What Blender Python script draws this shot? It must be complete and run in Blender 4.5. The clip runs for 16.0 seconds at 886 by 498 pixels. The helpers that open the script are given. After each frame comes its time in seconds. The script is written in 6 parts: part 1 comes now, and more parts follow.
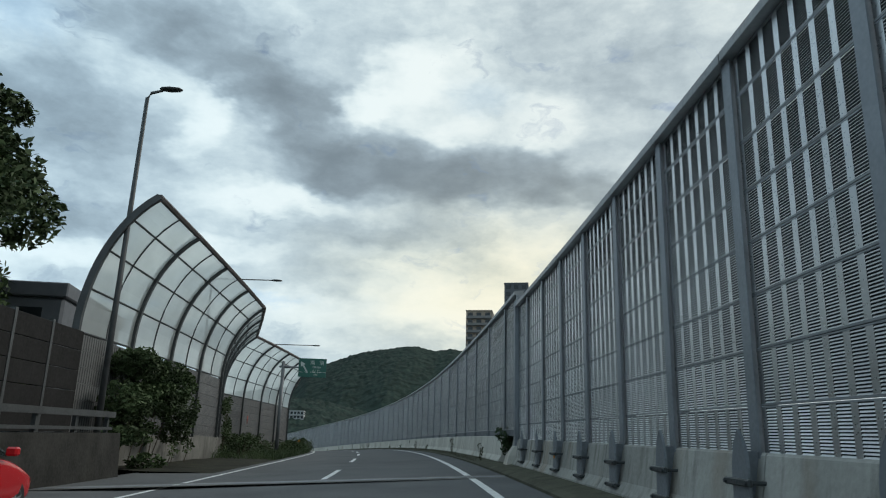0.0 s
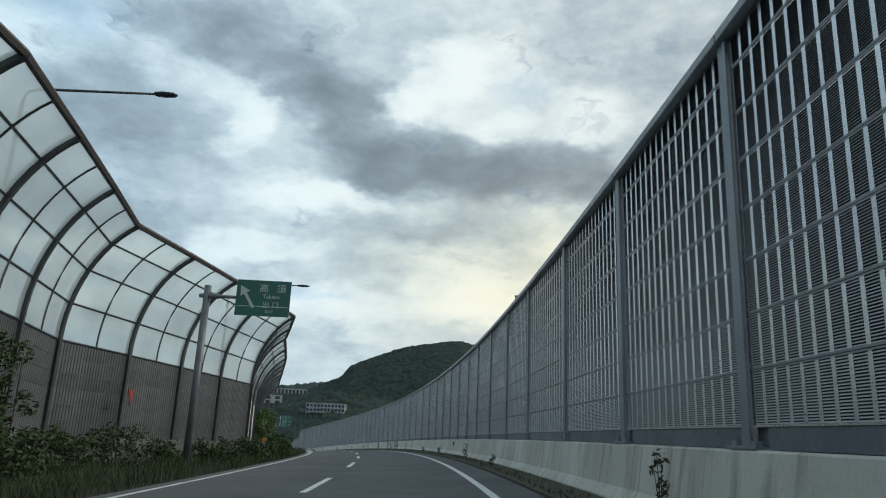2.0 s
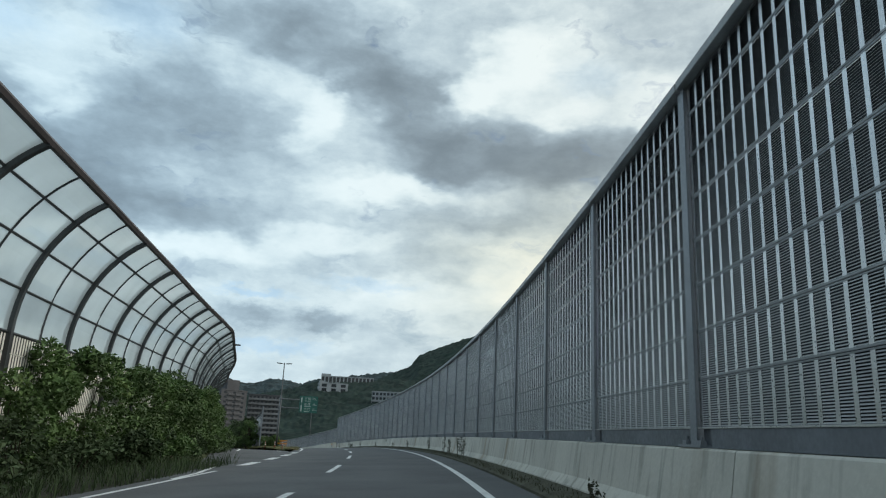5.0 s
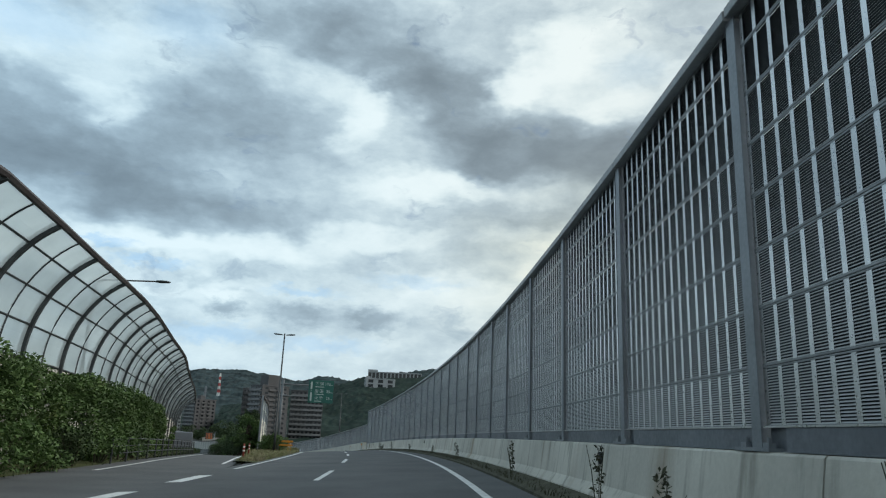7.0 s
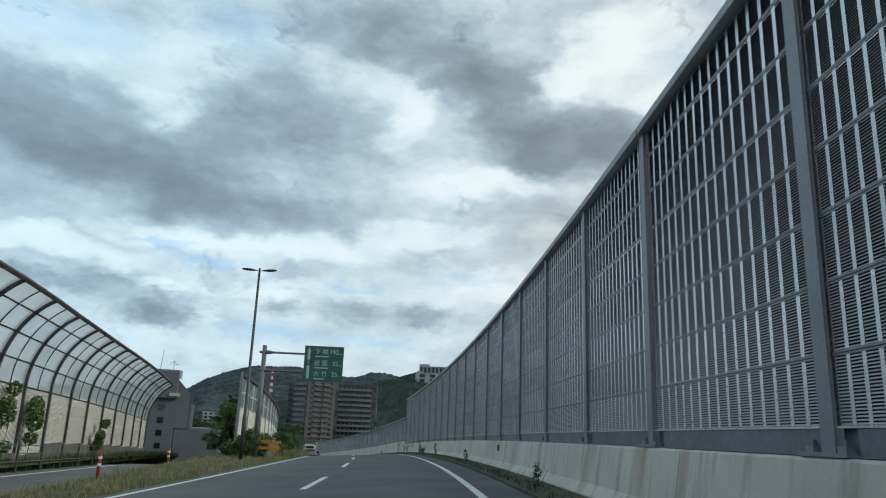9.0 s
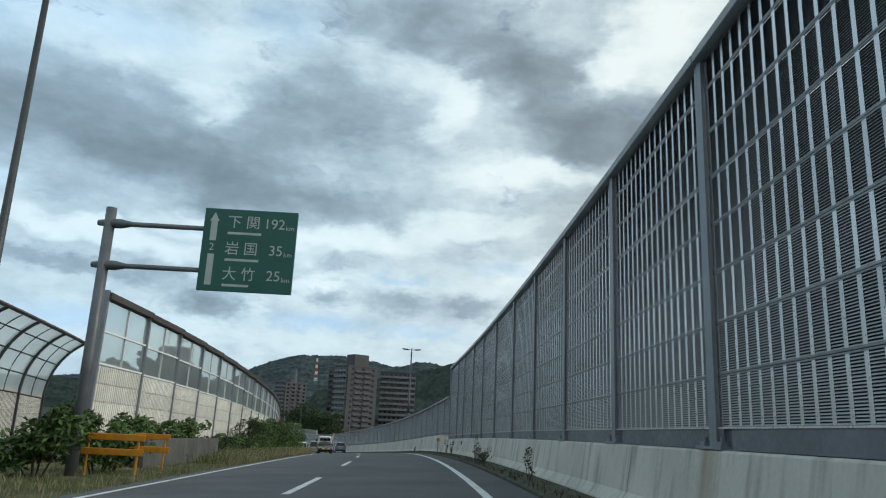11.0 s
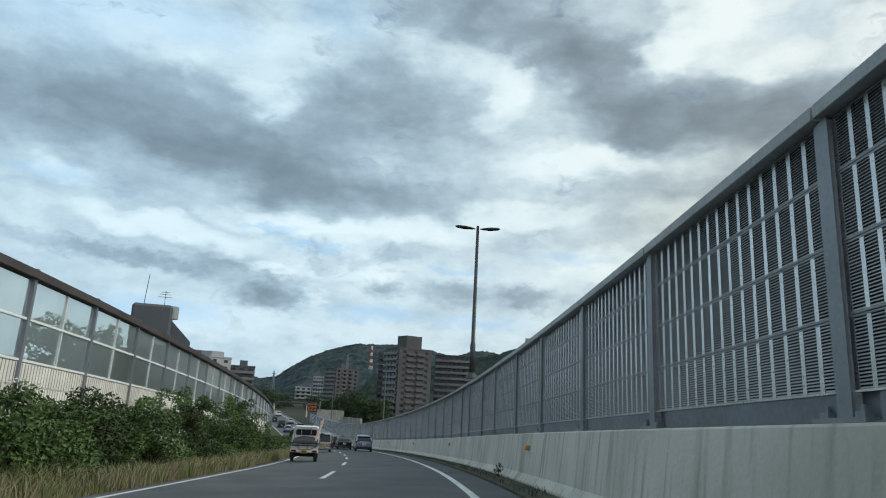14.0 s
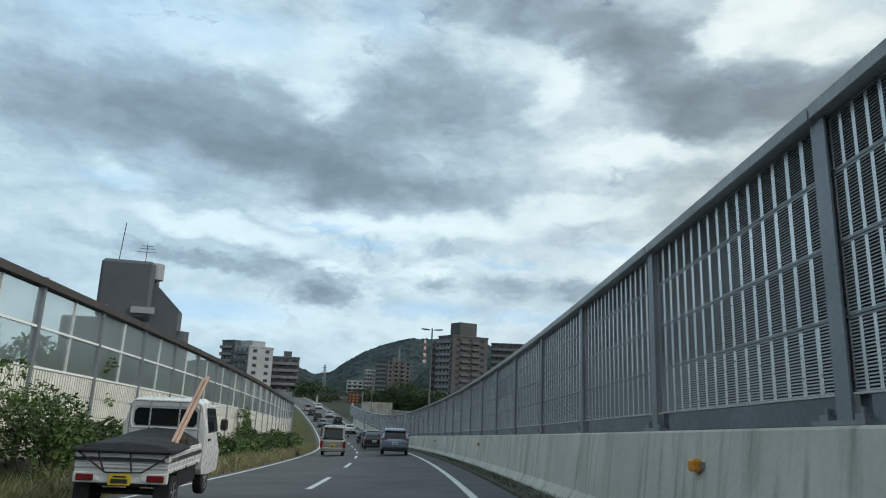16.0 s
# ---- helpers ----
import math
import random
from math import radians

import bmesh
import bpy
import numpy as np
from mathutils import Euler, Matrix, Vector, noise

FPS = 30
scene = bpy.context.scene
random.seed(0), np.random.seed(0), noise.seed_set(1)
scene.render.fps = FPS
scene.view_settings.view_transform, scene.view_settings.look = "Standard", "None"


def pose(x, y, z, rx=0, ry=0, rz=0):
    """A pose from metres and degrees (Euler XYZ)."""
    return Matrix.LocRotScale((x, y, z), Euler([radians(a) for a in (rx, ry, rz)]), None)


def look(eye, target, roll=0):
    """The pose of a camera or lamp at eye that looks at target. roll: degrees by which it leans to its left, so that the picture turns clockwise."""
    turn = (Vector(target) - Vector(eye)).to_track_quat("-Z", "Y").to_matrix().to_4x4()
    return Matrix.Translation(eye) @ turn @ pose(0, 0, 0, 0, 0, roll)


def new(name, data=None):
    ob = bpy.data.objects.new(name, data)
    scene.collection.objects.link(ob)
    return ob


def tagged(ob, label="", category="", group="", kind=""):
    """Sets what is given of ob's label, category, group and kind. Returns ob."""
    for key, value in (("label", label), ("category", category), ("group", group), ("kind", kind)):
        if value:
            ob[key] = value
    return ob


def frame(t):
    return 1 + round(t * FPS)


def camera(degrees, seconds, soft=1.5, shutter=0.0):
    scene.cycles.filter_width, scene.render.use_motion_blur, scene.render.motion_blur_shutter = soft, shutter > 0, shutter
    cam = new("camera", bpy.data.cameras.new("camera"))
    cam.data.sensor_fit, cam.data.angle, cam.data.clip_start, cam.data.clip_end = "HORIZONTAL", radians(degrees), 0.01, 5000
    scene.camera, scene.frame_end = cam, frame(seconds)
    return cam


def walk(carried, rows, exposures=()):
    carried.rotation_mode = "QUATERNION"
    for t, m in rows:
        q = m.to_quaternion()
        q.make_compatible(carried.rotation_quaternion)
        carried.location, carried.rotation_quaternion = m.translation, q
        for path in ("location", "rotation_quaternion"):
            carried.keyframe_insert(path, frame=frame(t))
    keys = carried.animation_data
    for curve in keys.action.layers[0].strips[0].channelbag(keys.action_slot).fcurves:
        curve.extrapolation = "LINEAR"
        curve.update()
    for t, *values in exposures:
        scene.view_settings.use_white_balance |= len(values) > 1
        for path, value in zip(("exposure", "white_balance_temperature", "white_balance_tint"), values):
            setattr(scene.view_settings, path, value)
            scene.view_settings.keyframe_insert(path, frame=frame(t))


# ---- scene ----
# ---------------------------------------------------------------- camera and walk
cam = camera(63.2, 16.0, soft=1.15)
ROWS = [
    (0.0, 0.00, 0.00, 1.05, -2.26, 16.11, -1.34),
    (0.5, 0.12, 6.87, 1.28, -1.26, 16.03, -1.36),
    (1.0, 0.12, 13.78, 1.50, -0.35, 15.96, -1.60),
    (1.5, 0.02, 20.72, 1.70, 0.49, 15.82, -1.81),
    (2.0, -0.18, 27.71, 1.87, 1.12, 15.68, -2.15),
    (2.5, -0.46, 34.70, 2.04, 1.86, 15.61, -2.16),
    (3.0, -0.83, 41.68, 2.18, 2.56, 15.52, -2.21),
    (3.5, -1.30, 48.63, 2.30, 3.47, 15.37, -2.04),
    (4.0, -1.88, 55.56, 2.40, 4.53, 15.18, -2.21),
    (4.5, -2.58, 62.44, 2.48, 5.55, 14.95, -2.44),
    (7.0, -7.69, 95.67, 2.70, 10.40, 14.33, -2.27),
    (7.5, -9.03, 102.14, 2.70, 11.29, 14.28, -2.15),
    (8.0, -10.46, 108.57, 2.69, 12.26, 14.18, -2.24),
    (8.5, -12.01, 114.96, 2.66, 13.43, 14.09, -2.14),
    (9.0, -13.68, 121.31, 2.62, 14.53, 13.89, -2.19),
    (9.5, -15.47, 127.63, 2.56, 15.54, 13.68, -2.25),
    (12.0, -25.95, 159.24, 1.98, 19.52, 12.59, -2.92),
    (12.5, -28.36, 165.62, 1.81, 20.21, 12.42, -2.92),
    (13.0, -30.84, 171.97, 1.60, 20.89, 12.30, -3.02),
    (13.5, -33.41, 178.28, 1.37, 21.75, 12.11, -2.80),
    (14.0, -36.07, 184.56, 1.10, 22.53, 12.04, -2.96),
    (14.5, -38.82, 190.81, 0.81, 23.26, 11.89, -2.98),
    (15.0, -41.69, 197.06, 0.48, 24.45, 11.70, -2.68),
    (15.5, -44.70, 203.29, 0.13, 25.64, 11.55, -2.53),
    (16.0, -47.86, 209.51, -0.26, 26.82, 11.46, -2.54),
]
walk(cam, [(t, pose(x, y, z, 90 + p, r, w)) for t, x, y, z, w, p, r in ROWS], exposures=[(0.0, 0.0), (16.0, 0.0)])

# ---------------------------------------------------------------- the road's line
HEAD = ((-60, -1.4), (0, -1.37), (12, 0.29), (24, 1.66), (36, 2.87), (48, 4.31), (60, 6.05), (72, 7.78), (84, 9.51), (96, 11.24),
        (108, 12.98), (120, 14.98), (132, 16.76), (144, 18.23), (156, 19.66), (168, 20.97), (180, 22.28), (192, 23.68),
        (204, 25.44), (216, 27.4), (228, 28.9), (240, 30.3), (260, 32.4), (280, 34.2), (320, 37.0), (380, 40.0), (460, 43.0), (700, 45.0))
GRADE = ((-60, 0.035), (0, 0.0352), (24, 0.0255), (48, 0.016), (72, 0.0083), (96, 0.0012), (120, -0.0071), (144, -0.0168),
         (168, -0.0277), (192, -0.0428), (216, -0.0578), (285, -0.0585), (345, 0.0), (400, 0.03), (700, 0.03))
BANK = 0.0547
STEP = 0.5
S_AX = np.arange(-60, 640, STEP)
_h = np.radians(np.interp(S_AX, [a for a, _ in HEAD], [b for _, b in HEAD]))
_g = np.interp(S_AX, [a for a, _ in GRADE], [b for _, b in GRADE])
_x = np.concatenate([[0], np.cumsum(-np.sin(_h) * STEP)[:-1]])
_y = np.concatenate([[0], np.cumsum(np.cos(_h) * STEP)[:-1]])
_z = np.concatenate([[0], np.cumsum(_g * STEP)[:-1]])
_i0 = int(60 / STEP)
_x, _y, _z = _x - _x[_i0], _y - _y[_i0], _z - _z[_i0]


def rd(s, off=0.0, up=0.0):
    """A point of the place: metres along the road, to its right, and over its surface."""
    h = np.interp(s, S_AX, _h)
    bank = BANK * max(-7.0, min(7.0, off))
    return Vector((float(np.interp(s, S_AX, _x) + math.cos(h) * off), float(np.interp(s, S_AX, _y) + math.sin(h) * off),
                   float(np.interp(s, S_AX, _z)) + bank + up))


def rm(s, off=0.0, up=0.0, turn=0.0):
    """An upright pose there: x to the right of the road, y along it."""
    h = float(np.interp(s, S_AX, _h))
    return Matrix.Translation(rd(s, off, up)) @ Matrix.Rotation(h + radians(turn), 4, "Z")

# ---------------------------------------------------------------- world, sun
SUN_AZ, SUN_EL = -75.0, 32.0


def make_world():
    w = bpy.data.worlds.new("overcast_sky")
    scene.world = w
    w.use_nodes = True
    nt = w.node_tree
    nt.nodes.clear()
    N, L = nt.nodes.new, nt.links.new

    def math_(op, a, b=None, c=None, clamp=False):
        n = N("ShaderNodeMath")
        n.operation, n.use_clamp = op, clamp
        for k, v in enumerate((a, b, c)):
            if v is None:
                continue
            if isinstance(v, (int, float)):
                n.inputs[k].default_value = v
            else:
                L(v, n.inputs[k])
        return n.outputs[0]

    tc = N("ShaderNodeTexCoord")
    sep = N("ShaderNodeSeparateXYZ")
    L(tc.outputs["Generated"], sep.inputs[0])
    X, Y, Z = sep.outputs
    az = math_("MULTIPLY", math_("ARCTAN2", math_("MULTIPLY", X, -1.0), Y), 57.2958)
    el = math_("MULTIPLY", math_("ARCSINE", Z), 57.2958)
    comb = N("ShaderNodeCombineXYZ")
    L(az, comb.inputs[0]), L(el, comb.inputs[1])

    def noise_(scale, detail, rough, vec, seed):
        mp = N("ShaderNodeMapping")
        mp.inputs["Location"].default_value = (seed, seed * 0.7, 0)
        mp.inputs["Scale"].default_value = (scale, scale * 1.9, 1)
        L(vec, mp.inputs[0])
        n = N("ShaderNodeTexNoise")
        n.inputs["Scale"].default_value, n.inputs["Detail"].default_value, n.inputs["Roughness"].default_value = 1.0, detail, rough
        L(mp.outputs[0], n.inputs["Vector"])
        return n

    warp = noise_(0.16, 4, 0.55, comb.outputs[0], 3.0)
    off = N("ShaderNodeVectorMath")
    off.operation = "SUBTRACT"
    L(warp.outputs["Color"], off.inputs[0])
    off.inputs[1].default_value = (0.5, 0.5, 0.5)
    sc = N("ShaderNodeVectorMath")
    sc.operation = "MULTIPLY"
    L(off.outputs[0], sc.inputs[0])
    sc.inputs[1].default_value = (9.0, 5.5, 0)
    add = N("ShaderNodeVectorMath")
    add.operation = "ADD"
    L(comb.outputs[0], add.inputs[0]), L(sc.outputs[0], add.inputs[1])
    P = add.outputs[0]
    warp2 = noise_(0.75, 5, 0.6, comb.outputs[0], 7.0)
    off2 = N("ShaderNodeVectorMath")
    off2.operation = "MULTIPLY_ADD"
    L(warp2.outputs["Color"], off2.inputs[0])
    off2.inputs[1].default_value = (3.4, 2.2, 0)
    off2.inputs[2].default_value = (-1.7, -1.1, 0)
    add2 = N("ShaderNodeVectorMath")
    add2.operation = "ADD"
    L(comb.outputs[0], add2.inputs[0]), L(off2.outputs[0], add2.inputs[1])
    P2 = add2.outputs[0]

    # cloud masses: azimuth, elevation, half-widths, tilt, darkness
    masses = CLOUDS
    total = None
    for a, e, rx, ry, tilt, val in masses:
        mp = N("ShaderNodeMapping")
        mp.vector_type = "TEXTURE"
        mp.inputs["Location"].default_value = (a, e, 0)
        mp.inputs["Rotation"].default_value = (0, 0, radians(tilt))
        mp.inputs["Scale"].default_value = (rx, ry, 1)
        L(P2 if e < 10 else P, mp.inputs[0])
        ln = N("ShaderNodeVectorMath")
        ln.operation = "LENGTH"
        L(mp.outputs[0], ln.inputs[0])
        mr = N("ShaderNodeMapRange")
        mr.interpolation_type = "SMOOTHSTEP"
        mr.inputs["From Min"].default_value, mr.inputs["From Max"].default_value = 1.45, 0.25
        mr.inputs["To Min"].default_value, mr.inputs["To Max"].default_value = 0.0, val
        L(ln.outputs["Value"], mr.inputs["Value"])
        total = mr.outputs[0] if total is None else math_("ADD", total, mr.outputs[0])
    big = noise_(0.10, 6, 0.58, P, 11.0)
    fine = noise_(0.33, 6, 0.62, comb.outputs[0], 5.0)
    d = math_("ADD", total, math_("MULTIPLY", math_("SUBTRACT", big.outputs["Fac"], 0.5), 0.62))
    d = math_("ADD", d, math_("MULTIPLY", math_("SUBTRACT", fine.outputs["Fac"], 0.5), 0.36))
    d = math_("ADD", d, 0.365)
    ramp = N("ShaderNodeValToRGB")
    cr = ramp.color_ramp
    cr.interpolation = "B_SPLINE"
    stops = ((0.0, (0.80, 0.91, 0.94)), (0.26, (0.64, 0.77, 0.82)), (0.45, (0.44, 0.56, 0.64)), (0.62, (0.315, 0.41, 0.48)),
             (0.8, (0.24, 0.31, 0.365)), (1.0, (0.18, 0.235, 0.28)))
    while len(cr.elements) < len(stops):
        cr.elements.new(0.5)
    for elt, (p, c) in zip(cr.elements, stops):
        elt.position, elt.color = p, (*c, 1)
    L(d, ramp.inputs[0])

    # warm break low ahead
    wm = N("ShaderNodeMapping")
    wm.vector_type = "TEXTURE"
    wm.inputs["Location"].default_value = (-8, 13, 0)
    wm.inputs["Scale"].default_value = (17, 8, 1)
    L(P, wm.inputs[0])
    wl = N("ShaderNodeVectorMath")
    wl.operation = "LENGTH"
    L(wm.outputs[0], wl.inputs[0])
    wr = N("ShaderNodeMapRange")
    wr.interpolation_type = "SMOOTHSTEP"
    wr.inputs["From Min"].default_value, wr.inputs["From Max"].default_value = 1.4, 0.0
    L(wl.outputs["Value"], wr.inputs["Value"])
    warm = N("ShaderNodeMix")
    warm.data_type, warm.blend_type = "RGBA", "MULTIPLY"
    L(wr.outputs[0], warm.inputs[0])
    L(ramp.outputs[0], warm.inputs[6])
    warm.inputs[7].default_value = (1.12, 1.0, 0.82, 1)

    sky = N("ShaderNodeTexSky")
    sky.sky_type = "NISHITA"
    sky.sun_disc = False
    sky.sun_elevation, sky.sun_rotation = radians(SUN_EL), radians(-SUN_AZ)
    b1, b2 = N("ShaderNodeBackground"), N("ShaderNodeBackground")
    L(sky.outputs[0], b1.inputs[0])
    b1.inputs[1].default_value = 0.11
    # thin places where the blue shows
    thin = None
    for a, e, rx, ry, val in BLUE_GAPS:
        mp = N("ShaderNodeMapping")
        mp.vector_type = "TEXTURE"
        mp.inputs["Location"].default_value = (a, e, 0)
        mp.inputs["Scale"].default_value = (rx, ry, 1)
        L(P2, mp.inputs[0])
        ln = N("ShaderNodeVectorMath")
        ln.operation = "LENGTH"
        L(mp.outputs[0], ln.inputs[0])
        mr = N("ShaderNodeMapRange")
        mr.interpolation_type = "SMOOTHSTEP"
        mr.inputs["From Min"].default_value, mr.inputs["From Max"].default_value = 1.5, 0.2
        mr.inputs["To Max"].default_value = val
        L(ln.outputs["Value"], mr.inputs["Value"])
        thin = mr.outputs[0] if thin is None else math_("ADD", thin, mr.outputs[0], clamp=True)
    bl = N("ShaderNodeMix")
    bl.data_type = "RGBA"
    L(thin, bl.inputs[0])
    L(warm.outputs[2], bl.inputs[6])
    bl.inputs[7].default_value = (0.36, 0.60, 0.86, 1)
    # bluer away from the sun
    cold = N("ShaderNodeMapRange")
    cold.interpolation_type = "SMOOTHSTEP"
    cold.inputs["From Min"].default_value, cold.inputs["From Max"].default_value = -20.0, 50.0
    L(az, cold.inputs["Value"])
    blue = N("ShaderNodeMix")
    blue.data_type, blue.blend_type = "RGBA", "MULTIPLY"
    blue.inputs[0].default_value = 1.0
    L(bl.outputs[2], blue.inputs[6])
    tint = N("ShaderNodeMix")
    tint.data_type = "RGBA"
    tint.inputs[6].default_value, tint.inputs[7].default_value = (1.07, 1.0, 0.94, 1), (0.91, 0.99, 1.04, 1)
    L(cold.outputs[0], tint.inputs[0])
    L(tint.outputs[2], blue.inputs[7])
    L(blue.outputs[2], b2.inputs[0])
    b2.inputs[1].default_value = 1.06
    gap = math_("MULTIPLY", math_("SUBTRACT", noise_(0.16, 5, 0.6, P, 23.0).outputs["Fac"], 0.60, clamp=True), 6.0, clamp=True)
    mixs = N("ShaderNodeMixShader")
    L(math_("SUBTRACT", 1.0, math_("MULTIPLY", gap, 0.7)), mixs.inputs[0])
    L(b1.outputs[0], mixs.inputs[1]), L(b2.outputs[0], mixs.inputs[2])
    out = N("ShaderNodeOutputWorld")
    L(mixs.outputs[0], out.inputs[0])


CLOUDS = (
    # the long dark band, high left down to the right
    (25, 31, 5, 2.6, -5, 0.30), (20, 30.2, 4, 3, -20, 0.34), (14.5, 28.2, 3.8, 3.8, -40, 0.40), (10, 25, 3.8, 4, -35, 0.42), (5, 22.6, 5, 2.8, -15, 0.44),
    (-1.5, 21.7, 5, 2.5, 0, 0.46), (-8.5, 22, 3.5, 2.2, 10, 0.42), (-13, 20.6, 4, 1.4, 0, 0.25), (6, 17, 5, 1.3, 0, 0.18), (-3, 17.5, 6, 1.4, 5, 0.12),
    (-9, 32, 5, 4, 60, 0.14), (-20, 27, 9, 6, 30, 0.12),
    # its bright edges
    (1, 29, 4, 2.8, -20, -0.40), (5.5, 26.8, 2.6, 1.8, -30, -0.34), (18.2, 24.6, 1.8, 3.2, 25, -0.34), (21, 27, 2.2, 2, 20, -0.22), (12, 19.2, 6, 1.2, -8, -0.30),
    (-3, 25.4, 3, 1.2, 0, -0.2), (-11, 26, 4, 2, 0, -0.30), (-2, 12, 8, 2.6, 10, -0.30), (-10, 15, 5, 3, 30, -0.2), (17, 14.6, 6, 1.0, -4, -0.26),
    # grey masses further left
    (42, 19.5, 19, 5.5, 0, 0.17), (36, 19.3, 6, 2.8, 0, 0.20), (29.6, 23.2, 5, 3.2, 10, 0.22), (23.5, 22.2, 4.5, 2.4, -10, 0.18), (47, 20, 8.5, 3, 8, 0.20), (56, 19.5, 7, 3.4, 0, 0.22), (40.5, 17, 7, 2, 10, 0.20),
    (33.5, 16.4, 5.5, 2, 4, 0.20), (26, 16.2, 6, 1.6, 0, 0.14), (38.4, 22.8, 2.3, 2.6, 20, -0.30), (47, 26, 8, 2, 4, -0.2), (36, 27, 5, 2, 0, -0.16),
    (53, 14.6, 3.5, 0.9, 0, -0.2), (45, 11.6, 7, 0.9, 4, -0.32), (34, 12.8, 7, 1.0, 4, -0.34), (25, 13.0, 6, 0.9, 0, -0.28), (47, 9.3, 8, 0.7, 5, 0.24),
    (40, 9.6, 3, 0.5, 5, 0.16), (30, 10.4, 6, 0.7, 0, -0.22), (38, 5.4, 14, 1.4, 0, -0.16),
    # small cumulus low down
    (36.4, 7.2, 2.6, 1.15, 4, 0.25), (37.0, 8.2, 1.7, 0.9, 0, 0.14), (36.6, 9.5, 2.2, 0.5, 6, -0.24), (33.2, 7.6, 1.0, 1.2, 0, -0.16), (27.8, 8.6, 1.5, 0.75, 0, 0.25), (28, 9.6, 1.6, 0.4, 0, -0.2), (22.4, 8.5, 2.4, 0.95, 0, 0.22), (16.6, 8.5, 2.4, 0.9, 0, 0.24), (10, 10.5, 12, 1.6, 0, -0.18),
)
BLUE_GAPS = ((28.3, 6.6, 4, 0.8, 0.5), (33.4, 11.5, 2.6, 0.4, 0.55), (37, 12.6, 2.4, 0.35, 0.5), (22, 10.2, 3, 0.4, 0.45), (45, 5.6, 6, 1.0, 0.5), (20, 6.2, 4, 0.6, 0.4),
             (55, 27, 8, 4, 0.35), (44, 26.5, 5, 1.6, 0.3), (33, 29, 4, 2, 0.25), (53, 14.4, 3, 0.7, 0.35), (13, 11.5, 4, 0.5, 0.3), (-5, 28, 3, 1.4, 0.15))
make_world()
sun = new("sun", bpy.data.lights.new("sun", "SUN"))
sun.data.energy, sun.data.angle, sun.data.color = 1.7, radians(24), (1.0, 0.95, 0.87)
_a, _e = radians(SUN_AZ), radians(SUN_EL)
sun.matrix_world = look((-math.sin(_a) * math.cos(_e) * 50, math.cos(_a) * math.cos(_e) * 50, math.sin(_e) * 50), (0, 0, 0))

# ---------------------------------------------------------------- materials
def mat(name, base, rough=0.6, metal=0.0, vary=0.25, scale=3.0, fine=40.0, bump=0.15, streak=0.0, streak_col=(0.05, 0.045, 0.04),
        per_piece=0.0, second=None, second_at=0.55, coord="Object", rust=0.0, spec=0.5):
    """A surface with colour variation at two scales, relief, and rain streaks if asked."""
    m = bpy.data.materials.new(name)
    m.use_nodes = True
    nt = m.node_tree
    N, L = nt.nodes.new, nt.links.new
    b = nt.nodes["Principled BSDF"]
    b.inputs["Metallic"].default_value = metal
    b.inputs["Specular IOR Level"].default_value = spec
    tc = N("ShaderNodeTexCoord")
    vec = tc.outputs[coord]

    def noise_(s, detail=4.0, stretch=None):
        n = N("ShaderNodeTexNoise")
        n.inputs["Scale"].default_value, n.inputs["Detail"].default_value = s, detail
        if stretch:
            mp = N("ShaderNodeMapping")
            mp.inputs["Scale"].default_value = stretch
            L(vec, mp.inputs[0]), L(mp.outputs[0], n.inputs["Vector"])
        else:
            L(vec, n.inputs["Vector"])
        return n.outputs["Fac"]

    def mix(fac, a, c, mode="MIX"):
        n = N("ShaderNodeMix")
        n.data_type, n.blend_type = "RGBA", mode
        for k, v in ((0, fac), (6, a), (7, c)):
            if isinstance(v, tuple):
                n.inputs[k].default_value = (*v, 1)
            elif isinstance(v, (int, float)):
                n.inputs[k].default_value = v
            else:
                L(v, n.inputs[k])
        return n.outputs[2]

    def span(v, lo, hi, to0=0.0, to1=1.0):
        n = N("ShaderNodeMapRange")
        n.inputs["From Min"].default_value, n.inputs["From Max"].default_value = lo, hi
        n.inputs["To Min"].default_value, n.inputs["To Max"].default_value = to0, to1
        L(v, n.inputs["Value"])
        return n.outputs[0]

    big, small = noise_(scale), noise_(fine, 3)
    lo = tuple(c * (1 - vary) for c in base)
    hi = tuple(min(1, c * (1 + vary)) for c in base)
    col = mix(span(big, 0.3, 0.7), lo, hi)
    if second:
        col = mix(span(big, second_at, second_at + 0.12), col, second)
    col = mix(span(small, 0.25, 0.75), col, mix(1.0, col, (1 - vary * 0.6,) * 3, "MULTIPLY"))
    if streak:
        st = noise_(1.0, 5, (5.0, 5.0, 0.22))
        col = mix(span(st, 0.52, 0.72, 0, streak), col, streak_col)
    if rust:
        rs = noise_(1.0, 3, (0.9, 0.9, 0.05))
        col = mix(span(rs, 0.57, 0.70, 0, rust), col, (0.20, 0.135, 0.075))
    if per_piece:
        oi = N("ShaderNodeObjectInfo")
        col = mix(1.0, col, mix(oi.outputs["Random"], (1 - per_piece,) * 3, (1 + per_piece,) * 3), "MULTIPLY")
    L(col, b.inputs["Base Color"])
    L(span(small, 0.2, 0.8, max(0.02, rough - 0.12), min(1, rough + 0.12)), b.inputs["Roughness"])
    if bump:
        bp = N("ShaderNodeBump")
        bp.inputs["Strength"].default_value, bp.inputs["Distance"].default_value = bump, 0.02
        L(small, bp.inputs["Height"])
        L(bp.outputs[0], b.inputs["Normal"])
    return m


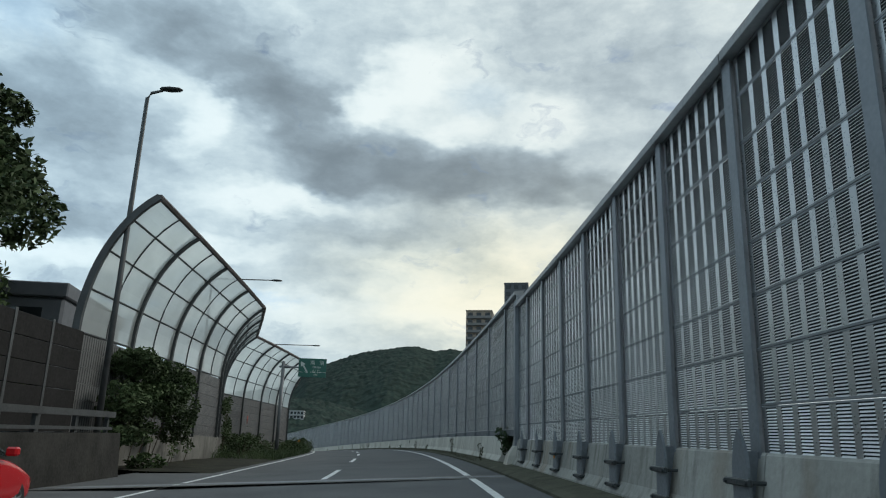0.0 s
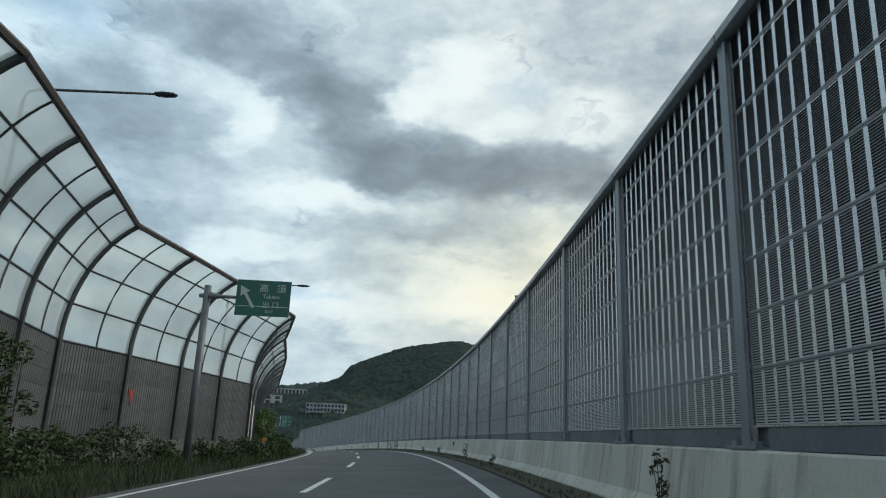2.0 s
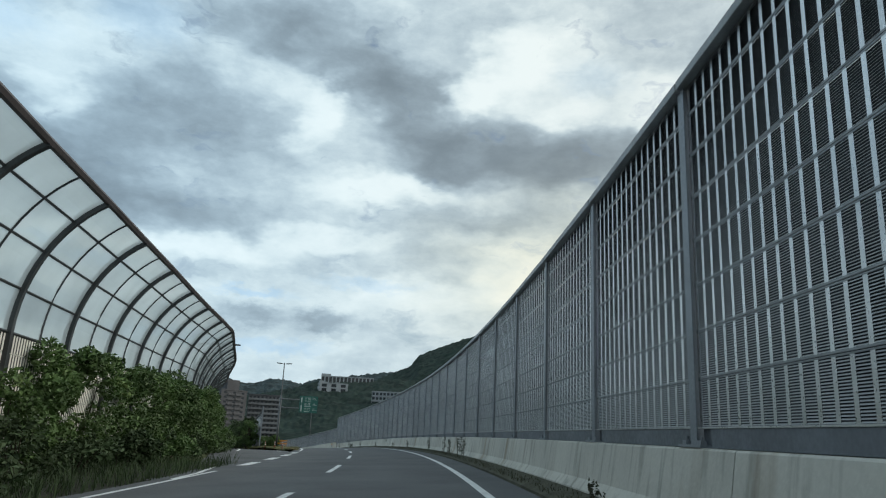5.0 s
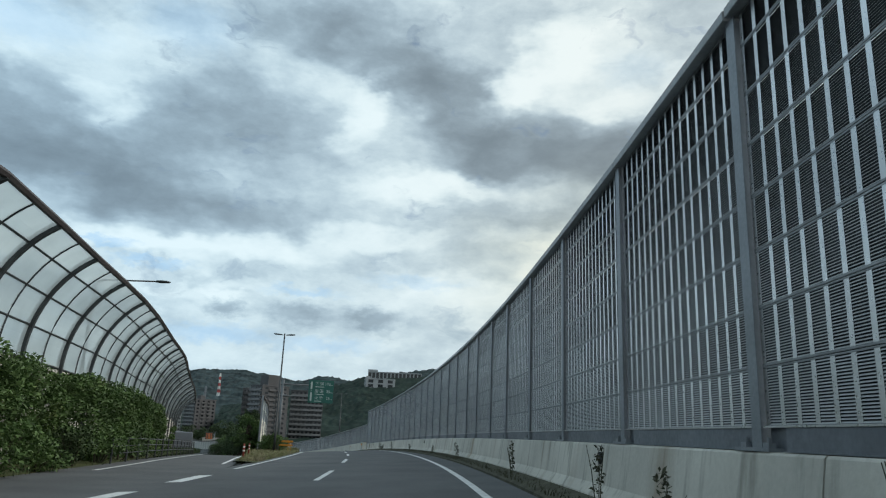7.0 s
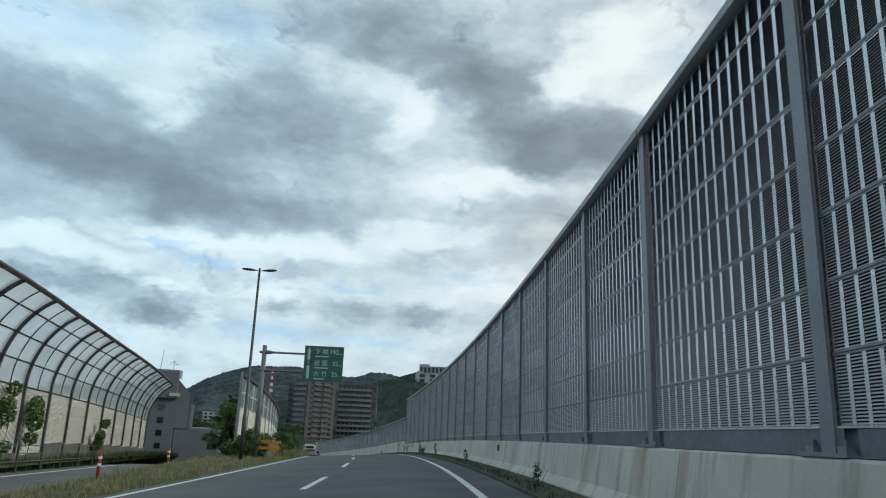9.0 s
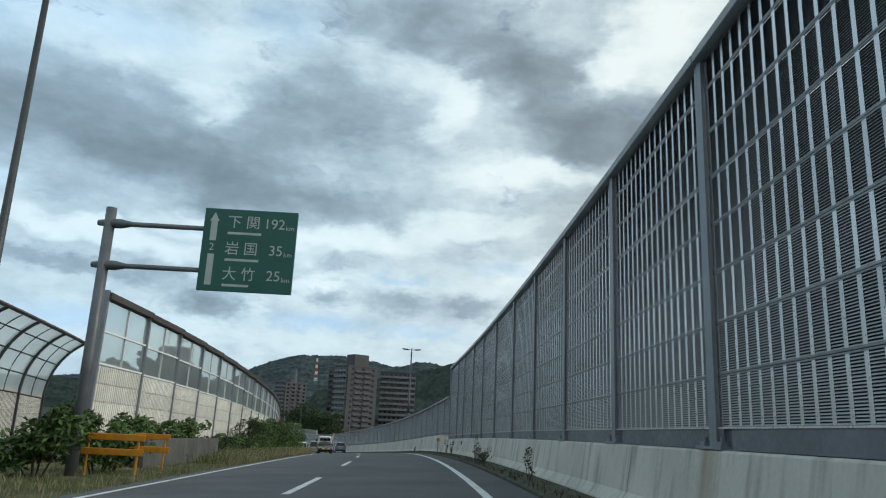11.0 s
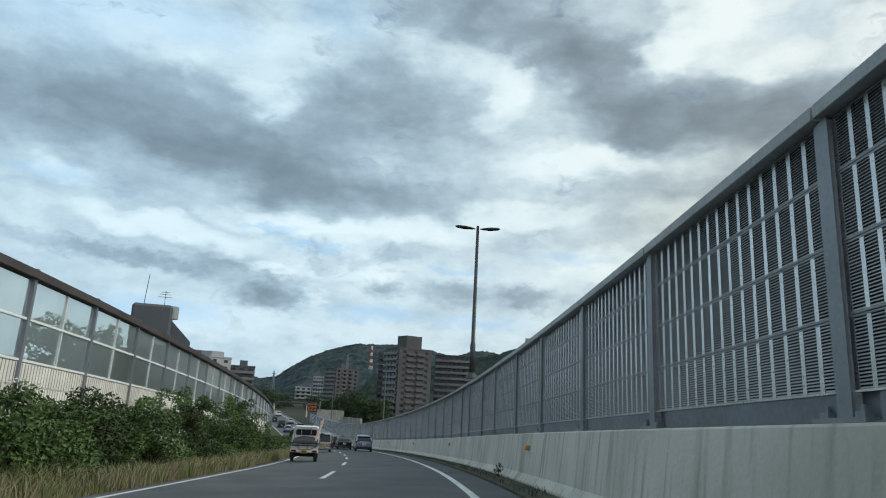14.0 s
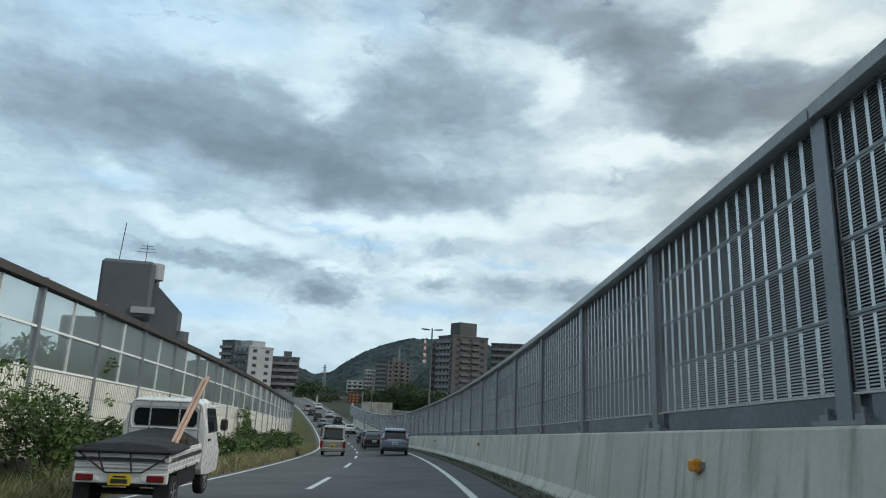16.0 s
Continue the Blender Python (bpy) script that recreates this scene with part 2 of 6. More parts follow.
def glass_mat(name, tint, frost, clear, rough=0.15):
    """A dusty translucent sheet: part of the light goes straight through, part is scattered."""
    m = bpy.data.materials.new(name)
    m.use_nodes = True
    nt = m.node_tree
    nt.nodes.clear()
    N, L = nt.nodes.new, nt.links.new
    tc = N("ShaderNodeTexCoord")
    n = N("ShaderNodeTexNoise")
    n.inputs["Scale"].default_value, n.inputs["Detail"].default_value = 0.55, 5
    L(tc.outputs["Object"], n.inputs["Vector"])
    mr = N("ShaderNodeMapRange")
    mr.inputs["From Min"].default_value, mr.inputs["From Max"].default_value = 0.35, 0.68
    mr.inputs["To Min"].default_value, mr.inputs["To Max"].default_value = 1.0, 0.84
    L(n.outputs["Fac"], mr.inputs["Value"])
    oi = N("ShaderNodeObjectInfo")
    pr = N("ShaderNodeMapRange")
    pr.inputs["To Min"].default_value, pr.inputs["To Max"].default_value = 0.9, 1.0
    L(oi.outputs["Random"], pr.inputs["Value"])
    mu = N("ShaderNodeMath")
    mu.operation = "MULTIPLY"
    L(mr.outputs[0], mu.inputs[0]), L(pr.outputs[0], mu.inputs[1])
    colr = N("ShaderNodeMix")
    colr.data_type, colr.blend_type = "RGBA", "MULTIPLY"
    colr.inputs[0].default_value = 1.0
    colr.inputs[6].default_value = (*tint, 1)
    L(mu.outputs[0], colr.inputs[7])
    tr, tl, gl, df = N("ShaderNodeBsdfTransparent"), N("ShaderNodeBsdfTranslucent"), N("ShaderNodeBsdfGlossy"), N("ShaderNodeBsdfDiffuse")
    for s_ in (tr, tl, df):
        L(colr.outputs[2], s_.inputs[0])
    gl.inputs["Roughness"].default_value = rough
    m1, m2, m3 = N("ShaderNodeMixShader"), N("ShaderNodeMixShader"), N("ShaderNodeMixShader")
    m1.inputs[0].default_value = 0.12
    L(tl.outputs[0], m1.inputs[1]), L(df.outputs[0], m1.inputs[2])
    m2.inputs[0].default_value = frost / (frost + clear)
    L(tr.outputs[0], m2.inputs[1]), L(m1.outputs[0], m2.inputs[2])
    fr = N("ShaderNodeFresnel")
    fr.inputs[0].default_value = 1.4
    L(fr.outputs[0], m3.inputs[0])
    L(m2.outputs[0], m3.inputs[1]), L(gl.outputs[0], m3.inputs[2])
    out = N("ShaderNodeOutputMaterial")
    L(m3.outputs[0], out.inputs[0])
    return m


def car_glass():
    m = bpy.data.materials.new("tinted_car_glass")
    m.use_nodes = True
    b = m.node_tree.nodes["Principled BSDF"]
    b.inputs["Base Color"].default_value = (0.012, 0.015, 0.018, 1)
    b.inputs["Roughness"].default_value = 0.06
    b.inputs["IOR"].default_value = 1.5
    return m


def glow(name, col, strength):
    m = bpy.data.materials.new(name)
    m.use_nodes = True
    b = m.node_tree.nodes["Principled BSDF"]
    b.inputs["Base Color"].default_value = (*col, 1)
    b.inputs["Emission Color"].default_value = (*col, 1)
    b.inputs["Emission Strength"].default_value = strength
    return m


ASPHALT = mat("worn_asphalt", (0.092, 0.096, 0.100), 0.85, vary=0.22, scale=0.5, fine=60, bump=0.35)
LINE = mat("road_paint_white", (0.72, 0.73, 0.72), 0.6, vary=0.18, scale=3, fine=25, second=(0.25, 0.25, 0.25), second_at=0.63)
CONCRETE = mat("weathered_concrete", (0.52, 0.505, 0.455), 0.85, vary=0.16, scale=0.6, fine=18, bump=0.2, streak=0.6, streak_col=(0.15, 0.14, 0.115), rust=0.55)
CONC_MID = mat("dirty_concrete", (0.33, 0.325, 0.30), 0.88, vary=0.25, scale=0.8, fine=16, bump=0.3, streak=0.65, streak_col=(0.07, 0.068, 0.055), rust=0.4)
CONC_DARK = mat("mossy_concrete", (0.12, 0.12, 0.11), 0.9, vary=0.3, scale=1.2, fine=14, bump=0.3, streak=0.7, streak_col=(0.04, 0.042, 0.03))
# The trees' shade on kerb and fence foot, put into a near-black concrete colour.
CONC_SHADE = mat("shade_dark_concrete", (0.032, 0.032, 0.03), 0.9, vary=0.4, scale=1.2, fine=14, bump=0.3, streak=0.6, streak_col=(0.02, 0.02, 0.017), spec=0.15)
MOSS = mat("mossy_dirt", (0.085, 0.085, 0.062), 0.95, vary=0.3, scale=2.5, fine=30, bump=0.6, spec=0.15)
ALU = mat("grey_louvre_metal", (0.40, 0.415, 0.43), 0.5, metal=0.2, vary=0.12, scale=1.2, fine=30, bump=0.04, per_piece=0.12)
# Paler copy of ALU; the first barrier's stronger light is in its colour.
ALU_LIGHT = mat("pale_louvre_metal", (0.66, 0.67, 0.67), 0.5, metal=0.2, vary=0.12, scale=1.2, fine=30, bump=0.04, per_piece=0.12)
STRIP = mat("bare_aluminium_strip", (0.59, 0.60, 0.61), 0.32, metal=0.9, vary=0.10, scale=1.5, fine=30, bump=0.03, per_piece=0.10)
RAIL = mat("dull_panel_rail", (0.26, 0.275, 0.29), 0.55, metal=0.4, vary=0.15, scale=1.5, fine=25, bump=0.04, per_piece=0.1)
ALU_BACK = mat("dark_absorber_cloth", (0.085, 0.089, 0.094), 0.9, vary=0.2, scale=3, fine=30, spec=0.1)
STEEL = mat("galvanised_post_steel", (0.23, 0.25, 0.275), 0.5, metal=0.45, vary=0.15, scale=1.5, fine=25, bump=0.05)
STEEL_DK = mat("dark_painted_steel", (0.055, 0.06, 0.062), 0.5, metal=0.3, vary=0.25, scale=2, fine=25, bump=0.05)
CAP = mat("brown_cap_steel", (0.075, 0.062, 0.06), 0.55, metal=0.3, vary=0.25, scale=1, fine=20)
CAP_GREY = mat("grey_cap_flashing", (0.27, 0.28, 0.285), 0.5, metal=0.4, vary=0.2, scale=1.0, fine=20, second=(0.2, 0.16, 0.13), second_at=0.66)
CREAM = mat("cream_louvre_metal", (0.80, 0.79, 0.71), 0.5, metal=0.05, vary=0.14, scale=1.3, fine=25, bump=0.05, streak=0.25, per_piece=0.08)
GREY_LOUV = mat("dull_grey_louvre_metal", (0.15, 0.156, 0.158), 0.55, metal=0.3, vary=0.25, scale=1.3, fine=25, bump=0.05, streak=0.5, per_piece=0.15)
SHIELD = glass_mat("frosted_shield_sheet", (1.0, 0.985, 0.92), 0.72, 0.28)
SHIELD_B = glass_mat("dusty_clear_sheet", (0.97, 1.0, 0.95), 0.36, 0.64, 0.3)
SOIL = mat("dark_verge_soil", (0.036, 0.036, 0.028), 0.95, vary=0.4, scale=1.0, fine=12, bump=0.8, second=(0.05, 0.055, 0.03), second_at=0.6, spec=0.1)
GRASS_G = mat("verge_soil_grass", (0.075, 0.085, 0.035), 0.95, vary=0.4, scale=1.0, fine=12, bump=0.8, second=(0.14, 0.12, 0.06), second_at=0.58, spec=0.15)
EARTH = mat("distant_ground", (0.05, 0.055, 0.042), 0.95, vary=0.4, scale=0.02, fine=0.3, bump=0.0, spec=0.1)
LEAF = mat("mid_green_leaves", (0.088, 0.15, 0.045), 0.6, vary=0.5, scale=0.9, fine=9, bump=0.0, second=(0.15, 0.19, 0.06), second_at=0.6, spec=0.3)
LEAF_DK = mat("dark_green_leaves", (0.052, 0.080, 0.034), 0.65, vary=0.5, scale=0.9, fine=9, bump=0.0, spec=0.2)
STRAW = mat("dry_grass_blades", (0.33, 0.29, 0.18), 0.8, vary=0.35, scale=1.2, fine=12, bump=0.0, second=(0.20, 0.22, 0.09), second_at=0.45, spec=0.25)
WEED = mat("weed_stalks", (0.075, 0.075, 0.05), 0.9, vary=0.35, scale=2, fine=12, spec=0.2)
BARK = mat("dark_bark", (0.06, 0.048, 0.036), 0.9, vary=0.3, scale=4, fine=30, bump=0.5, spec=0.2)
SIGN_G = mat("green_sign_sheet", (0.008, 0.092, 0.073), 0.45, vary=0.15, scale=1.0, fine=20, bump=0.0)
SIGN_POLE = mat("dull_sign_pole_steel", (0.13, 0.14, 0.15), 0.5, metal=0.35, vary=0.2, scale=2, fine=25, bump=0.05)
LETTER = mat("dim_white_lettering", (0.40, 0.46, 0.44), 0.55, vary=0.08, scale=3, fine=20, bump=0.0)
SIGN_W = mat("white_sign_film", (0.78, 0.80, 0.78), 0.5, vary=0.06, scale=3, fine=20, bump=0.0)
RED_P = mat("faded_red_plastic", (0.30, 0.045, 0.03), 0.6, vary=0.25, scale=4, fine=25)
ORANGE = mat("orange_reflector", (0.62, 0.25, 0.02), 0.35, vary=0.15, scale=8, fine=30)
# Haze is put into both hillside colours, paler and bluer in the far one.
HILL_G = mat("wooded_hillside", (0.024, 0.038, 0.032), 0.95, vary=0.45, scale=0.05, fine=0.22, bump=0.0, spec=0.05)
HILL_HAZE = mat("haze_tinted_hillside", (0.044, 0.062, 0.065), 0.95, vary=0.6, scale=0.03, fine=0.12, bump=0.0, spec=0.05)
BRICK_T = mat("brown_tile_facade", (0.072, 0.072, 0.076), 0.75, vary=0.15, scale=0.15, fine=3, bump=0.0)
BAND = mat("pale_balcony_band", (0.185, 0.187, 0.19), 0.75, vary=0.15, scale=0.2, fine=3, bump=0.0)
PALE = mat("pale_grey_facade", (0.31, 0.325, 0.335), 0.8, vary=0.15, scale=0.15, fine=3, bump=0.0)
GREYB = mat("slate_grey_facade", (0.088, 0.098, 0.112), 0.75, vary=0.12, scale=0.2, fine=3, bump=0.0)
WINDOW = car_glass()
WHITE_P = mat("white_car_paint", (0.66, 0.67, 0.67), 0.28, vary=0.05, scale=2, fine=12, bump=0.0)
BLUE_P = mat("grey_blue_car_paint", (0.24, 0.28, 0.37), 0.25, metal=0.45, vary=0.05, scale=2, fine=40, bump=0.0)
BEIGE_P = mat("warm_silver_car_paint", (0.33, 0.315, 0.30), 0.28, metal=0.5, vary=0.05, scale=2, fine=40, bump=0.0)
BLACK_P = mat("black_car_paint", (0.014, 0.014, 0.016), 0.2, vary=0.1, scale=2, fine=40, bump=0.0)
RED_CAR = mat("red_car_paint", (0.42, 0.012, 0.016), 0.2, vary=0.05, scale=2, fine=40, bump=0.0)
SILVER_P = mat("silver_car_paint", (0.45, 0.46, 0.47), 0.28, metal=0.5, vary=0.05, scale=2, fine=40, bump=0.0)
CGLASS = WINDOW
RUBBER = mat("tyre_rubber", (0.018, 0.018, 0.019), 0.85, vary=0.2, scale=6, fine=40)
ALLOY = mat("alloy_rim", (0.52, 0.53, 0.54), 0.35, metal=0.8, vary=0.1, scale=6, fine=30, bump=0.0)
PLASTIC = mat("black_trim_plastic", (0.022, 0.022, 0.024), 0.6, vary=0.15, scale=4, fine=30)
TAIL = mat("red_tail_lens", (0.17, 0.010, 0.013), 0.2, vary=0.1, scale=6, fine=30, bump=0.0)
PLATE_Y = mat("yellow_plate", (0.70, 0.48, 0.03), 0.5, vary=0.06, scale=6, fine=30, bump=0.0)
PLATE_W = mat("white_plate", (0.72, 0.72, 0.70), 0.5, vary=0.06, scale=6, fine=30, bump=0.0)
TARP = mat("black_tarpaulin", (0.014, 0.0145, 0.016), 0.7, vary=0.35, scale=3, fine=16, bump=0.4)
TIMBER = mat("pale_pink_timber", (0.60, 0.41, 0.33), 0.7, vary=0.2, scale=3, fine=30, bump=0.1)
RED_PAINT = mat("red_paint", (0.45, 0.035, 0.03), 0.5, vary=0.15, scale=2, fine=10, bump=0.0)
AMBER = glow("amber_display_dots", (0.55, 0.15, 0.02), 0.3)
GREEN_NET = mat("green_site_net", (0.05, 0.20, 0.15), 0.8, vary=0.2, scale=0.5, fine=4, bump=0.0)

# ---------------------------------------------------------------- building helpers
class Shape:
    """Vertices and faces of one mesh."""

    def __init__(self):
        self.v, self.f = [], []

    def quad(self, a, b, c, d):
        n = len(self.v)
        self.v += [tuple(a), tuple(b), tuple(c), tuple(d)]
        self.f.append((n, n + 1, n + 2, n + 3))

    def box(self, lo, hi, m=None):
        n = len(self.v)
        pts = [Vector((x, y, z)) for z in (lo[2], hi[2]) for y in (lo[1], hi[1]) for x in (lo[0], hi[0])]
        self.v += [tuple(m @ p) if m else tuple(p) for p in pts]
        self.f += [tuple(n + k for k in q) for q in ((0, 2, 3, 1), (4, 5, 7, 6), (0, 1, 5, 4), (2, 6, 7, 3), (0, 4, 6, 2), (1, 3, 7, 5))]

    def cbox(self, lo, hi, c=0.01, m=None):
        """A box with chamfered edges."""
        lo, hi = Vector(lo), Vector(hi)
        c = min(c, *[(hi[k] - lo[k]) * 0.45 for k in range(3)])
        bm = bmesh.new()
        bmesh.ops.create_cube(bm, size=1.0)
        for v in bm.verts:
            v.co = Vector([lo[k] + (v.co[k] + 0.5) * (hi[k] - lo[k]) for k in range(3)])
        bmesh.ops.bevel(bm, geom=bm.edges[:], offset=c, segments=1, affect="EDGES")
        self.take(bm, m)

    def take(self, bm, m=None):
        n = len(self.v)
        bm.verts.index_update()
        self.v += [tuple(m @ v.co) if m else tuple(v.co) for v in bm.verts]
        self.f += [tuple(n + v.index for v in f.verts) for f in bm.faces]
        bm.free()

    def tube(self, path, radii, sides=8, caps=True):
        """A round bar along points, with a radius at each (or one for all)."""
        path = [Vector(p) for p in path]
        if isinstance(radii, (int, float)):
            radii = [radii] * len(path)
        n0 = len(self.v)
        for i, p in enumerate(path):
            d = (path[min(i + 1, len(path) - 1)] - path[max(i - 1, 0)]).normalized()
            u = d.cross(Vector((0, 0, 1)) if abs(d.z) < 0.95 else Vector((1, 0, 0))).normalized()
            w = d.cross(u)
            for k in range(sides):
                a = 2 * math.pi * k / sides
                self.v.append(tuple(p + (u * math.cos(a) + w * math.sin(a)) * radii[i]))
        for i in range(len(path) - 1):
            for k in range(sides):
                a, b = n0 + i * sides + k, n0 + i * sides + (k + 1) % sides
                self.f.append((a, b, b + sides, a + sides))
        if caps:
            self.f.append(tuple(n0 + k for k in range(sides))[::-1])
            self.f.append(tuple(n0 + (len(path) - 1) * sides + k for k in range(sides)))

    def loft(self, rings, closed=True, caps=True):
        """Skin between rings of equally many points."""
        n0, m = len(self.v), len(rings[0])
        for r in rings:
            self.v += [tuple(p) for p in r]
        for i in range(len(rings) - 1):
            for k in range(m if closed else m - 1):
                a, b = n0 + i * m + k, n0 + i * m + (k + 1) % m
                self.f.append((a, b, b + m, a + m))
        if caps and closed:
            self.f.append(tuple(n0 + k for k in range(m))[::-1])
            self.f.append(tuple(n0 + (len(rings) - 1) * m + k for k in range(m)))

    def mesh(self, name, material, smooth=False):
        me = bpy.data.meshes.new(name)
        me.from_pydata(self.v, [], self.f)
        me.materials.append(material)
        if smooth:
            me.polygons.foreach_set("use_smooth", [True] * len(me.polygons))
        me.update()
        return me


def thing(name, m, label, category, group="", kind=""):
    """An empty at the base of a thing."""
    ob = new(name)
    ob.empty_display_size = 0.2
    ob.matrix_world = m
    return tagged(ob, label, category, group, kind)


def part(name, shape, material, parent, label="", smooth=False):
    """One mesh under a thing or a part, in its parent's space."""
    ob = new(name, shape.mesh(name, material, smooth) if isinstance(shape, Shape) else shape)
    ob.parent = parent
    return tagged(ob, label) if label else ob


def piece(name, me, parent, m):
    """A piece that shares its mesh with others, posed in the parent's space."""
    ob = new(name, me)
    ob.parent = parent
    ob.matrix_basis = m
    return ob


def solid(name, shape, material, label, category, kind="structure", group="", smooth=False):
    return tagged(new(name, shape.mesh(name, material, smooth)), label, category, group, kind)


def ribbon(s0, s1, o0, o1, up, step=3.0):
    """A flat strip along the road; o0, o1 and up may be functions of s."""
    sh = Shape()
    n = max(1, int(math.ceil((s1 - s0) / step)))
    ff = lambda v, s: v(s) if callable(v) else v
    for i in range(n + 1):
        s = s0 + (s1 - s0) * i / n
        sh.v += [tuple(rd(s, ff(o0, s), ff(up, s))), tuple(rd(s, ff(o1, s), ff(up, s)))]
    sh.f = [(2 * i, 2 * i + 1, 2 * i + 3, 2 * i + 2) for i in range(n)]
    return sh


def extrude_road(s0, s1, profile, step=3.0, ends=True):
    """A closed profile of (offset, height) swept along the road; the profile may be a function of s."""
    sh = Shape()
    n = max(1, int(math.ceil((s1 - s0) / step)))
    rings = []
    for i in range(n + 1):
        s = s0 + (s1 - s0) * i / n
        pr = profile(s) if callable(profile) else profile
        rings.append([rd(s, o, 0) + Vector((0, 0, z)) for o, z in pr])
    sh.loft(rings, True, ends)
    return sh


def lerp(knots):
    """A broken line through (place, value) knots."""
    ks = sorted(knots)
    xs, ys = [a for a, _ in ks], [b for _, b in ks]
    return lambda s: float(np.interp(s, xs, ys))

# ---------------------------------------------------------------- ground, road, lines
LINE_R, LINE_M, LINE_L = 1.24, -2.20, -5.62
WALL_O = 2.84
RAMP_L = lerp(((90, -5.75), (100, -7.0), (112, -8.9), (128, -10.2), (145, -12.0), (162, -13.7), (190, -16.4), (230, -21), (280, -28)))
RAMP_R = lerp(((90, -5.62), (112, -6.0), (126, -7.0), (140, -8.6), (162, -10.6), (190, -13.2), (230, -17.5), (280, -24)))
RAMP_D = lerp(((100, 0.0), (130, -0.05), (160, -0.35), (190, -1.1), (240, -3.2), (280, -5.0)))


def build_ground():
    """One sheet to the horizon, just under the road near it."""
    ax = np.concatenate([np.linspace(-3000, -420, 14), np.arange(-400, 401, 14.0), np.linspace(420, 3000, 14)])
    ay = np.concatenate([np.linspace(-3000, -120, 12), np.arange(-100, 701, 14.0), np.linspace(730, 3600, 14)])
    sh = Shape()
    cx, cy, cz = _x[::8], _y[::8], _z[::8]
    for y in ay:
        for x in ax:
            d2 = (cx - x) ** 2 + (cy - y) ** 2
            i = int(np.argmin(d2))
            d = math.sqrt(d2[i])
            near = cz[i] - 1.5 - 0.05 * min(d, 40)
            far = -9.0
            k = min(1.0, max(0.0, (d - 40) / 160))
            sh.v.append((x, y, near + (far - near) * k - (0.0 if d > 30 else 0.2)))
    nx = len(ax)
    for j in range(len(ay) - 1):
        for i in range(nx - 1):
            a = j * nx + i
            sh.f.append((a, a + 1, a + nx + 1, a + nx))
    solid("ground", sh, EARTH, "dull green and grey open ground reaching the hills", "ground")


build_ground()
ROAD_E = 620
solid("road", extrude_road(-50, ROAD_E, [(-7.0, -0.7), (-6.15, 0.0), (2.6, 0.0), (2.62, -0.7)]), ASPHALT,
      "dark worn asphalt carriageway with white lines", "road")
solid("merge_apron", extrude_road(-50, 24, [(-8.6, -0.7), (-8.6, -0.004), (-6.12, -0.004), (-6.12, -0.7)]), ASPHALT, "worn asphalt apron where a lane joins", "road")
solid("shoulder_ledge", extrude_road(-50, 330, [(2.05, -0.3), (2.05, 0.05), (2.2, 0.10), (2.6, 0.14), (2.6, -0.3)]), MOSS,
      "mossy dirt ledge at the foot of the concrete wall", "ledge")
solid("edge_line_right", ribbon(-50, ROAD_E, LINE_R - 0.075, LINE_R + 0.075, 0.006), LINE, "solid white edge line on the asphalt", "road marking")
solid("edge_line_left", ribbon(-50, 92, LINE_L - 0.075, LINE_L + 0.075, 0.006), LINE, "solid white edge line on the asphalt", "road marking")
solid("edge_line_left_far", ribbon(122, ROAD_E, LINE_L - 0.075, LINE_L + 0.075, 0.006), LINE, "solid white edge line beyond the exit", "road marking")


def build_dashes():
    for k in range(-3, 45):
        s = DASH_0 + 12.0 * k
        solid("lane_dash", ribbon(s, s + 5.0, LINE_M - 0.075, LINE_M + 0.075, 0.006, 1.7), LINE, "short white lane dash on the asphalt", "road marking",
                   kind="", group="lane dashes")


DASH_0 = 6.2
build_dashes()
# thick broken line across the mouth of the exit
for k in range(4):
    s = 96 + 6.2 * k
    solid("exit_dash", ribbon(s, s + 3.2, LINE_L - 0.2, LINE_L + 0.2, 0.006, 1.1), LINE, "wide white dash across the exit mouth", "road marking", kind="", group="exit dashes")


def build_ramp():
    sh = Shape()
    n = 60
    for i in range(n + 1):
        s = 88 + (280 - 88) * i / n
        l, r, d = RAMP_L(s) - 1.0, RAMP_R(s) + 0.5, RAMP_D(s)
        sh.v += [tuple(rd(s, l, d - 0.006)), tuple(rd(s, min(r, -5.5), d - 0.006))]
    sh.f = [(2 * i, 2 * i + 1, 2 * i + 3, 2 * i + 2) for i in range(n)]
    solid("exit_ramp", sh, ASPHALT, "grey asphalt exit ramp splitting off and falling away", "road")
    solid("ramp_line_left", ribbon(88, 280, lambda s: RAMP_L(s) - 0.07, lambda s: RAMP_L(s) + 0.07, lambda s: RAMP_D(s) + 0.004), LINE, "white edge line of the exit ramp", "road marking")
    solid("ramp_line_right", ribbon(116, 280, lambda s: RAMP_R(s) - 0.07, lambda s: RAMP_R(s) + 0.07, lambda s: RAMP_D(s) + 0.004), LINE, "white edge line of the exit ramp", "road marking")


build_ramp()


def verge(name, s0, s1, inner, outer, lift, label, material=None):
    """Uneven soil beside the road."""
    sh = Shape()
    n, m = int((s1 - s0) / 1.5), 6
    ff = lambda v, s: v(s) if callable(v) else v
    for i in range(n + 1):
        s = s0 + (s1 - s0) * i / n
        a, b = ff(inner, s), ff(outer, s)
        for k in range(m + 1):
            o = a + (b - a) * k / m
            q = rd(s, o, 0)
            hgt = ff(lift, s) * math.sin(math.pi * min(1, k / m * 0.9 + 0.05)) + 0.10 * noise.noise(q * 0.8) * (k > 0) + (0.012 if k else -0.05)
            sh.v.append(tuple(q + Vector((0, 0, hgt))))
    for i in range(n):
        for k in range(m):
            a = i * (m + 1) + k
            sh.f.append((a, a + 1, a + m + 2, a + m + 1))
    solid(name, sh, material or GRASS_G, label, "verge", smooth=True)


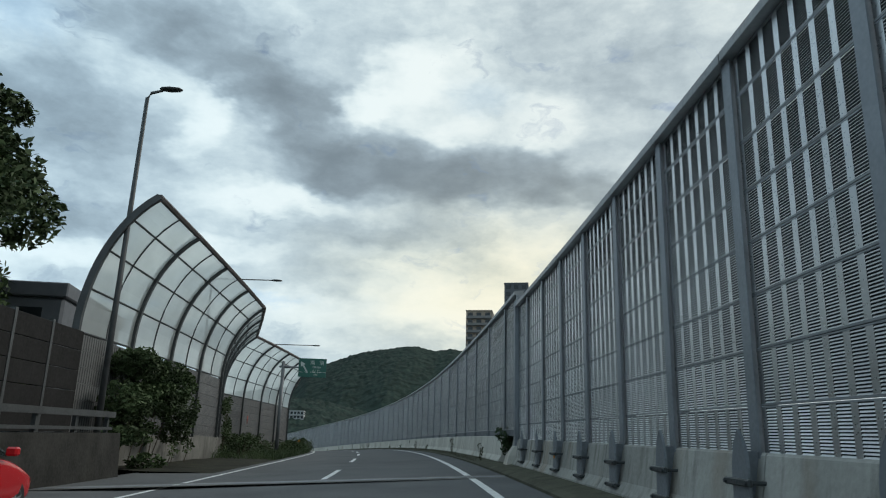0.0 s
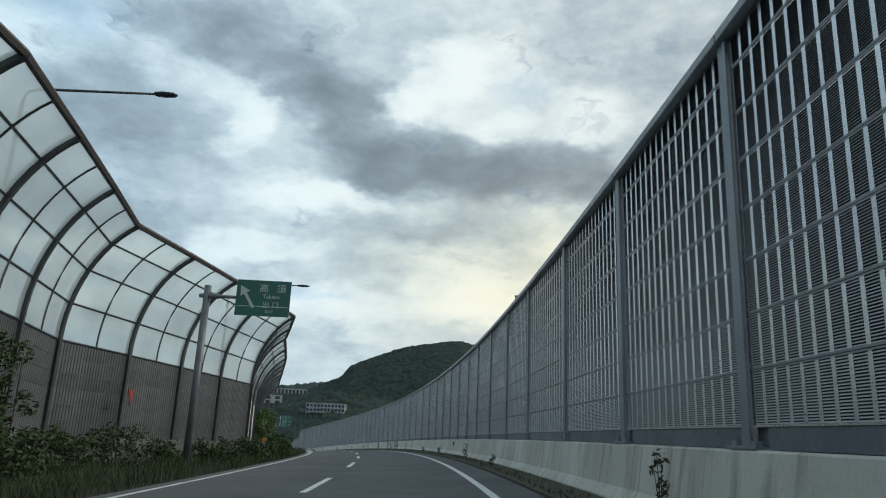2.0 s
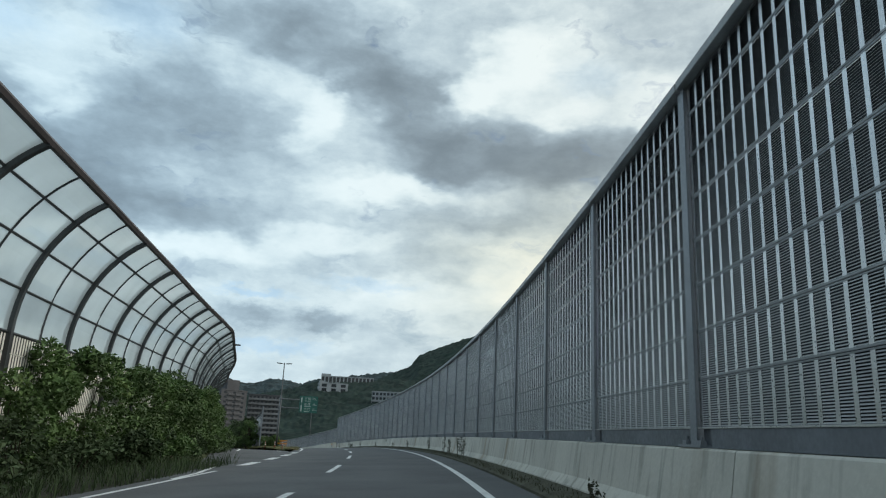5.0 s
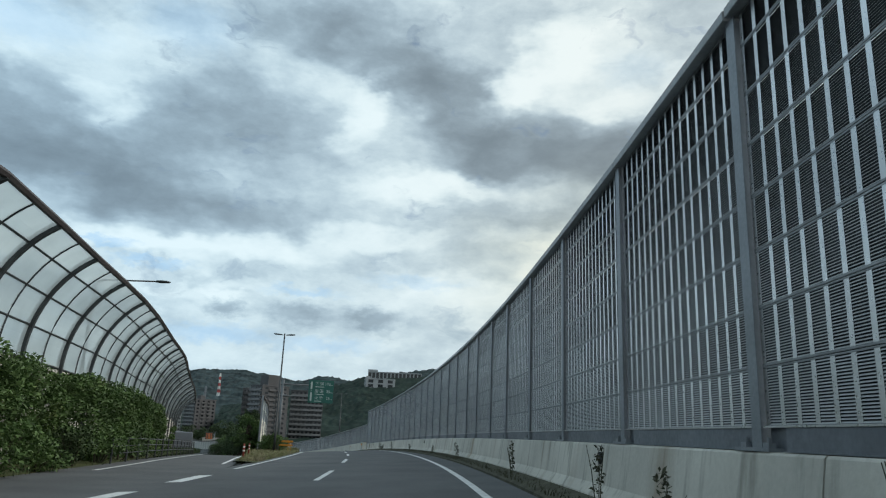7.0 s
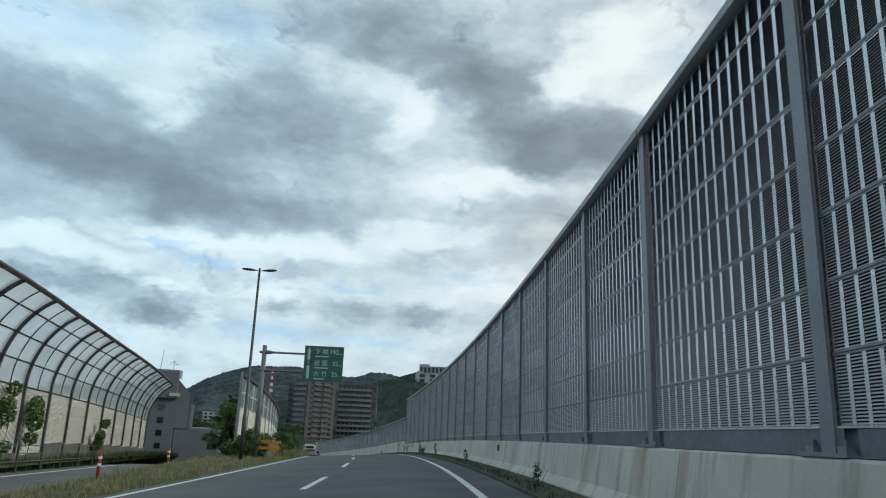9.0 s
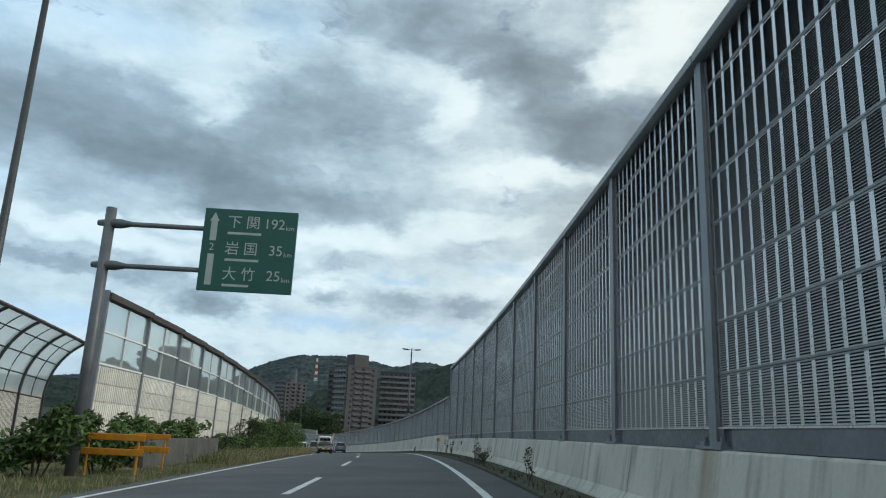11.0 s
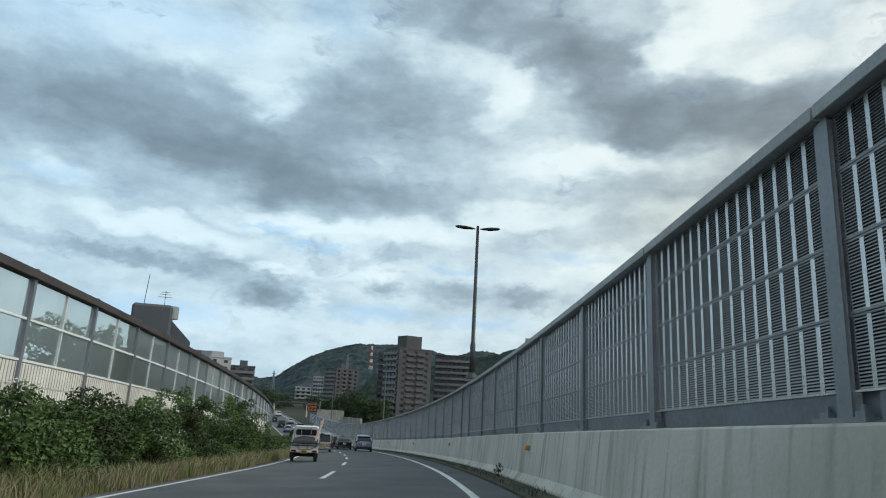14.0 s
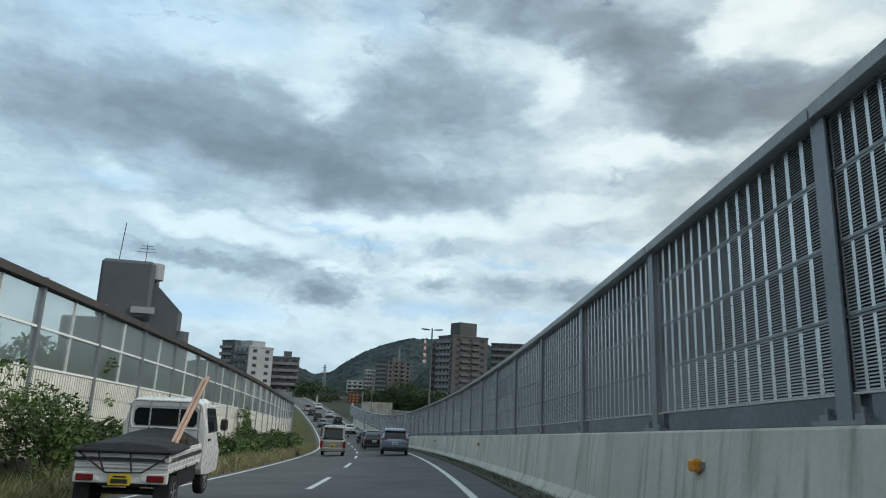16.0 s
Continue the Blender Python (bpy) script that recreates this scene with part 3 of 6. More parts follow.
SHIELD_FOOT = lerp(((18, -10.4), (40, -9.9), (52, -11.7), (67, -8.3), (75.6, -9.35), (84, -9.85), (92, -10.5), (103, -11.2), (112, -11.4), (120, -12.4), (130, -13.4), (140, -14.8),
                    (150, -15.9), (158, -17.1), (167, -18.2), (190, -20.3)))
verge("verge_first", 24, 96, -6.0, lambda s: SHIELD_FOOT(s) - 0.6, 0.05, "dark soil verge with weeds beside the road", SOIL)
verge("verge_outer", 96, 200, lambda s: RAMP_L(s) - 0.9, lambda s: SHIELD_FOOT(s) - 2.5, lambda s: RAMP_D(s) + 0.05, "dark soil verge beside the exit ramp")
verge("verge_island", 128, 184, -5.85, lambda s: RAMP_R(s) + 0.4, lambda s: 0.04, "grassy island between road and exit ramp")
verge("verge_second", 184, 420, -5.85, lambda s: -10.6, 0.08, "grassy verge at the foot of the wall")


solid("low_verge_wall", extrude_road(171.5, 181.0, [(-8.15, -0.3), (-8.12, 0.90), (-7.9, 0.90), (-7.84, -0.3)], 1.6), CONC_DARK,
      "low dark concrete wall with weeds behind it", "low wall")


def expansion_joint(s):
    """Steel joint across the carriageway."""
    j = thing("expansion_joint", Matrix.Identity(4), "worn steel expansion joint across the asphalt", "road joint", kind="structure")
    for a, b, m_, z in ((0.0, 0.14, STEEL, 0.008), (0.14, 0.22, RUBBER_J, 0.003), (0.22, 0.36, STEEL, 0.008), (-0.4, 0.0, LINE_OLD, 0.005), (0.36, 0.75, LINE_OLD, 0.005)):
        part("joint_strip", ribbon(s + a, s + b, -8.5, 2.05, z, 0.4), m_, j)


RUBBER_J = mat("joint_rubber", (0.02, 0.02, 0.02), 0.8, vary=0.2, scale=3, fine=20)
LINE_OLD = mat("grey_joint_concrete", (0.15, 0.15, 0.145), 0.85, vary=0.3, scale=1.5, fine=20, bump=0.3)
expansion_joint(17.0)

# ---------------------------------------------------------------- noise barriers
def louvre_panel(length, height, cols, slats, material_front, back, strip=0.062, depth=0.09, strip_mat=None):
    """One acoustic panel: rails, vertical strips and punched louvres in front of a dark absorber. x along, y away from the road, z up."""
    sh = Shape()
    cw = (length - strip) / cols
    rail = 0.017 if slats else 0.018
    for k in range(cols + 1):
        x = k * cw
        sh.quad((x, 0.002, rail), (x + strip, 0.002, rail), (x + strip, 0.002, height - rail), (x, 0.002, height - rail))
    n_strip = len(sh.f)
    if slats:
        sh.box((0, 0.0, 0.0), (length, 0.014, rail))
        sh.box((0, 0.0, height - rail), (length, 0.014, height - 0.003))
    else:
        sh.box((0, 0.008, 0.0), (length, depth, 0.012))
        sh.box((0, 0.008, height - 0.008), (length, depth, height))
    ph = (height - 2 * rail) / max(1, slats)
    for k in range(cols):
        x0, x1 = k * cw + strip, (k + 1) * cw
        for j in range(slats):
            z = rail + j * ph
            sh.quad((x0, -0.001, z + ph * 0.05), (x1, -0.001, z + ph * 0.05), (x1, 0.009, z + ph * 0.62), (x0, 0.009, z + ph * 0.62))
    n_front = len(sh.f)
    sh.quad((0, 0.036, 0), (length, 0.036, 0), (length, 0.036, height), (0, 0.036, height))
    me = sh.mesh("panel", material_front)
    me.materials.append(strip_mat or material_front)
    me.materials.append(back)
    me.materials.append(RAIL if slats else material_front)
    for i, f in enumerate(me.polygons):
        f.material_index = 1 if i < n_strip else 3 if i < n_strip + 12 else 0 if i < n_front else 2
    return me


def post_mesh(h, wide=0.18, deep=0.16):
    """An H-section post."""
    sh = Shape()
    sh.box((-wide / 2, -0.045, 0), (wide / 2, -0.03, h))
    sh.box((-0.006, -0.03, 0), (0.006, deep - 0.03, h))
    sh.box((-wide / 2, deep - 0.03, 0), (wide / 2, deep - 0.015, h))
    return sh.mesh("post", STEEL)


def wall_frame(s, off, up, s2):
    """A pose on the wall from s to s2: x along it, y away from the road, z up."""
    a, b = rd(s, off, up), rd(s2, off, up)
    x = (b - a).normalized()
    y = Vector((x.y, -x.x, 0)).normalized()
    z = x.cross(y) * -1
    if z.z < 0:
        z = -z
    m = Matrix.Identity(4)
    m.col[0][:3], m.col[1][:3], m.col[2][:3], m.col[3][:3] = x, y, z, a
    return m


def barrier(name, posts, base, rows, soffit, label, cols, nominal=4.0, brackets=False, pitch=0.488, over=0.10, cap_h=0.12):
    """Posts, louvred panels and an overhanging cap on the right-hand wall. posts: places along the road; soffit: the cap's underside over the base."""
    wall = thing(name, Matrix.Identity(4), label, "noise barrier", kind="structure")
    skirt_h = 0.19
    # First barrier: paler face and wider strips stand in for brighter light.
    face, thin, slats = (ALU_LIGHT, 0.085, 18) if brackets else (ALU, 0.060, 20)
    me = louvre_panel(nominal - 0.12, pitch - 0.004, cols, slats, face, ALU_BACK, strip=thin, strip_mat=STRIP)
    rest = soffit - skirt_h - (rows - 1) * pitch
    me_top = louvre_panel(nominal - 0.12, rest, cols, max(4, round(slats * rest / pitch)), face, ALU_BACK, strip=thin, strip_mat=STRIP)
    pm = post_mesh(soffit, 0.17)
    foot = Shape()
    foot.box((-0.30, -0.10, 0), (0.30, 0.2, 0.03))
    for dx in (-0.2, 0.2):
        foot.box((dx - 0.05, -0.07, 0.03), (dx + 0.05, -0.01, 0.07))
        foot.tube([(dx, -0.04, 0.07), (dx, -0.04, 0.11)], 0.018, 6)
    fm = foot.mesh("base_plate", STEEL)
    skirt = Shape()
    skirt.box((0.06, -0.02, 0.01), (nominal - 0.40, 0.03, skirt_h - 0.006))
    skirt.box((0.06, 0.034, 0.0), (nominal - 0.06, 0.05, skirt_h))
    skirt.box((0.06, -0.06, 0.004), (nominal - 0.40, -0.02, 0.012))
    km = skirt.mesh("skirt_plate", SKIRT)
    lip = Shape()
    lip.box((0.06, -0.03, 0.0), (nominal - 0.06, 0.0, 0.014))
    lm = lip.mesh("drip_edge", STRIP)
    cp = Shape()
    prof = [(-over, 0.0), (-over - 0.006, 0.006), (-over - 0.006, cap_h - 0.02), (-over + 0.03, cap_h), (0.17, cap_h + 0.02), (0.17, 0.0)]
    cp.loft([[(x, y, z) for y, z in prof] for x in (0.004, nominal - 0.004)])
    cm = cp.mesh("cap_flashing", CAP_GREY)
    br = Shape()
    prof = [(-0.15, 0.0), (0.15, 0.0), (0.16, 0.06), (0.15, 0.62), (0.10, 0.80), (0.0, 0.93), (-0.10, 0.80), (-0.15, 0.62), (-0.16, 0.06)]
    br.loft([[(x, y, z) for x, z in prof] for y in (-0.20, -0.17)])
    br.box((-0.03, -0.17, 0.0), (0.03, 0.0, 0.75))
    bm_ = br.mesh("bracket_foot", STEEL)
    cl = Shape()
    cl.cbox((-0.24, -0.24, -0.03), (0.24, -0.20, 0.03), 0.01)
    for dx in (-0.2, 0.2):
        cl.tube([(dx, -0.26, 0), (dx, -0.05, 0)], 0.02, 6)
    clm = cl.mesh("cleat", STEEL_DK)
    for k in range(len(posts) - 1):
        s, e = posts[k], posts[k + 1]
        f = wall_frame(s, WALL_O, base, e)
        wide = Matrix.Diagonal(((e - s) / nominal, 1, 1, 1))
        piece("post", pm, wall, f)
        if brackets:
            g = wall_frame(s, WALL_O, 0.04, e)
            piece("bracket_foot", bm_, wall, g)
            for z in (0.2, 0.5):
                piece("cleat", clm, wall, g @ Matrix.Translation((0, 0, z)))
        else:
            piece("base_plate", fm, wall, f)
        piece("skirt_plate", km, wall, f @ wide)
        piece("drip_edge", lm, wall, f @ Matrix.Translation((0, 0, skirt_h - 0.004)) @ wide)
        for r in range(rows):
            piece("panel", me if r < rows - 1 else me_top, wall, f @ Matrix.Translation((0.06, 0.0, skirt_h + pitch * r)) @ wide)
        piece("cap_flashing", cm, wall, f @ Matrix.Translation((0, 0, soffit + 0.001)) @ wide)
    piece("post", pm, wall, wall_frame(posts[-1], WALL_O, base, posts[-1] + 1))
    return wall


# concrete foot of the right-hand wall, in lengths with open joints
def parapet(name, cuts, top, face, label, material=None):
    wall = thing(name, Matrix.Identity(4), label, "parapet wall", kind="structure")
    for s, e in zip(cuts, cuts[1:]):
        part("parapet_block", extrude_road(s + 0.012, e - 0.012, [(face - 0.22, -0.3), (face - 0.18, 0.16), (face - 0.08, 0.30), (face, top - 0.02), (face + 0.02, top), (3.12, top), (3.12, -0.3)], 2.5), material or CONCRETE, wall)
    return wall


SKIRT = mat("blue_grey_skirt_plate", (0.15, 0.165, 0.19), 0.5, metal=0.3, vary=0.2, scale=1.0, fine=20, bump=0.03, per_piece=0.1)
TALL_S = [20.27, 22.66, 26.58, 30.5, 34.15, 38.1, 42.2, 46.78, 50.72, 54.75, 58.7, 62.05, 65.75, 69.42, 73.1, 76.85] + [76.85 + 4.218 * k for k in range(1, 6)] + \
         [102.16, 106.1, 110.03, 113.74, 117.5, 120.74, 124.4, 127.38, 131.15, 134.45, 138.0, 141.55, 145.0, 148.5, 152.2] + [152.2 + 3.53 * k for k in range(1, 5)] + \
         [169.85, 173.85, 177.55, 180.9, 184.5, 187.35, 191.05]
LOW_S = [191.05, 194.2, 198.05, 201.6, 205.35, 208.75, 212.7, 215.65, 219.3, 221.75, 225.5, 229.2] + [229.2 + 3.82 * k for k in range(1, 40)]
parapet("parapet_first", [-50 + 5.1 * k for k in range(14)] + [20.9], 0.78, 2.80, "grey weathered concrete parapet behind bracketed noise barrier posts", CONC_MID)
solid("parapet_infill", extrude_road(20.86, 22.34, [(2.95, -0.3), (2.95, 1.02), (3.10, 1.02), (3.10, -0.3)], 0.8), CONC_SHADE, "dark recessed concrete infill between two parapets", "parapet wall")
parapet("parapet_main", [22.3] + [q - 1.1 for q in TALL_S[3:-2:2]] + [192.3], 0.86, 2.74, "grey stained concrete parapet under the tall noise barrier")
parapet("parapet_low", [192.5] + [q - 1.4 for q in LOW_S[3:-2:2]] + [368], 1.13, 2.60, "pale grey concrete parapet under the low noise barrier")
barrier("barrier_first", [6.28 + 2.05 * k for k in range(-11, 7)] + [20.15], 0.50, 8, 3.93, "tall grey louvred noise barrier on closely set posts", 7, 2.05, True, pitch=0.477)
barrier("barrier_tall", TALL_S, 0.86, 8, 3.94, "tall grey louvred metal noise barrier on the concrete parapet", 16)
barrier("barrier_low", LOW_S, 1.13, 4, 2.06, "low grey louvred metal noise barrier on the concrete parapet", 16)


def parapet_drain(s, z, h):
    """A small dark plate on the parapet's face."""
    d = thing("parapet_plate", wall_frame(s, 2.71, z, s + 1), "small dark oval plate bolted on the parapet", "plate", group="parapet plates")
    q = Shape()
    q.loft([[(math.cos(a) * 0.055, y, math.sin(a) * h) for a in [math.tau * k / 10 for k in range(10)]] for y in (-0.05, 0.03)])
    part("plate", q, STEEL_DK, d)


for s_ in (66.3, 183.6, 106.9, 144.5):
    parapet_drain(s_, 0.66, 0.09)


# ------------------------------------------------ translucent shields on the left
def shield(name, foot, s0, s1, z_low, z_top, lean, bay, label, foot_h, low_mat, low_cols=None, z_foot=0.0):
    """Curved translucent shield on ribs over a louvred lower wall. foot, z_low, z_top: functions of s."""
    wall = thing(name, Matrix.Identity(4), label, "noise shield", kind="structure")
    n = max(1, round((s1 - s0) / bay))
    rows, sub = 4, 2

    def arc(s, t):
        """A point of the curved sheet: t from 0 at its foot to 1 at the rim."""
        lo, hi = z_low(s), z_top(s)
        a = t * math.pi * 0.36
        full = math.pi * 0.36
        o = foot(s) + lean * (1 - math.cos(a)) / (1 - math.cos(full))
        z = lo + (hi - lo) * math.sin(a) / math.sin(full)
        p = rd(s, 0, 0)
        q = rd(s, o, 0)
        return Vector((q.x, q.y, p.z + z))

    rim = Shape()
    purl = Shape()
    for k in range(n + 1):
        s = s0 + (s1 - s0) * k / n
        rib = Shape()
        e = 0.11
        ts = [i / 12 for i in range(13)]
        rings = []
        for t in ts:
            c, c2 = arc(s, t), arc(s + 0.5, t)
            al = (c2 - c).normalized() * 0.075
            up = (arc(s, min(1, t + 0.02)) - arc(s, max(0, t - 0.02))).normalized()
            nn = al.normalized().cross(up) * e
            rings.append([c - al - nn, c + al - nn, c + al + nn, c - al + nn])
        low = arc(s, 0)
        dn = Vector((low.x, low.y, rd(s, foot(s)).z + z_foot - 0.2))
        d0 = [p + (dn - low) for p in rings[0]]
        rib.loft([d0] + rings)
        part("rib", rib, STEEL_DK, wall)
        if k == n:
            break
        for j in range(sub):
            sa, sb = s + (s1 - s0) / n * j / sub, s + (s1 - s0) / n * (j + 1) / sub
            if j:
                mu = Shape()
                mu.tube([arc(sa, t) for t in ts], 0.04, 5)
                part("mullion", mu, STEEL_DK, wall)
            for r in range(rows):
                t0, t1 = r / rows, (r + 1) / rows
                pane = Shape()
                for i in range(3):
                    u0, u1 = t0 + (t1 - t0) * i / 3, t0 + (t1 - t0) * (i + 1) / 3
                    pane.quad(arc(sa + 0.02, u0), arc(sb - 0.02, u0), arc(sb - 0.02, u1), arc(sa + 0.02, u1))
                ob = part("pane", pane, SHIELD, wall, smooth=True)
                ob.visible_shadow = False
        se = s + (s1 - s0) / n
        for r in range(rows):
            purl.tube([arc(s, r / rows), arc(se, r / rows)], 0.04, 5)
        rim.tube([arc(s, 1.0), arc(se, 1.0)], 0.10, 6)
    part("rim_beam", rim, CAP, wall)
    part("purlin", purl, STEEL_DK, wall)
    # louvred wall below
    done = {}
    for k in range(n):
        s, e = s0 + (s1 - s0) * k / n, s0 + (s1 - s0) * (k + 1) / n
        a = rd(s, foot(s)); b = rd(e, foot(e))
        za = rd(s).z + z_low(s)
        x = (b - a); x.z = 0
        ln = x.length; x.normalize()
        y = Vector((-x.y, x.x, 0))
        f = Matrix.Identity(4)
        f.col[0][:3], f.col[1][:3], f.col[3][:3] = x, y, Vector((a.x, a.y, 0))
        f.col[2][:3] = (0, 0, 1)
        key = round(ln, 1)
        if key not in done:
            done[key] = louvre_panel(ln - 0.16, 0.496, max(3, round(ln / 0.17)), 0, low_mat, ALU_BACK, strip=0.095)
        z = za
        while z - 0.5 > a.z + z_foot + foot_h:
            z -= 0.5
            piece("panel", done[key], wall, f @ Matrix.Translation((0.08, 0.0, z)))
        blk = Shape()
        blk.box((0, -0.12, a.z + z_foot - 0.6), (ln, 0.14, z - 0.01), f)
        part("foot_block", blk, CONC_DARK, wall)
    return wall


shield("shield_first", lerp(((22, -10.4), (40, -9.7))), 22.5, 40.0, lerp(((22, 3.8), (40, 3.75))), lerp(((22, 8.24), (40, 7.65))), 1.95, 4.37,
       "curved frosted noise shield over a rusty louvred wall", 0.9, GREY_LOUV)
shield("shield_step", lerp(((40, -9.7), (51.8, -11.7))), 40.0, 51.8, lerp(((40, 3.75), (52, 3.6))), lerp(((40, 7.65), (52, 7.6))), 1.95, 3.93,
       "curved frosted noise shield stepping back from the road", 0.9, GREY_LOUV)
shield("shield_second", lerp(((51.8, -11.7), (68, -8.2))), 51.8, 68.0, lerp(((52, 3.6), (68, 3.45))), lerp(((52, 7.6), (68, 7.27))), 1.95, 4.05,
       "curved frosted noise shield over a grey louvred wall with weeds", 0.7, GREY_LOUV)
shield("shield_return", lerp(((68, -8.2), (75.6, -9.35))), 68.0, 75.6, lerp(((68, 3.45), (76, 3.3))), lerp(((68, 7.27), (76, 7.0))), 1.95, 3.8,
       "curved frosted noise shield bending back beside the exit", 0.6, GREY_LOUV)
LONG_FOOT = lerp(((75.6, -9.35), (84, -9.85), (92, -10.5), (103, -11.2), (112, -11.4), (120, -12.4), (130, -13.4), (140, -14.8), (150, -15.9), (158, -17.1), (167, -18.2), (190, -20.3), (196, -20.9)))
shield("shield_long", LONG_FOOT, 75.6, 193.6,
       lerp(((76, 3.25), (82, 3.05), (95, 2.95), (120, 2.95), (140, 2.7), (160, 2.62), (176, 2.45), (196, 2.25))),
       lerp(((75.6, 6.98), (84, 6.55), (100, 6.42), (112, 6.4), (130, 6.25), (150, 6.0), (190, 5.6), (196, 5.55))), 1.9, 4.07,
       "long curved frosted noise shield beside the exit ramp", 0.4, CREAM, z_foot=-0.4)


# ------------------------------------------------ straight wall further on
def straight_wall(name, s0, count, bay, foot, label):
    wall = thing(name, Matrix.Identity(4), label, "noise barrier", kind="structure")
    rise = lerp(((172, 0.26), (200, 0.0)))
    panel = louvre_panel(bay - 0.16, 0.555, 24, 0, CREAM, GREY_LOUV, strip=0.125)
    pane = Shape()
    pane.quad((0, 0.05, 0), (bay / 2 - 0.1, 0.05, 0), (bay / 2 - 0.1, 0.05, 0.95), (0, 0.05, 0.95))
    pm = pane.mesh("pane", SHIELD_B)
    post = Shape()
    post.box((-0.065, -0.05, -0.5), (0.065, 0.12, 4.62))
    pom = post.mesh("post", STEEL)
    bar = Shape()
    bar.box((0.09, -0.02, -0.03), (bay - 0.09, 0.07, 0.03))
    bam = bar.mesh("rail", SIGN_W)
    mul = Shape()
    mul.box((-0.03, 0.0, 0), (0.03, 0.08, 1.95))
    mum = mul.mesh("mullion", ALU_LIGHT)
    cap = Shape()
    for k in range(count):
        s = s0 + bay * k
        o1, o2 = foot(s), foot(s + bay)
        a, b = rd(s, o1), rd(s + bay, o2)
        x = (b - a).normalized()
        y = Vector((-x.y, x.x, 0)).normalized()
        z = x.cross(y)
        f = Matrix.Identity(4)
        f.col[0][:3], f.col[1][:3], f.col[2][:3], f.col[3][:3] = x, y, z, a + Vector((0, 0, 0.5 + rise(s)))
        piece("post", pom, wall, f)
        for r in range(4):
            piece("panel", panel, wall, f @ Matrix.Translation((0.08, 0, 0.06 + 0.56 * r)))
        for i in range(2):
            for j in range(2):
                ob = piece("pane", pm, wall, f @ Matrix.Translation((0.1 + i * (bay / 2), 0, 2.36 + j * 1.0)))
                ob.visible_shadow = False
        for zz in (2.33, 3.34):
            piece("rail", bam, wall, f @ Matrix.Translation((0, 0, zz)))
        piece("mullion", mum, wall, f @ Matrix.Translation((bay / 2, 0, 2.36)))
        cap.box((0, -0.13, 4.36), (bay, 0.2, 4.56), f)
    part("cap_beam", cap, CAP, wall)
    blk = extrude_road(s0, s0 + bay * count, lambda s: [(foot(s) - 0.2, -1.5), (foot(s) - 0.2, 0.52 + rise(s)), (foot(s) + 0.1, 0.52 + rise(s)), (foot(s) + 0.1, -1.5)], 4)
    part("foot_wall", blk, CONC_DARK, wall)
    return wall


D_FOOT = lerp(((170, -9.9), (180, -9.75), (216, -9.6), (240, -9.65), (300, -9.7), (420, -9.8)))
straight_wall("wall_white", 172.0, 50, 4.0, D_FOOT, "noise wall with cream louvred foot, clear panes and brown cap")

# ---------------------------------------------------------------- hills
EYE_N, EYE_F = Vector((0, 0, 1.0)), Vector((-30, 172, 1.6))


def hill(name, eye, crest, dist, deep, material, label, rough=0.02):
    """A wooded ridge: crest is a line of (azimuth, elevation) in degrees as it stands from eye, at that distance."""
    sh = Shape()
    a0, a1 = crest[0][0], crest[-1][0]
    prof = lerp(crest)
    n, m = int(abs(a1 - a0) / 0.09), 44
    for i in range(n + 1):
        az = a0 + (a1 - a0) * i / n
        e = prof(az)
        u = Vector((-math.sin(radians(az)), math.cos(radians(az)), 0))
        for k in range(m + 1):
            t = k / m
            d = dist - deep * (1 - t)
            top = dist * math.tan(radians(e))
            q = u * d
            spur = 0.5 + 0.5 * noise.noise(Vector((az * 0.35, t * 1.3, dist)))
            z = -12 + (top + 12) * t ** (0.65 + 0.6 * spur * (1 - t))
            f = 90.0 / dist
            lump = noise.noise(q * 0.25 * f) * 0.8 + noise.noise(q * 0.9 * f) * 0.7 + noise.noise(q * 2.6 * f) * 0.8
            z += lump * dist * rough * 0.25 * min(1, 3 * t)
            sh.v.append(tuple(eye + q + Vector((0, 0, z))))
    for i in range(n):
        for k in range(m):
            a = i * (m + 1) + k
            sh.f.append((a, a + 1, a + m + 2, a + m + 1))
    solid(name, sh, material, label, "hill")


hill("hill_near", EYE_N, ((12.5, 3.6), (10.7, 4.55), (9.1, 5.35), (8.5, 6.15), (7.0, 6.75), (5.2, 7.45), (3.2, 7.95), (1.2, 8.25), (0.2, 8.4), (-1.4, 8.0), (-2.8, 8.2), (-7, 7.2), (-14, 5)), 2200, 900, HILL_G,
     "dark wooded hill behind the road", 0.008)
EYE_M = Vector((-5, 82, 2.6))
hill("hill_slope", EYE_M, ((27, 1.2), (23, 2.2), (19, 3.1), (17, 3.75), (12.5, 4.1), (10, 4.45), (8, 4.35), (4, 3.4), (0, 2.4)), 880, 440, HILL_G,
     "wooded slope with large pale buildings", 0.012)
# The next ridge and the far mountain carry their haze as surface colour.
hill("ridge_middle", EYE_N, ((20.5, 0.6), (18.9, 2.6), (16.9, 3.7), (12.6, 4.5), (10, 4.8), (6, 5.0), (0, 4.8)), 3000, 900, HILL_HAZE,
     "wooded ridge behind the town, haze in its colour", 0.012)
hill("mountain_far", EYE_F, ((50, 0.95), (43, 1.95), (39.4, 1.85), (37.8, 1.5), (36.6, 1.05), (35.4, 1.2), (34.3, 2.1), (33, 2.95), (30.9, 3.77), (29.4, 4.17), (28.1, 4.1), (26, 4.2), (23.8, 3.95), (22.4, 3.59), (21.4, 3.62), (20.3, 4.05), (19.1, 3.97), (17.5, 3.75), (13, 3.95), (6, 4.15)), 2000, 900, HILL_HAZE,
     "wooded mountain under the clouds, blue-green haze in its colour", 0.010)
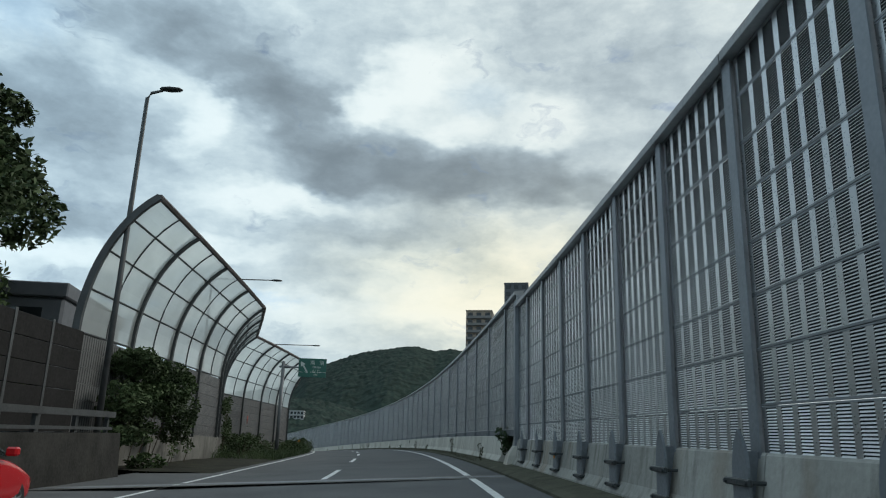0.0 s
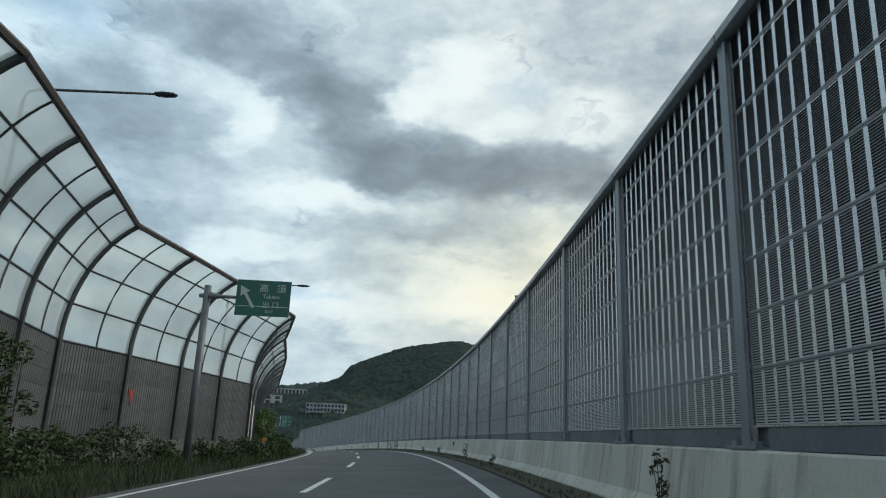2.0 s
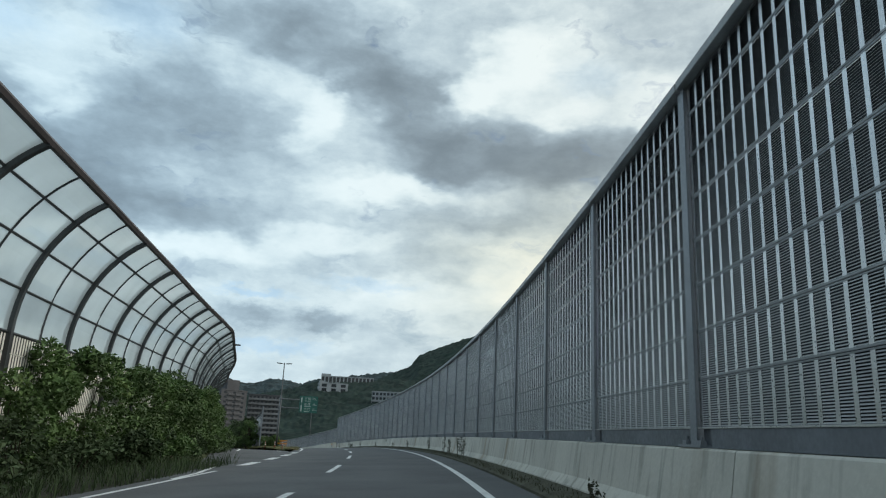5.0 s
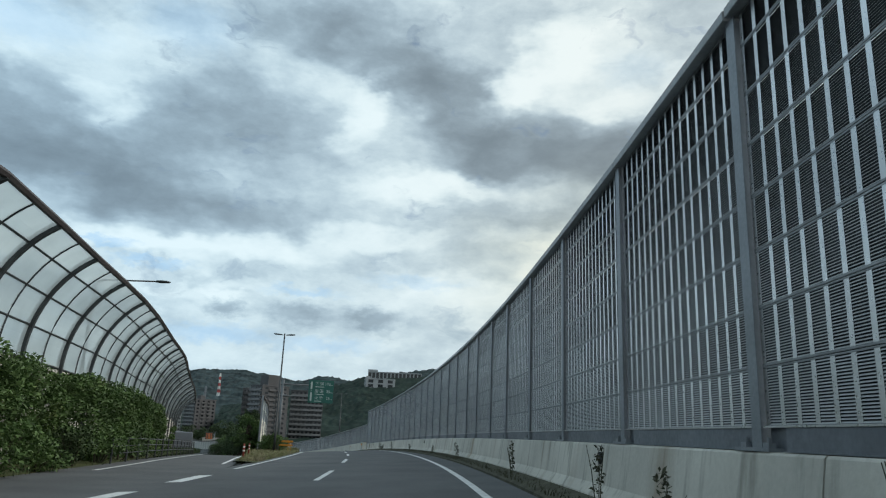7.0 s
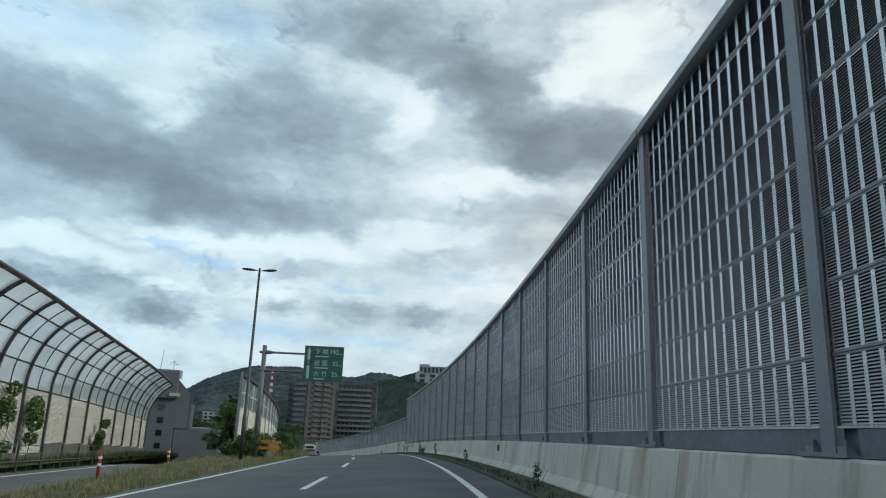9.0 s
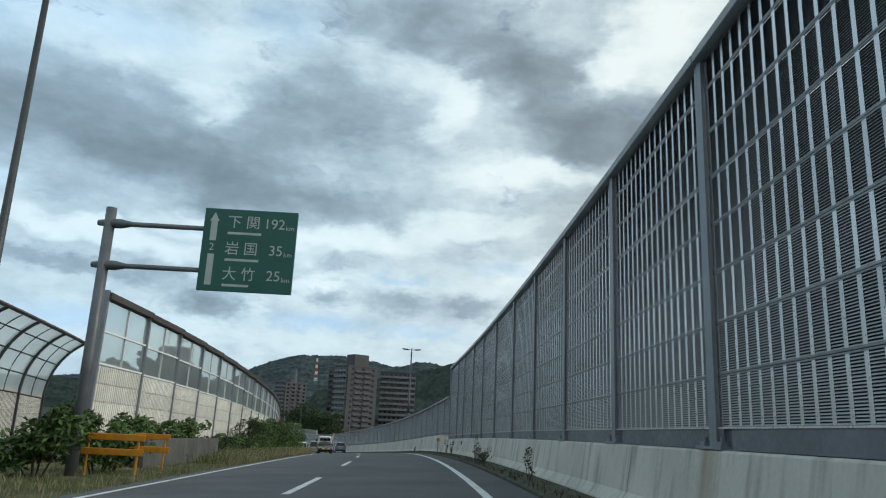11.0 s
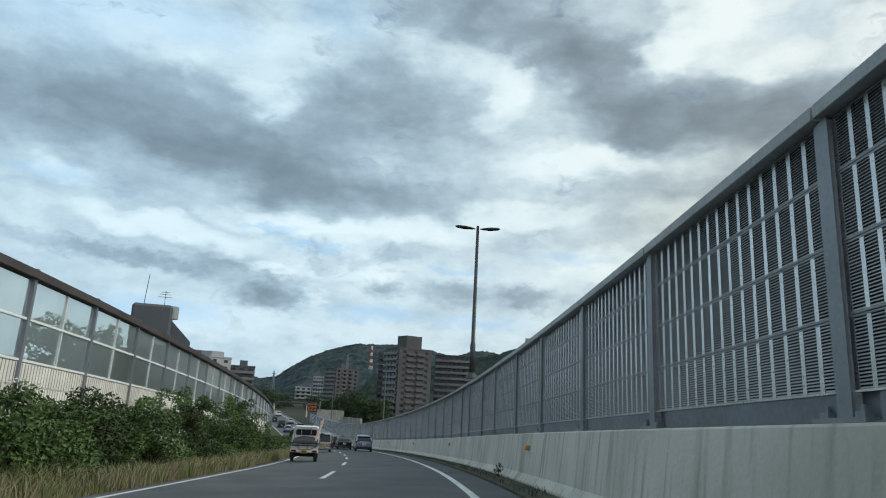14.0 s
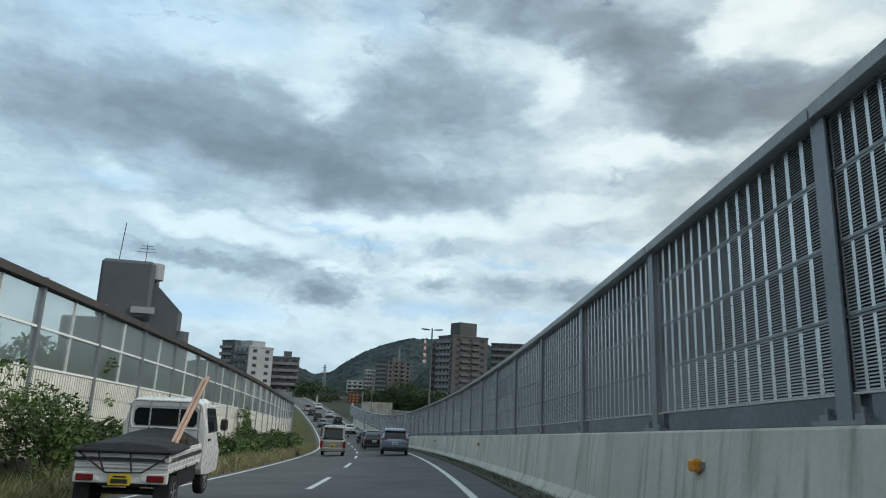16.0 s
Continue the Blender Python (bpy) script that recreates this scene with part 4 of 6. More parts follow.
hill("hill_town", EYE_F, ((52, 1.4), (44, 1.4), (40, 1.3), (37.6, 0.9), (36.4, 0.35), (35, 0.3), (33, 0.6), (30.5, 0.7), (28.3, 0.8), (24, 2.3), (20, 3.0), (17.6, 3.3), (14, 3.2), (8, 3.0)), 900, 380, HILL_G,
     "dark wooded slope with houses under the mountain", 0.010)


# ---------------------------------------------------------------- buildings
def spot(eye, az, dist, z):
    return Vector((eye.x - math.sin(radians(az)) * dist, eye.y + math.cos(radians(az)) * dist, z))


def block(name, at, turn, wide, deep, base, floors, fh, wall, label, bays=5, bands=None, penthouse=None, win=0.55, category="apartment building", side_bands=None):
    """A block with floors, balcony bands and windows. at: middle of the front's foot line; the front faces -y before turning."""
    b = thing(name, Matrix.Translation((at.x, at.y, base)) @ Matrix.Rotation(radians(turn), 4, "Z"), label, category)
    h = floors * fh
    sh = Shape()
    sh.cbox((-wide / 2, 0, 0), (wide / 2, deep, h), 0.12)
    part("wall", sh, wall, b)
    rf = Shape()
    rf.cbox((-wide / 2 - 0.15, -0.15, h), (wide / 2 + 0.15, deep + 0.15, h + 0.7), 0.06)
    part("roof", rf, wall, b)
    if penthouse:
        x0, x1, ph, d0, d1 = penthouse
        q = Shape()
        q.cbox((x0, d0, h + 0.6), (x1, d1, h + ph), 0.1)
        part("penthouse", q, wall, b)
    bw = wide / bays
    wsh = Shape()
    wsh.box((-bw * win / 2, -0.06, 0.9), (bw * win / 2, 0.05, fh - 0.5))
    wm = wsh.mesh("window", WINDOW)
    ssh = Shape()
    sn = max(1, int(deep / 5))
    ssh.box((-0.05, -1.0, 1.0), (0.06, 1.0, fh - 0.6))
    sm = ssh.mesh("side_window", WINDOW)
    bsh = Shape()
    if bands:
        bsh.cbox((-wide / 2 + 0.2, -1.3, 0.0), (wide / 2 - 0.2, -1.1, 1.15), 0.03)
        bsh.box((-wide / 2 + 0.2, -1.2, -0.12), (wide / 2 - 0.2, 0.0, 0.05))
        bm_ = bsh.mesh("balcony", bands)
    if side_bands:
        ssb = Shape()
        ssb.cbox((0.7, -2.2, 0.0), (0.85, 2.2, 1.1), 0.03)
        ssb.box((0.0, -2.2, -0.12), (0.8, 2.2, 0.05))
        sbm = ssb.mesh("balcony", side_bands)
    for k in range(floors):
        for j in range(bays):
            piece("window", wm, b, Matrix.Translation((-wide / 2 + bw * (j + 0.5), 0, k * fh)))
        if bands:
            piece("balcony", bm_, b, Matrix.Translation((0, 0, k * fh)))
        if side_bands:
            for j in (0.36, 0.66):
                piece("balcony", sbm, b, Matrix.Translation((wide / 2, deep * j, k * fh)))
        for j in range(sn):
            for sx in (-1, 1):
                piece("side_window", sm, b, Matrix.Translation((sx * wide / 2, deep * (j + 0.5) / sn, k * fh)))
    return b


END = Vector((-47.9, 209.5, -0.3))


def from_corner(az, dist, turn, wide):
    """The middle of a front whose right-hand corner stands at that azimuth and distance."""
    return spot(END, az, dist, 0) - Vector((math.cos(radians(turn)), math.sin(radians(turn)), 0)) * wide / 2


SAND = mat("sand_coloured_facade", (0.30, 0.25, 0.20), 0.8, vary=0.15, scale=0.15, fine=3, bump=0.0)
BROWN = mat("grey_brown_balcony", (0.095, 0.095, 0.098), 0.75, vary=0.15, scale=0.2, fine=3, bump=0.0)
a = from_corner(26.25, 318, -32, 12)
block("apartment_tower", a, -32, 12, 19, -14, 14, 2.8, BRICK_T, "tall brown tiled apartment tower with pale balcony bands", 4, BAND, (-2.5, 5.5, 6.6, 4, 13), side_bands=BROWN)
a = spot(END, 27.2, 352, 0)
block("apartment_tower", a, 26, 9, 18, -14, 13, 2.95, BRICK_T, "brown tiled apartment block joined to the tower", 4, BRICK_T, None)
a = spot(END, 21.5, 345, 0)
block("apartment_slab", a, 22, 20, 14, -14, 13, 2.95, BRICK_T, "long brown apartment slab with open balconies", 8, BAND)
a = from_corner(31.25, 520, -19, 13)
block("terraced_flats", a, -19, 13, 22, -8, 10, 2.95, BRICK_T, "grey-brown terraced flats with pale balconies on the slope", 4, BAND, (2, 6, 3.5, 5, 10), side_bands=BROWN)
a = spot(END, 32.6, 560, 0)
block("small_flats", a, 33, 8, 12, -8, 8, 2.95, PALE, "pale blue-grey block of flats on the slope", 4, PALE)
a = spot(END, 33.7, 600, 0)
block("small_flats", a, 36, 13, 12, -8, 5, 3.1, PALE, "low grey block of flats on the slope", 3, PALE)
a = from_corner(41.9, 295, -8, 8)
block("white_flats", a, -8, 8, 12.6, -8, 8, 2.85, PALE, "white and grey flats with a stepped roof behind the wall", 3, GREYB, (-3.8, 3, 2.8, 2, 9), side_bands=None)
a = from_corner(43.0, 312, -8, 8)
block("grey_flats", a, -8, 8, 14, -8, 9, 2.85, GREYB, "grey flats rising behind the white flats", 3, BAND)
a = spot(END, 39.1, 330, 0)
block("grey_flats", a, 40, 12, 16, -8, 7, 2.95, GREYB, "grey balcony flats behind the wall", 3, BAND, (-1, 2.5, 3.2, 3, 7))
a = spot(END, 36.4, 620, 0)
block("low_flats", a, 36, 14, 12, -10, 3, 3.2, PALE, "low pale flats where the road climbs", 5, PALE)
a = spot(EYE_M, 14.3, 862, 0)
block("white_hall", a, 14, 62, 26, 53, 2, 7.4, PALE, "long low white building along the hilltop", 14, None, (-31, -20, 3.2, 2, 12), 0.7)
a = spot(EYE_M, 10.75, 640, 0)
block("office_block", a, 3, 36, 16, 20, 5, 4.0, PALE, "white office building with rows of windows below the hill", 11, PALE, None, 0.7)
a = spot(EYE_M, 15.35, 740, 0)
block("office_block", a, 22, 29, 18, 34, 4, 4.4, PALE, "pale grey building with a long flat roof on the slope", 3, None, (-14, -10, 2.6, 2, 12), 0.5)
a = spot(EYE_N, -4.9, 330, 0)
block("hilltop_flats", a, -10, 12, 14, -9.5, 23, 3.3, SAND, "sand-coloured terraced flats rising over the noise barrier", 3, BAND)
a = spot(EYE_N, -7.9, 330, 0)
block("hilltop_flats", a, -10, 11, 14, -9.5, 27, 3.3, GREYB, "stair tower block rising over the noise barrier", 3, None)

block("dark_house", rd(34.0, -20.5), 6, 9, 9, -0.5, 3, 2.75, GREYB, "dark grey flat-roofed house behind the fence", 3, None, None, 0.4, "house")


def tower_block():
    """The slate-grey block with the water-tank tower beside the wall."""
    b = thing("grey_tower_block", Matrix.Translation((-113.0, 262.9, -11.2)) @ Matrix.Rotation(radians(42), 4, "Z"), "slate-grey block with a round-cornered roof tower and aerials", "apartment building")
    body = Shape()
    body.cbox((-7, 2, 0), (2, 18, 17.6), 0.2)
    body.cbox((2, 2.2, 0), (12, 18, 11.5), 0.2)
    part("wall", body, GREYB, b)
    t = Shape()
    t.cbox((-3.6, 1.0, 17.5), (1.9, 7.0, 24.0), 0.35)
    part("roof_tower", t, GREYB, b)
    d = Shape()
    d.tube([(1.6, 3.2, 22.2), (1.6, 3.2, 24.0)], 1.1, 12)
    part("tower_corner", d, PALE, b, "pale rounded tower corner")
    r = Shape()
    r.loft([[(1.8, 2.0, 11.3), (4.8, 2.0, 11.3), (4.8, 2.0, 19.0), (1.8, 2.0, 22.0)], [(1.8, 7.0, 11.3), (4.8, 7.0, 11.3), (4.8, 7.0, 19.0), (1.8, 7.0, 22.0)]])
    part("roof_ramp", r, GREYB, b)
    k = Shape()
    k.tube([(5.2, 3.0, 11.3), (5.2, 3.0, 16.6)], 0.9, 12)
    part("parapet_corner", k, GREYB, b)
    v = Shape()
    v.box((0.0, 0.7, 18.2), (2.4, 1.2, 18.9))
    part("vent_box", v, PALE, b)
    an = Shape()
    an.tube([(-2.2, 3, 24), (-1.9, 3, 28.5)], 0.05, 5)
    part("whip_aerial", an, STEEL_DK, b)
    ya = Shape()
    ya.tube([(0.6, 3, 24), (0.6, 3, 26.2)], 0.04, 5)
    for dz, w in ((25.3, 1.0), (25.7, 0.8), (26.0, 0.6)):
        ya.tube([(0.6 - w, 3, dz), (0.6 + w, 3, dz)], 0.03, 4)
    part("roof_aerial", ya, STEEL_DK, b)
    w = Shape()
    w.box((-0.6, -0.1, 0.0), (0.6, 0.05, 1.2))
    wm = w.mesh("window", WINDOW)
    for f in range(6):
        for x in (-4.5, -1.0):
            piece("window", wm, b, Matrix.Translation((x, 2, 1.4 + 2.75 * f)))


tower_block()


def radio_mast():
    m = thing("radio_mast", Matrix.Translation(spot(EYE_F, 28.3, 1150, 46)) @ Matrix.Scale(0.72, 4), "red and white lattice radio mast on the mountain", "mast")
    for k in range(7):
        lo, hi = k * 7.0, k * 7.0 + 7.0
        w0, w1 = 5.0 - k * 0.45, 5.0 - (k + 1) * 0.45
        sh = Shape()
        for sx in (-1, 1):
            for sy in (-1, 1):
                sh.tube([(sx * w0 / 2, sy * w0 / 2, lo), (sx * w1 / 2, sy * w1 / 2, hi)], 0.5, 4)
        for sy in (-1, 1):
            sh.tube([(-w0 / 2, sy * w0 / 2, lo), (w1 / 2, sy * w1 / 2, hi)], 0.3, 4)
            sh.tube([(w0 / 2, sy * w0 / 2, lo), (-w1 / 2, sy * w1 / 2, hi)], 0.3, 4)
        part("mast_section", sh, RED_PAINT if k % 2 else SIGN_W, m, "red painted section" if k % 2 else "white painted section")


radio_mast()


def lattice(name, at, h, label):
    m = thing(name, Matrix.Translation(at), label, "mast")
    sh = Shape()
    w = h * 0.14
    for sx in (-1, 1):
        for sy in (-1, 1):
            sh.tube([(sx * w / 2, sy * w / 2, 0), (sx * 0.2, sy * 0.2, h)], 0.25, 4)
    part("lattice_leg", sh, STEEL, m)
    ar = Shape()
    for z in (0.62, 0.75, 0.88):
        ar.tube([(-w * 0.8, 0, h * z), (w * 0.8, 0, h * z)], 0.2, 4)
    part("cross_arm", ar, STEEL, m)


lattice("power_pylon", spot(END, 36.1, 640, 0), 21, "grey lattice pylon where the road climbs")
lattice("roof_mast", spot(END, 30.4, 560, 20), 14.5, "thin lattice mast behind the flats")


# retaining walls and slip road on the far side of the dip
def far_slip():
    sh = Shape()
    for (a0, d0, z0), (a1, d1, z1), t in (((33.0, 225, -10), (30.7, 225, -10), 6.7), ((30.7, 225.6, -10), (29.2, 215, -10), 4.6)):
        p, q = spot(END, a0, d0, z0), spot(END, a1, d1, z1)
        u = Vector((0, 0, t))
        th = (q - p).normalized().cross(Vector((0, 0, 1))) * 0.4
        sh.loft([[p + th, q + th, q - th, p - th], [p + th + u, q + th + u, q - th + u, p - th + u]])
    solid("retaining_wall", sh, CONC_MID, "grey concrete retaining walls beside the climbing road", "retaining wall")


far_slip()


def footbridge():
    """A dark beam bridge over the climbing road."""
    b = thing("footbridge", Matrix.Translation(spot(END, 35.2, 250, -9.5)) @ Matrix.Rotation(radians(35), 4, "Z"), "dark footbridge over the climbing road", "footbridge")
    d = Shape()
    d.cbox((-6, -0.8, 7.3), (6.5, 0.8, 7.9), 0.05)
    part("deck", d, STEEL_DK, b)
    for x in (-5.7, 6.2):
        p = Shape()
        p.cbox((x - 0.3, -0.4, -1), (x + 0.3, 0.4, 7.3), 0.05)
        part("pier", p, CONCRETE, b)
    for y in (-0.75, 0.75):
        r = Shape()
        r.tube([(-6, y, 8.9), (6.5, y, 8.9)], 0.05, 6)
        for k in range(13):
            r.tube([(-6 + k * 1.04, y, 7.9), (-6 + k * 1.04, y, 8.9)], 0.03, 4)
        part("railing", r, STEEL_DK, b)


footbridge()


def round_sign():
    r = thing("round_sign", Matrix.Translation(spot(END, 32.75, 120, -8.2)) @ Matrix.Rotation(radians(33), 4, "Z"), "pale round road sign on a slim pole", "road sign")
    p = Shape()
    p.tube([(0, 0.05, -1), (0, 0.05, 5.6)], 0.07, 8)
    part("pole", p, STEEL, r)
    d = Shape()
    d.tube([(0, 0.0, 5.2), (0, 0.03, 5.2)], 0.5, 16)
    part("disc", d, PALE, r)


round_sign()

# ---------------------------------------------------------------- lamps and signs
def arm_lamp(s, off, tip, h, label, up=0.0):
    """A tall pole with one arm towards the road. off: pole; tip: lamp."""
    lamp = thing("street_lamp", rm(s, off, up), label, "street lamp", group="street lamps")
    p = Shape()
    r = tip - off
    p.tube([(0, 0, 0), (0, 0, h * 0.5), (0, 0, h - 0.25), (0.12, 0, h - 0.05), (0.45, 0, h + 0.05), (r - 0.5, 0, h + 0.12)], [0.105, 0.085, 0.062, 0.055, 0.045, 0.035], 10)
    part("pole", p, STEEL_DK, lamp, smooth=True)
    hd = Shape()
    hd.loft([[(r - 0.62 + 0.75 * t, math.cos(a) * w, h + 0.12 + math.sin(a) * w * 0.42) for a in [math.tau * k / 10 for k in range(10)]]
             for t, w in ((0, 0.05), (0.12, 0.13), (0.45, 0.17), (0.85, 0.14), (1.0, 0.05))])
    part("lamp_head", hd, STEEL_DK, lamp, "dark cobra-style lamp head", smooth=True)
    return lamp


def twin_lamp(s, off, h, label, up=0.0, bracket=False):
    lamp = thing("street_lamp", rm(s, off, up), label, "street lamp", group="street lamps")
    p = Shape()
    p.tube([(0, 0, 0), (0, 0, h * 0.22), (0, 0, h * 0.22 + 0.05), (0, 0, h + 0.15)], [0.115, 0.11, 0.085, 0.06], 10)
    part("pole", p, STEEL_DK, lamp, smooth=True)
    if bracket:
        b = Shape()
        b.tube([(0, 0, -0.02), (0, 0, 0.10), (0, 0, 0.22)], [0.24, 0.2, 0.12], 12)
        b.cbox((-0.2, -0.25, -0.03), (0.2, 0.25, 0.02), 0.01)
        part("foot_bracket", b, STEEL_DK, lamp)
    for sx in (-1, 1):
        hd = Shape()
        hd.loft([[(sx * (0.1 + 0.85 * t), math.cos(a) * w, h + 0.02 + 0.06 * t + math.sin(a) * w * 0.42) for a in [math.tau * k / 10 for k in range(10)]]
                 for t, w in ((0, 0.04), (0.15, 0.10), (0.5, 0.17), (0.88, 0.14), (1.0, 0.05))])
        part("lamp_head", hd, STEEL_DK, lamp, smooth=True)
    return lamp


arm_lamp(22.6, -9.35, -8.35, 12.4, "dark single-arm street lamp in front of the shield")
arm_lamp(48.6, -12.6, -8.1, 11.3, "slim single-arm street lamp reaching over the shield")
arm_lamp(70.5, -10.4, -5.9, 9.8, "slim single-arm street lamp reaching over the shield")
arm_lamp(132.5, -15.0, -11.6, 8.2, "slim single-arm street lamp reaching over the shield")
twin_lamp(162.4, -8.0, 10.1, "slim twin-headed street lamp on the grassy island")
twin_lamp(218.8, 2.78, 6.15, "twin-headed street lamp standing on the low barrier", 3.42, True)
twin_lamp(279.0, 3.6, 9.9, "twin-headed street lamp behind the low barrier")
twin_lamp(341.0, 2.98, 9.9, "twin-headed street lamp behind the low barrier")


def text_part(body, size, x, z, parent, y=-0.035, align="LEFT"):
    cu = bpy.data.curves.new("lettering", "FONT")
    cu.body, cu.size, cu.extrude = body, size, 0.002
    cu.align_x, cu.align_y = align, "CENTER"
    cu.materials.append(LETTER)
    ob = new("lettering", cu)
    ob.parent = parent
    ob.matrix_basis = Matrix.Translation((x, y, z)) @ Matrix.Rotation(math.pi / 2, 4, "X")
    return ob


def sign_post(sign, x, top, arms, reach):
    p = Shape()
    p.tube([(x, 0.16, -6.9 + 0.0), (x, 0.16, top)], [0.14, 0.13], 14)
    part("pole", p, SIGN_POLE, sign, smooth=True)
    for z in arms:
        a = Shape()
        a.tube([(x - 0.28, 0.16, z), (x + 0.1, 0.16, z), (x + 0.3, 0.16, z), (x + 0.55, 0.16, z), (reach, 0.16, z)], [0.07, 0.12, 0.12, 0.065, 0.06], 10)
        part("arm", a, SIGN_POLE, sign, smooth=True)


def exit_sign():
    sign = thing("exit_sign", rm(55.1, -5.9, 6.2), "green exit sign with white arrow on a steel arm", "road sign")
    pl = Shape()
    pl.cbox((-1.02, -0.03, -0.69), (1.02, 0.02, 0.69), 0.01)
    part("sign_board", pl, SIGN_G, sign)
    seam = Shape()
    seam.box((-1.02, -0.033, -0.33), (1.02, -0.03, -0.318))
    part("board_seam", seam, SIGN_W, sign)
    for z in (-0.45, 0.45):
        br = Shape()
        br.box((-0.9, 0.02, z - 0.03), (0.9, 0.09, z + 0.03))
        part("back_rail", br, STEEL, sign)
    ar = Shape()
    m = Matrix.Translation((-0.62, -0.036, 0.06)) @ Matrix.Rotation(radians(-32), 4, "Y")
    ar.box((-0.055, 0, -0.52), (0.055, 0.004, 0.18), m)
    n = len(ar.v)
    ar.v += [tuple(m @ Vector(q)) for q in ((-0.20, 0, 0.12), (0.20, 0, 0.12), (0, 0, 0.48), (-0.20, 0.004, 0.12), (0.20, 0.004, 0.12), (0, 0.004, 0.48))]
    ar.f += [(n, n + 1, n + 2), (n + 5, n + 4, n + 3)]
    part("arrow", ar, LETTER, sign, "white slanting arrow")
    text_part("高", 0.36, -0.17, 0.36, sign)
    text_part("須", 0.36, 0.48, 0.36, sign)
    text_part("Takasu", 0.23, -0.03, 0.06, sign)
    text_part("出 口", 0.28, -0.02, -0.27, sign)
    text_part("EXIT", 0.15, 0.12, -0.52, sign)
    sign_post(sign, -2.15, 0.42, (0.02,), 0.9)


def distance_sign():
    sign = thing("distance_sign", rm(166.6, -4.36, 5.46), "green distance sign with three white lines on a steel pole", "road sign")
    pl = Shape()
    pl.cbox((-1.16, -0.03, -1.05), (1.16, 0.02, 1.05), 0.01)
    part("sign_board", pl, SIGN_G, sign)
    ar = Shape()
    for z0, z1 in ((-0.9, -0.12), (0.22, 0.72)):
        ar.box((-0.98, -0.036, z0), (-0.82, -0.032, z1))
    n = len(ar.v)
    ar.v += [(-1.02, -0.036, 0.72), (-0.78, -0.036, 0.72), (-0.9, -0.036, 0.95)]
    ar.f.append((n, n + 1, n + 2))
    part("arrow", ar, LETTER, sign, "white straight arrow")
    text_part("2", 0.26, -0.97, 0.05, sign)
    for z, a, b in ((0.70, "下 関", "192"), (0.02, "岩 国", "35"), (-0.62, "大 竹", "25")):
        text_part(a, 0.36, -0.58, z, sign)
        text_part(b, 0.36, 0.86, z, sign, align="RIGHT")
        text_part("km", 0.17, 0.88, z - 0.08, sign)
        bar = Shape()
        bar.box((-0.55, -0.035, z - 0.30), (0.1 if z < -0.3 else 0.28, -0.032, z - 0.24))
        part("small_lettering_bar", bar, LETTER, sign)
    sign_post(sign, -3.55, 0.95, (0.55, -0.52), 1.0)


exit_sign()
distance_sign()


def delineator(s, off, z, material, label, h=0.9, r=0.10, post=STEEL, name="delineator"):
    d = thing(name, rm(s, off, z), label, "delineator", group="delineators")
    p = Shape()
    p.tube([(0, 0, -0.25), (0, 0, h)], 0.03, 8)
    part("stake", p, post, d)
    q = Shape()
    q.tube([(0, -0.035, h - r), (0, 0.035, h - r)], r, 14)
    part("reflector", q, material, d, "round orange reflector")


def warning_triangle():
    d = thing("give_way_plate", wall_frame(55.2, -10.6, 2.35, 56.2), "small red triangle plate on the louvred wall", "plate")
    q = Shape()
    q.v = [(-0.32, 0.3, 0.28), (0.32, 0.3, 0.28), (0, 0.3, -0.28), (-0.32, 0.33, 0.28), (0.32, 0.33, 0.28), (0, 0.33, -0.28)]
    q.f = [(0, 2, 1), (3, 4, 5), (0, 1, 4, 3), (1, 2, 5, 4), (2, 0, 3, 5)]
    part("plate", q, RED_P, d)


delineator(66.5, -7.0, 0.0, ORANGE, "round orange delineator on a white stake in the weeds", 1.1, 0.12, SIGN_W)
delineator(192.7, 2.36, 0.1, ORANGE, "round orange delineator leaning on the parapet", 0.85, 0.10)
warning_triangle()


def wall_reflector(s, z, off):
    d = thing("wall_reflector", wall_frame(s, off, z, s + 1), "yellow twin reflector bolted to the concrete parapet", "reflector", group="parapet reflectors")
    q = Shape()
    q.cbox((-0.07, -0.09, -0.055), (0.07, 0.0, 0.055), 0.02)
    part("lens", q, ORANGE, d)
    b = Shape()
    b.box((-0.12, -0.03, -0.03), (0.12, 0.05, 0.03))
    part("bracket", b, STEEL, d)


for s_ in (-6.0, 14.5, 205.3, 223.6, 243.0, 263.0):
    wall_reflector(s_, 0.83 if s_ > 100 else 0.5, 2.575 if s_ > 100 else 2.72)


def red_post(s, off):
    d = thing("flexible_post", rm(s, off, RAMP_D(s) * 0.4), "faded red flexible lane post in the grass", "lane post", group="red lane posts")
    p = Shape()
    p.tube([(0, 0, -0.2), (0, 0, 0.72), (0, 0, 0.78)], [0.05, 0.045, 0.02], 10)
    part("stake", p, RED_P, d, smooth=True)
    for z in (0.42, 0.6):
        q = Shape()
        q.tube([(0, 0, z), (0, 0, z + 0.07)], 0.053, 10)
        part("reflective_band", q, SIGN_W, d)


for s_, o_ in ((134.0, -7.3), (143.0, -8.2), (153.3, -9.3)):
    red_post(s_, o_)


def barricade(s, off):
    d = thing("orange_barricade", rm(s, off, 0.05), "orange board barricade at the sign pole", "barricade")
    for x in (-0.6, 0.6):
        p = Shape()
        p.tube([(x, 0, -0.1), (x, 0, 1.0)], 0.03, 6)
        part("leg", p, ORANGE, d)
    for z in (0.5, 0.85):
        b = Shape()
        b.cbox((-0.75, -0.04, z), (0.75, -0.01, z + 0.16), 0.01)
        part("board", b, ORANGE, d)


barricade(167.5, -7.3)
barricade(170.5, -7.6)


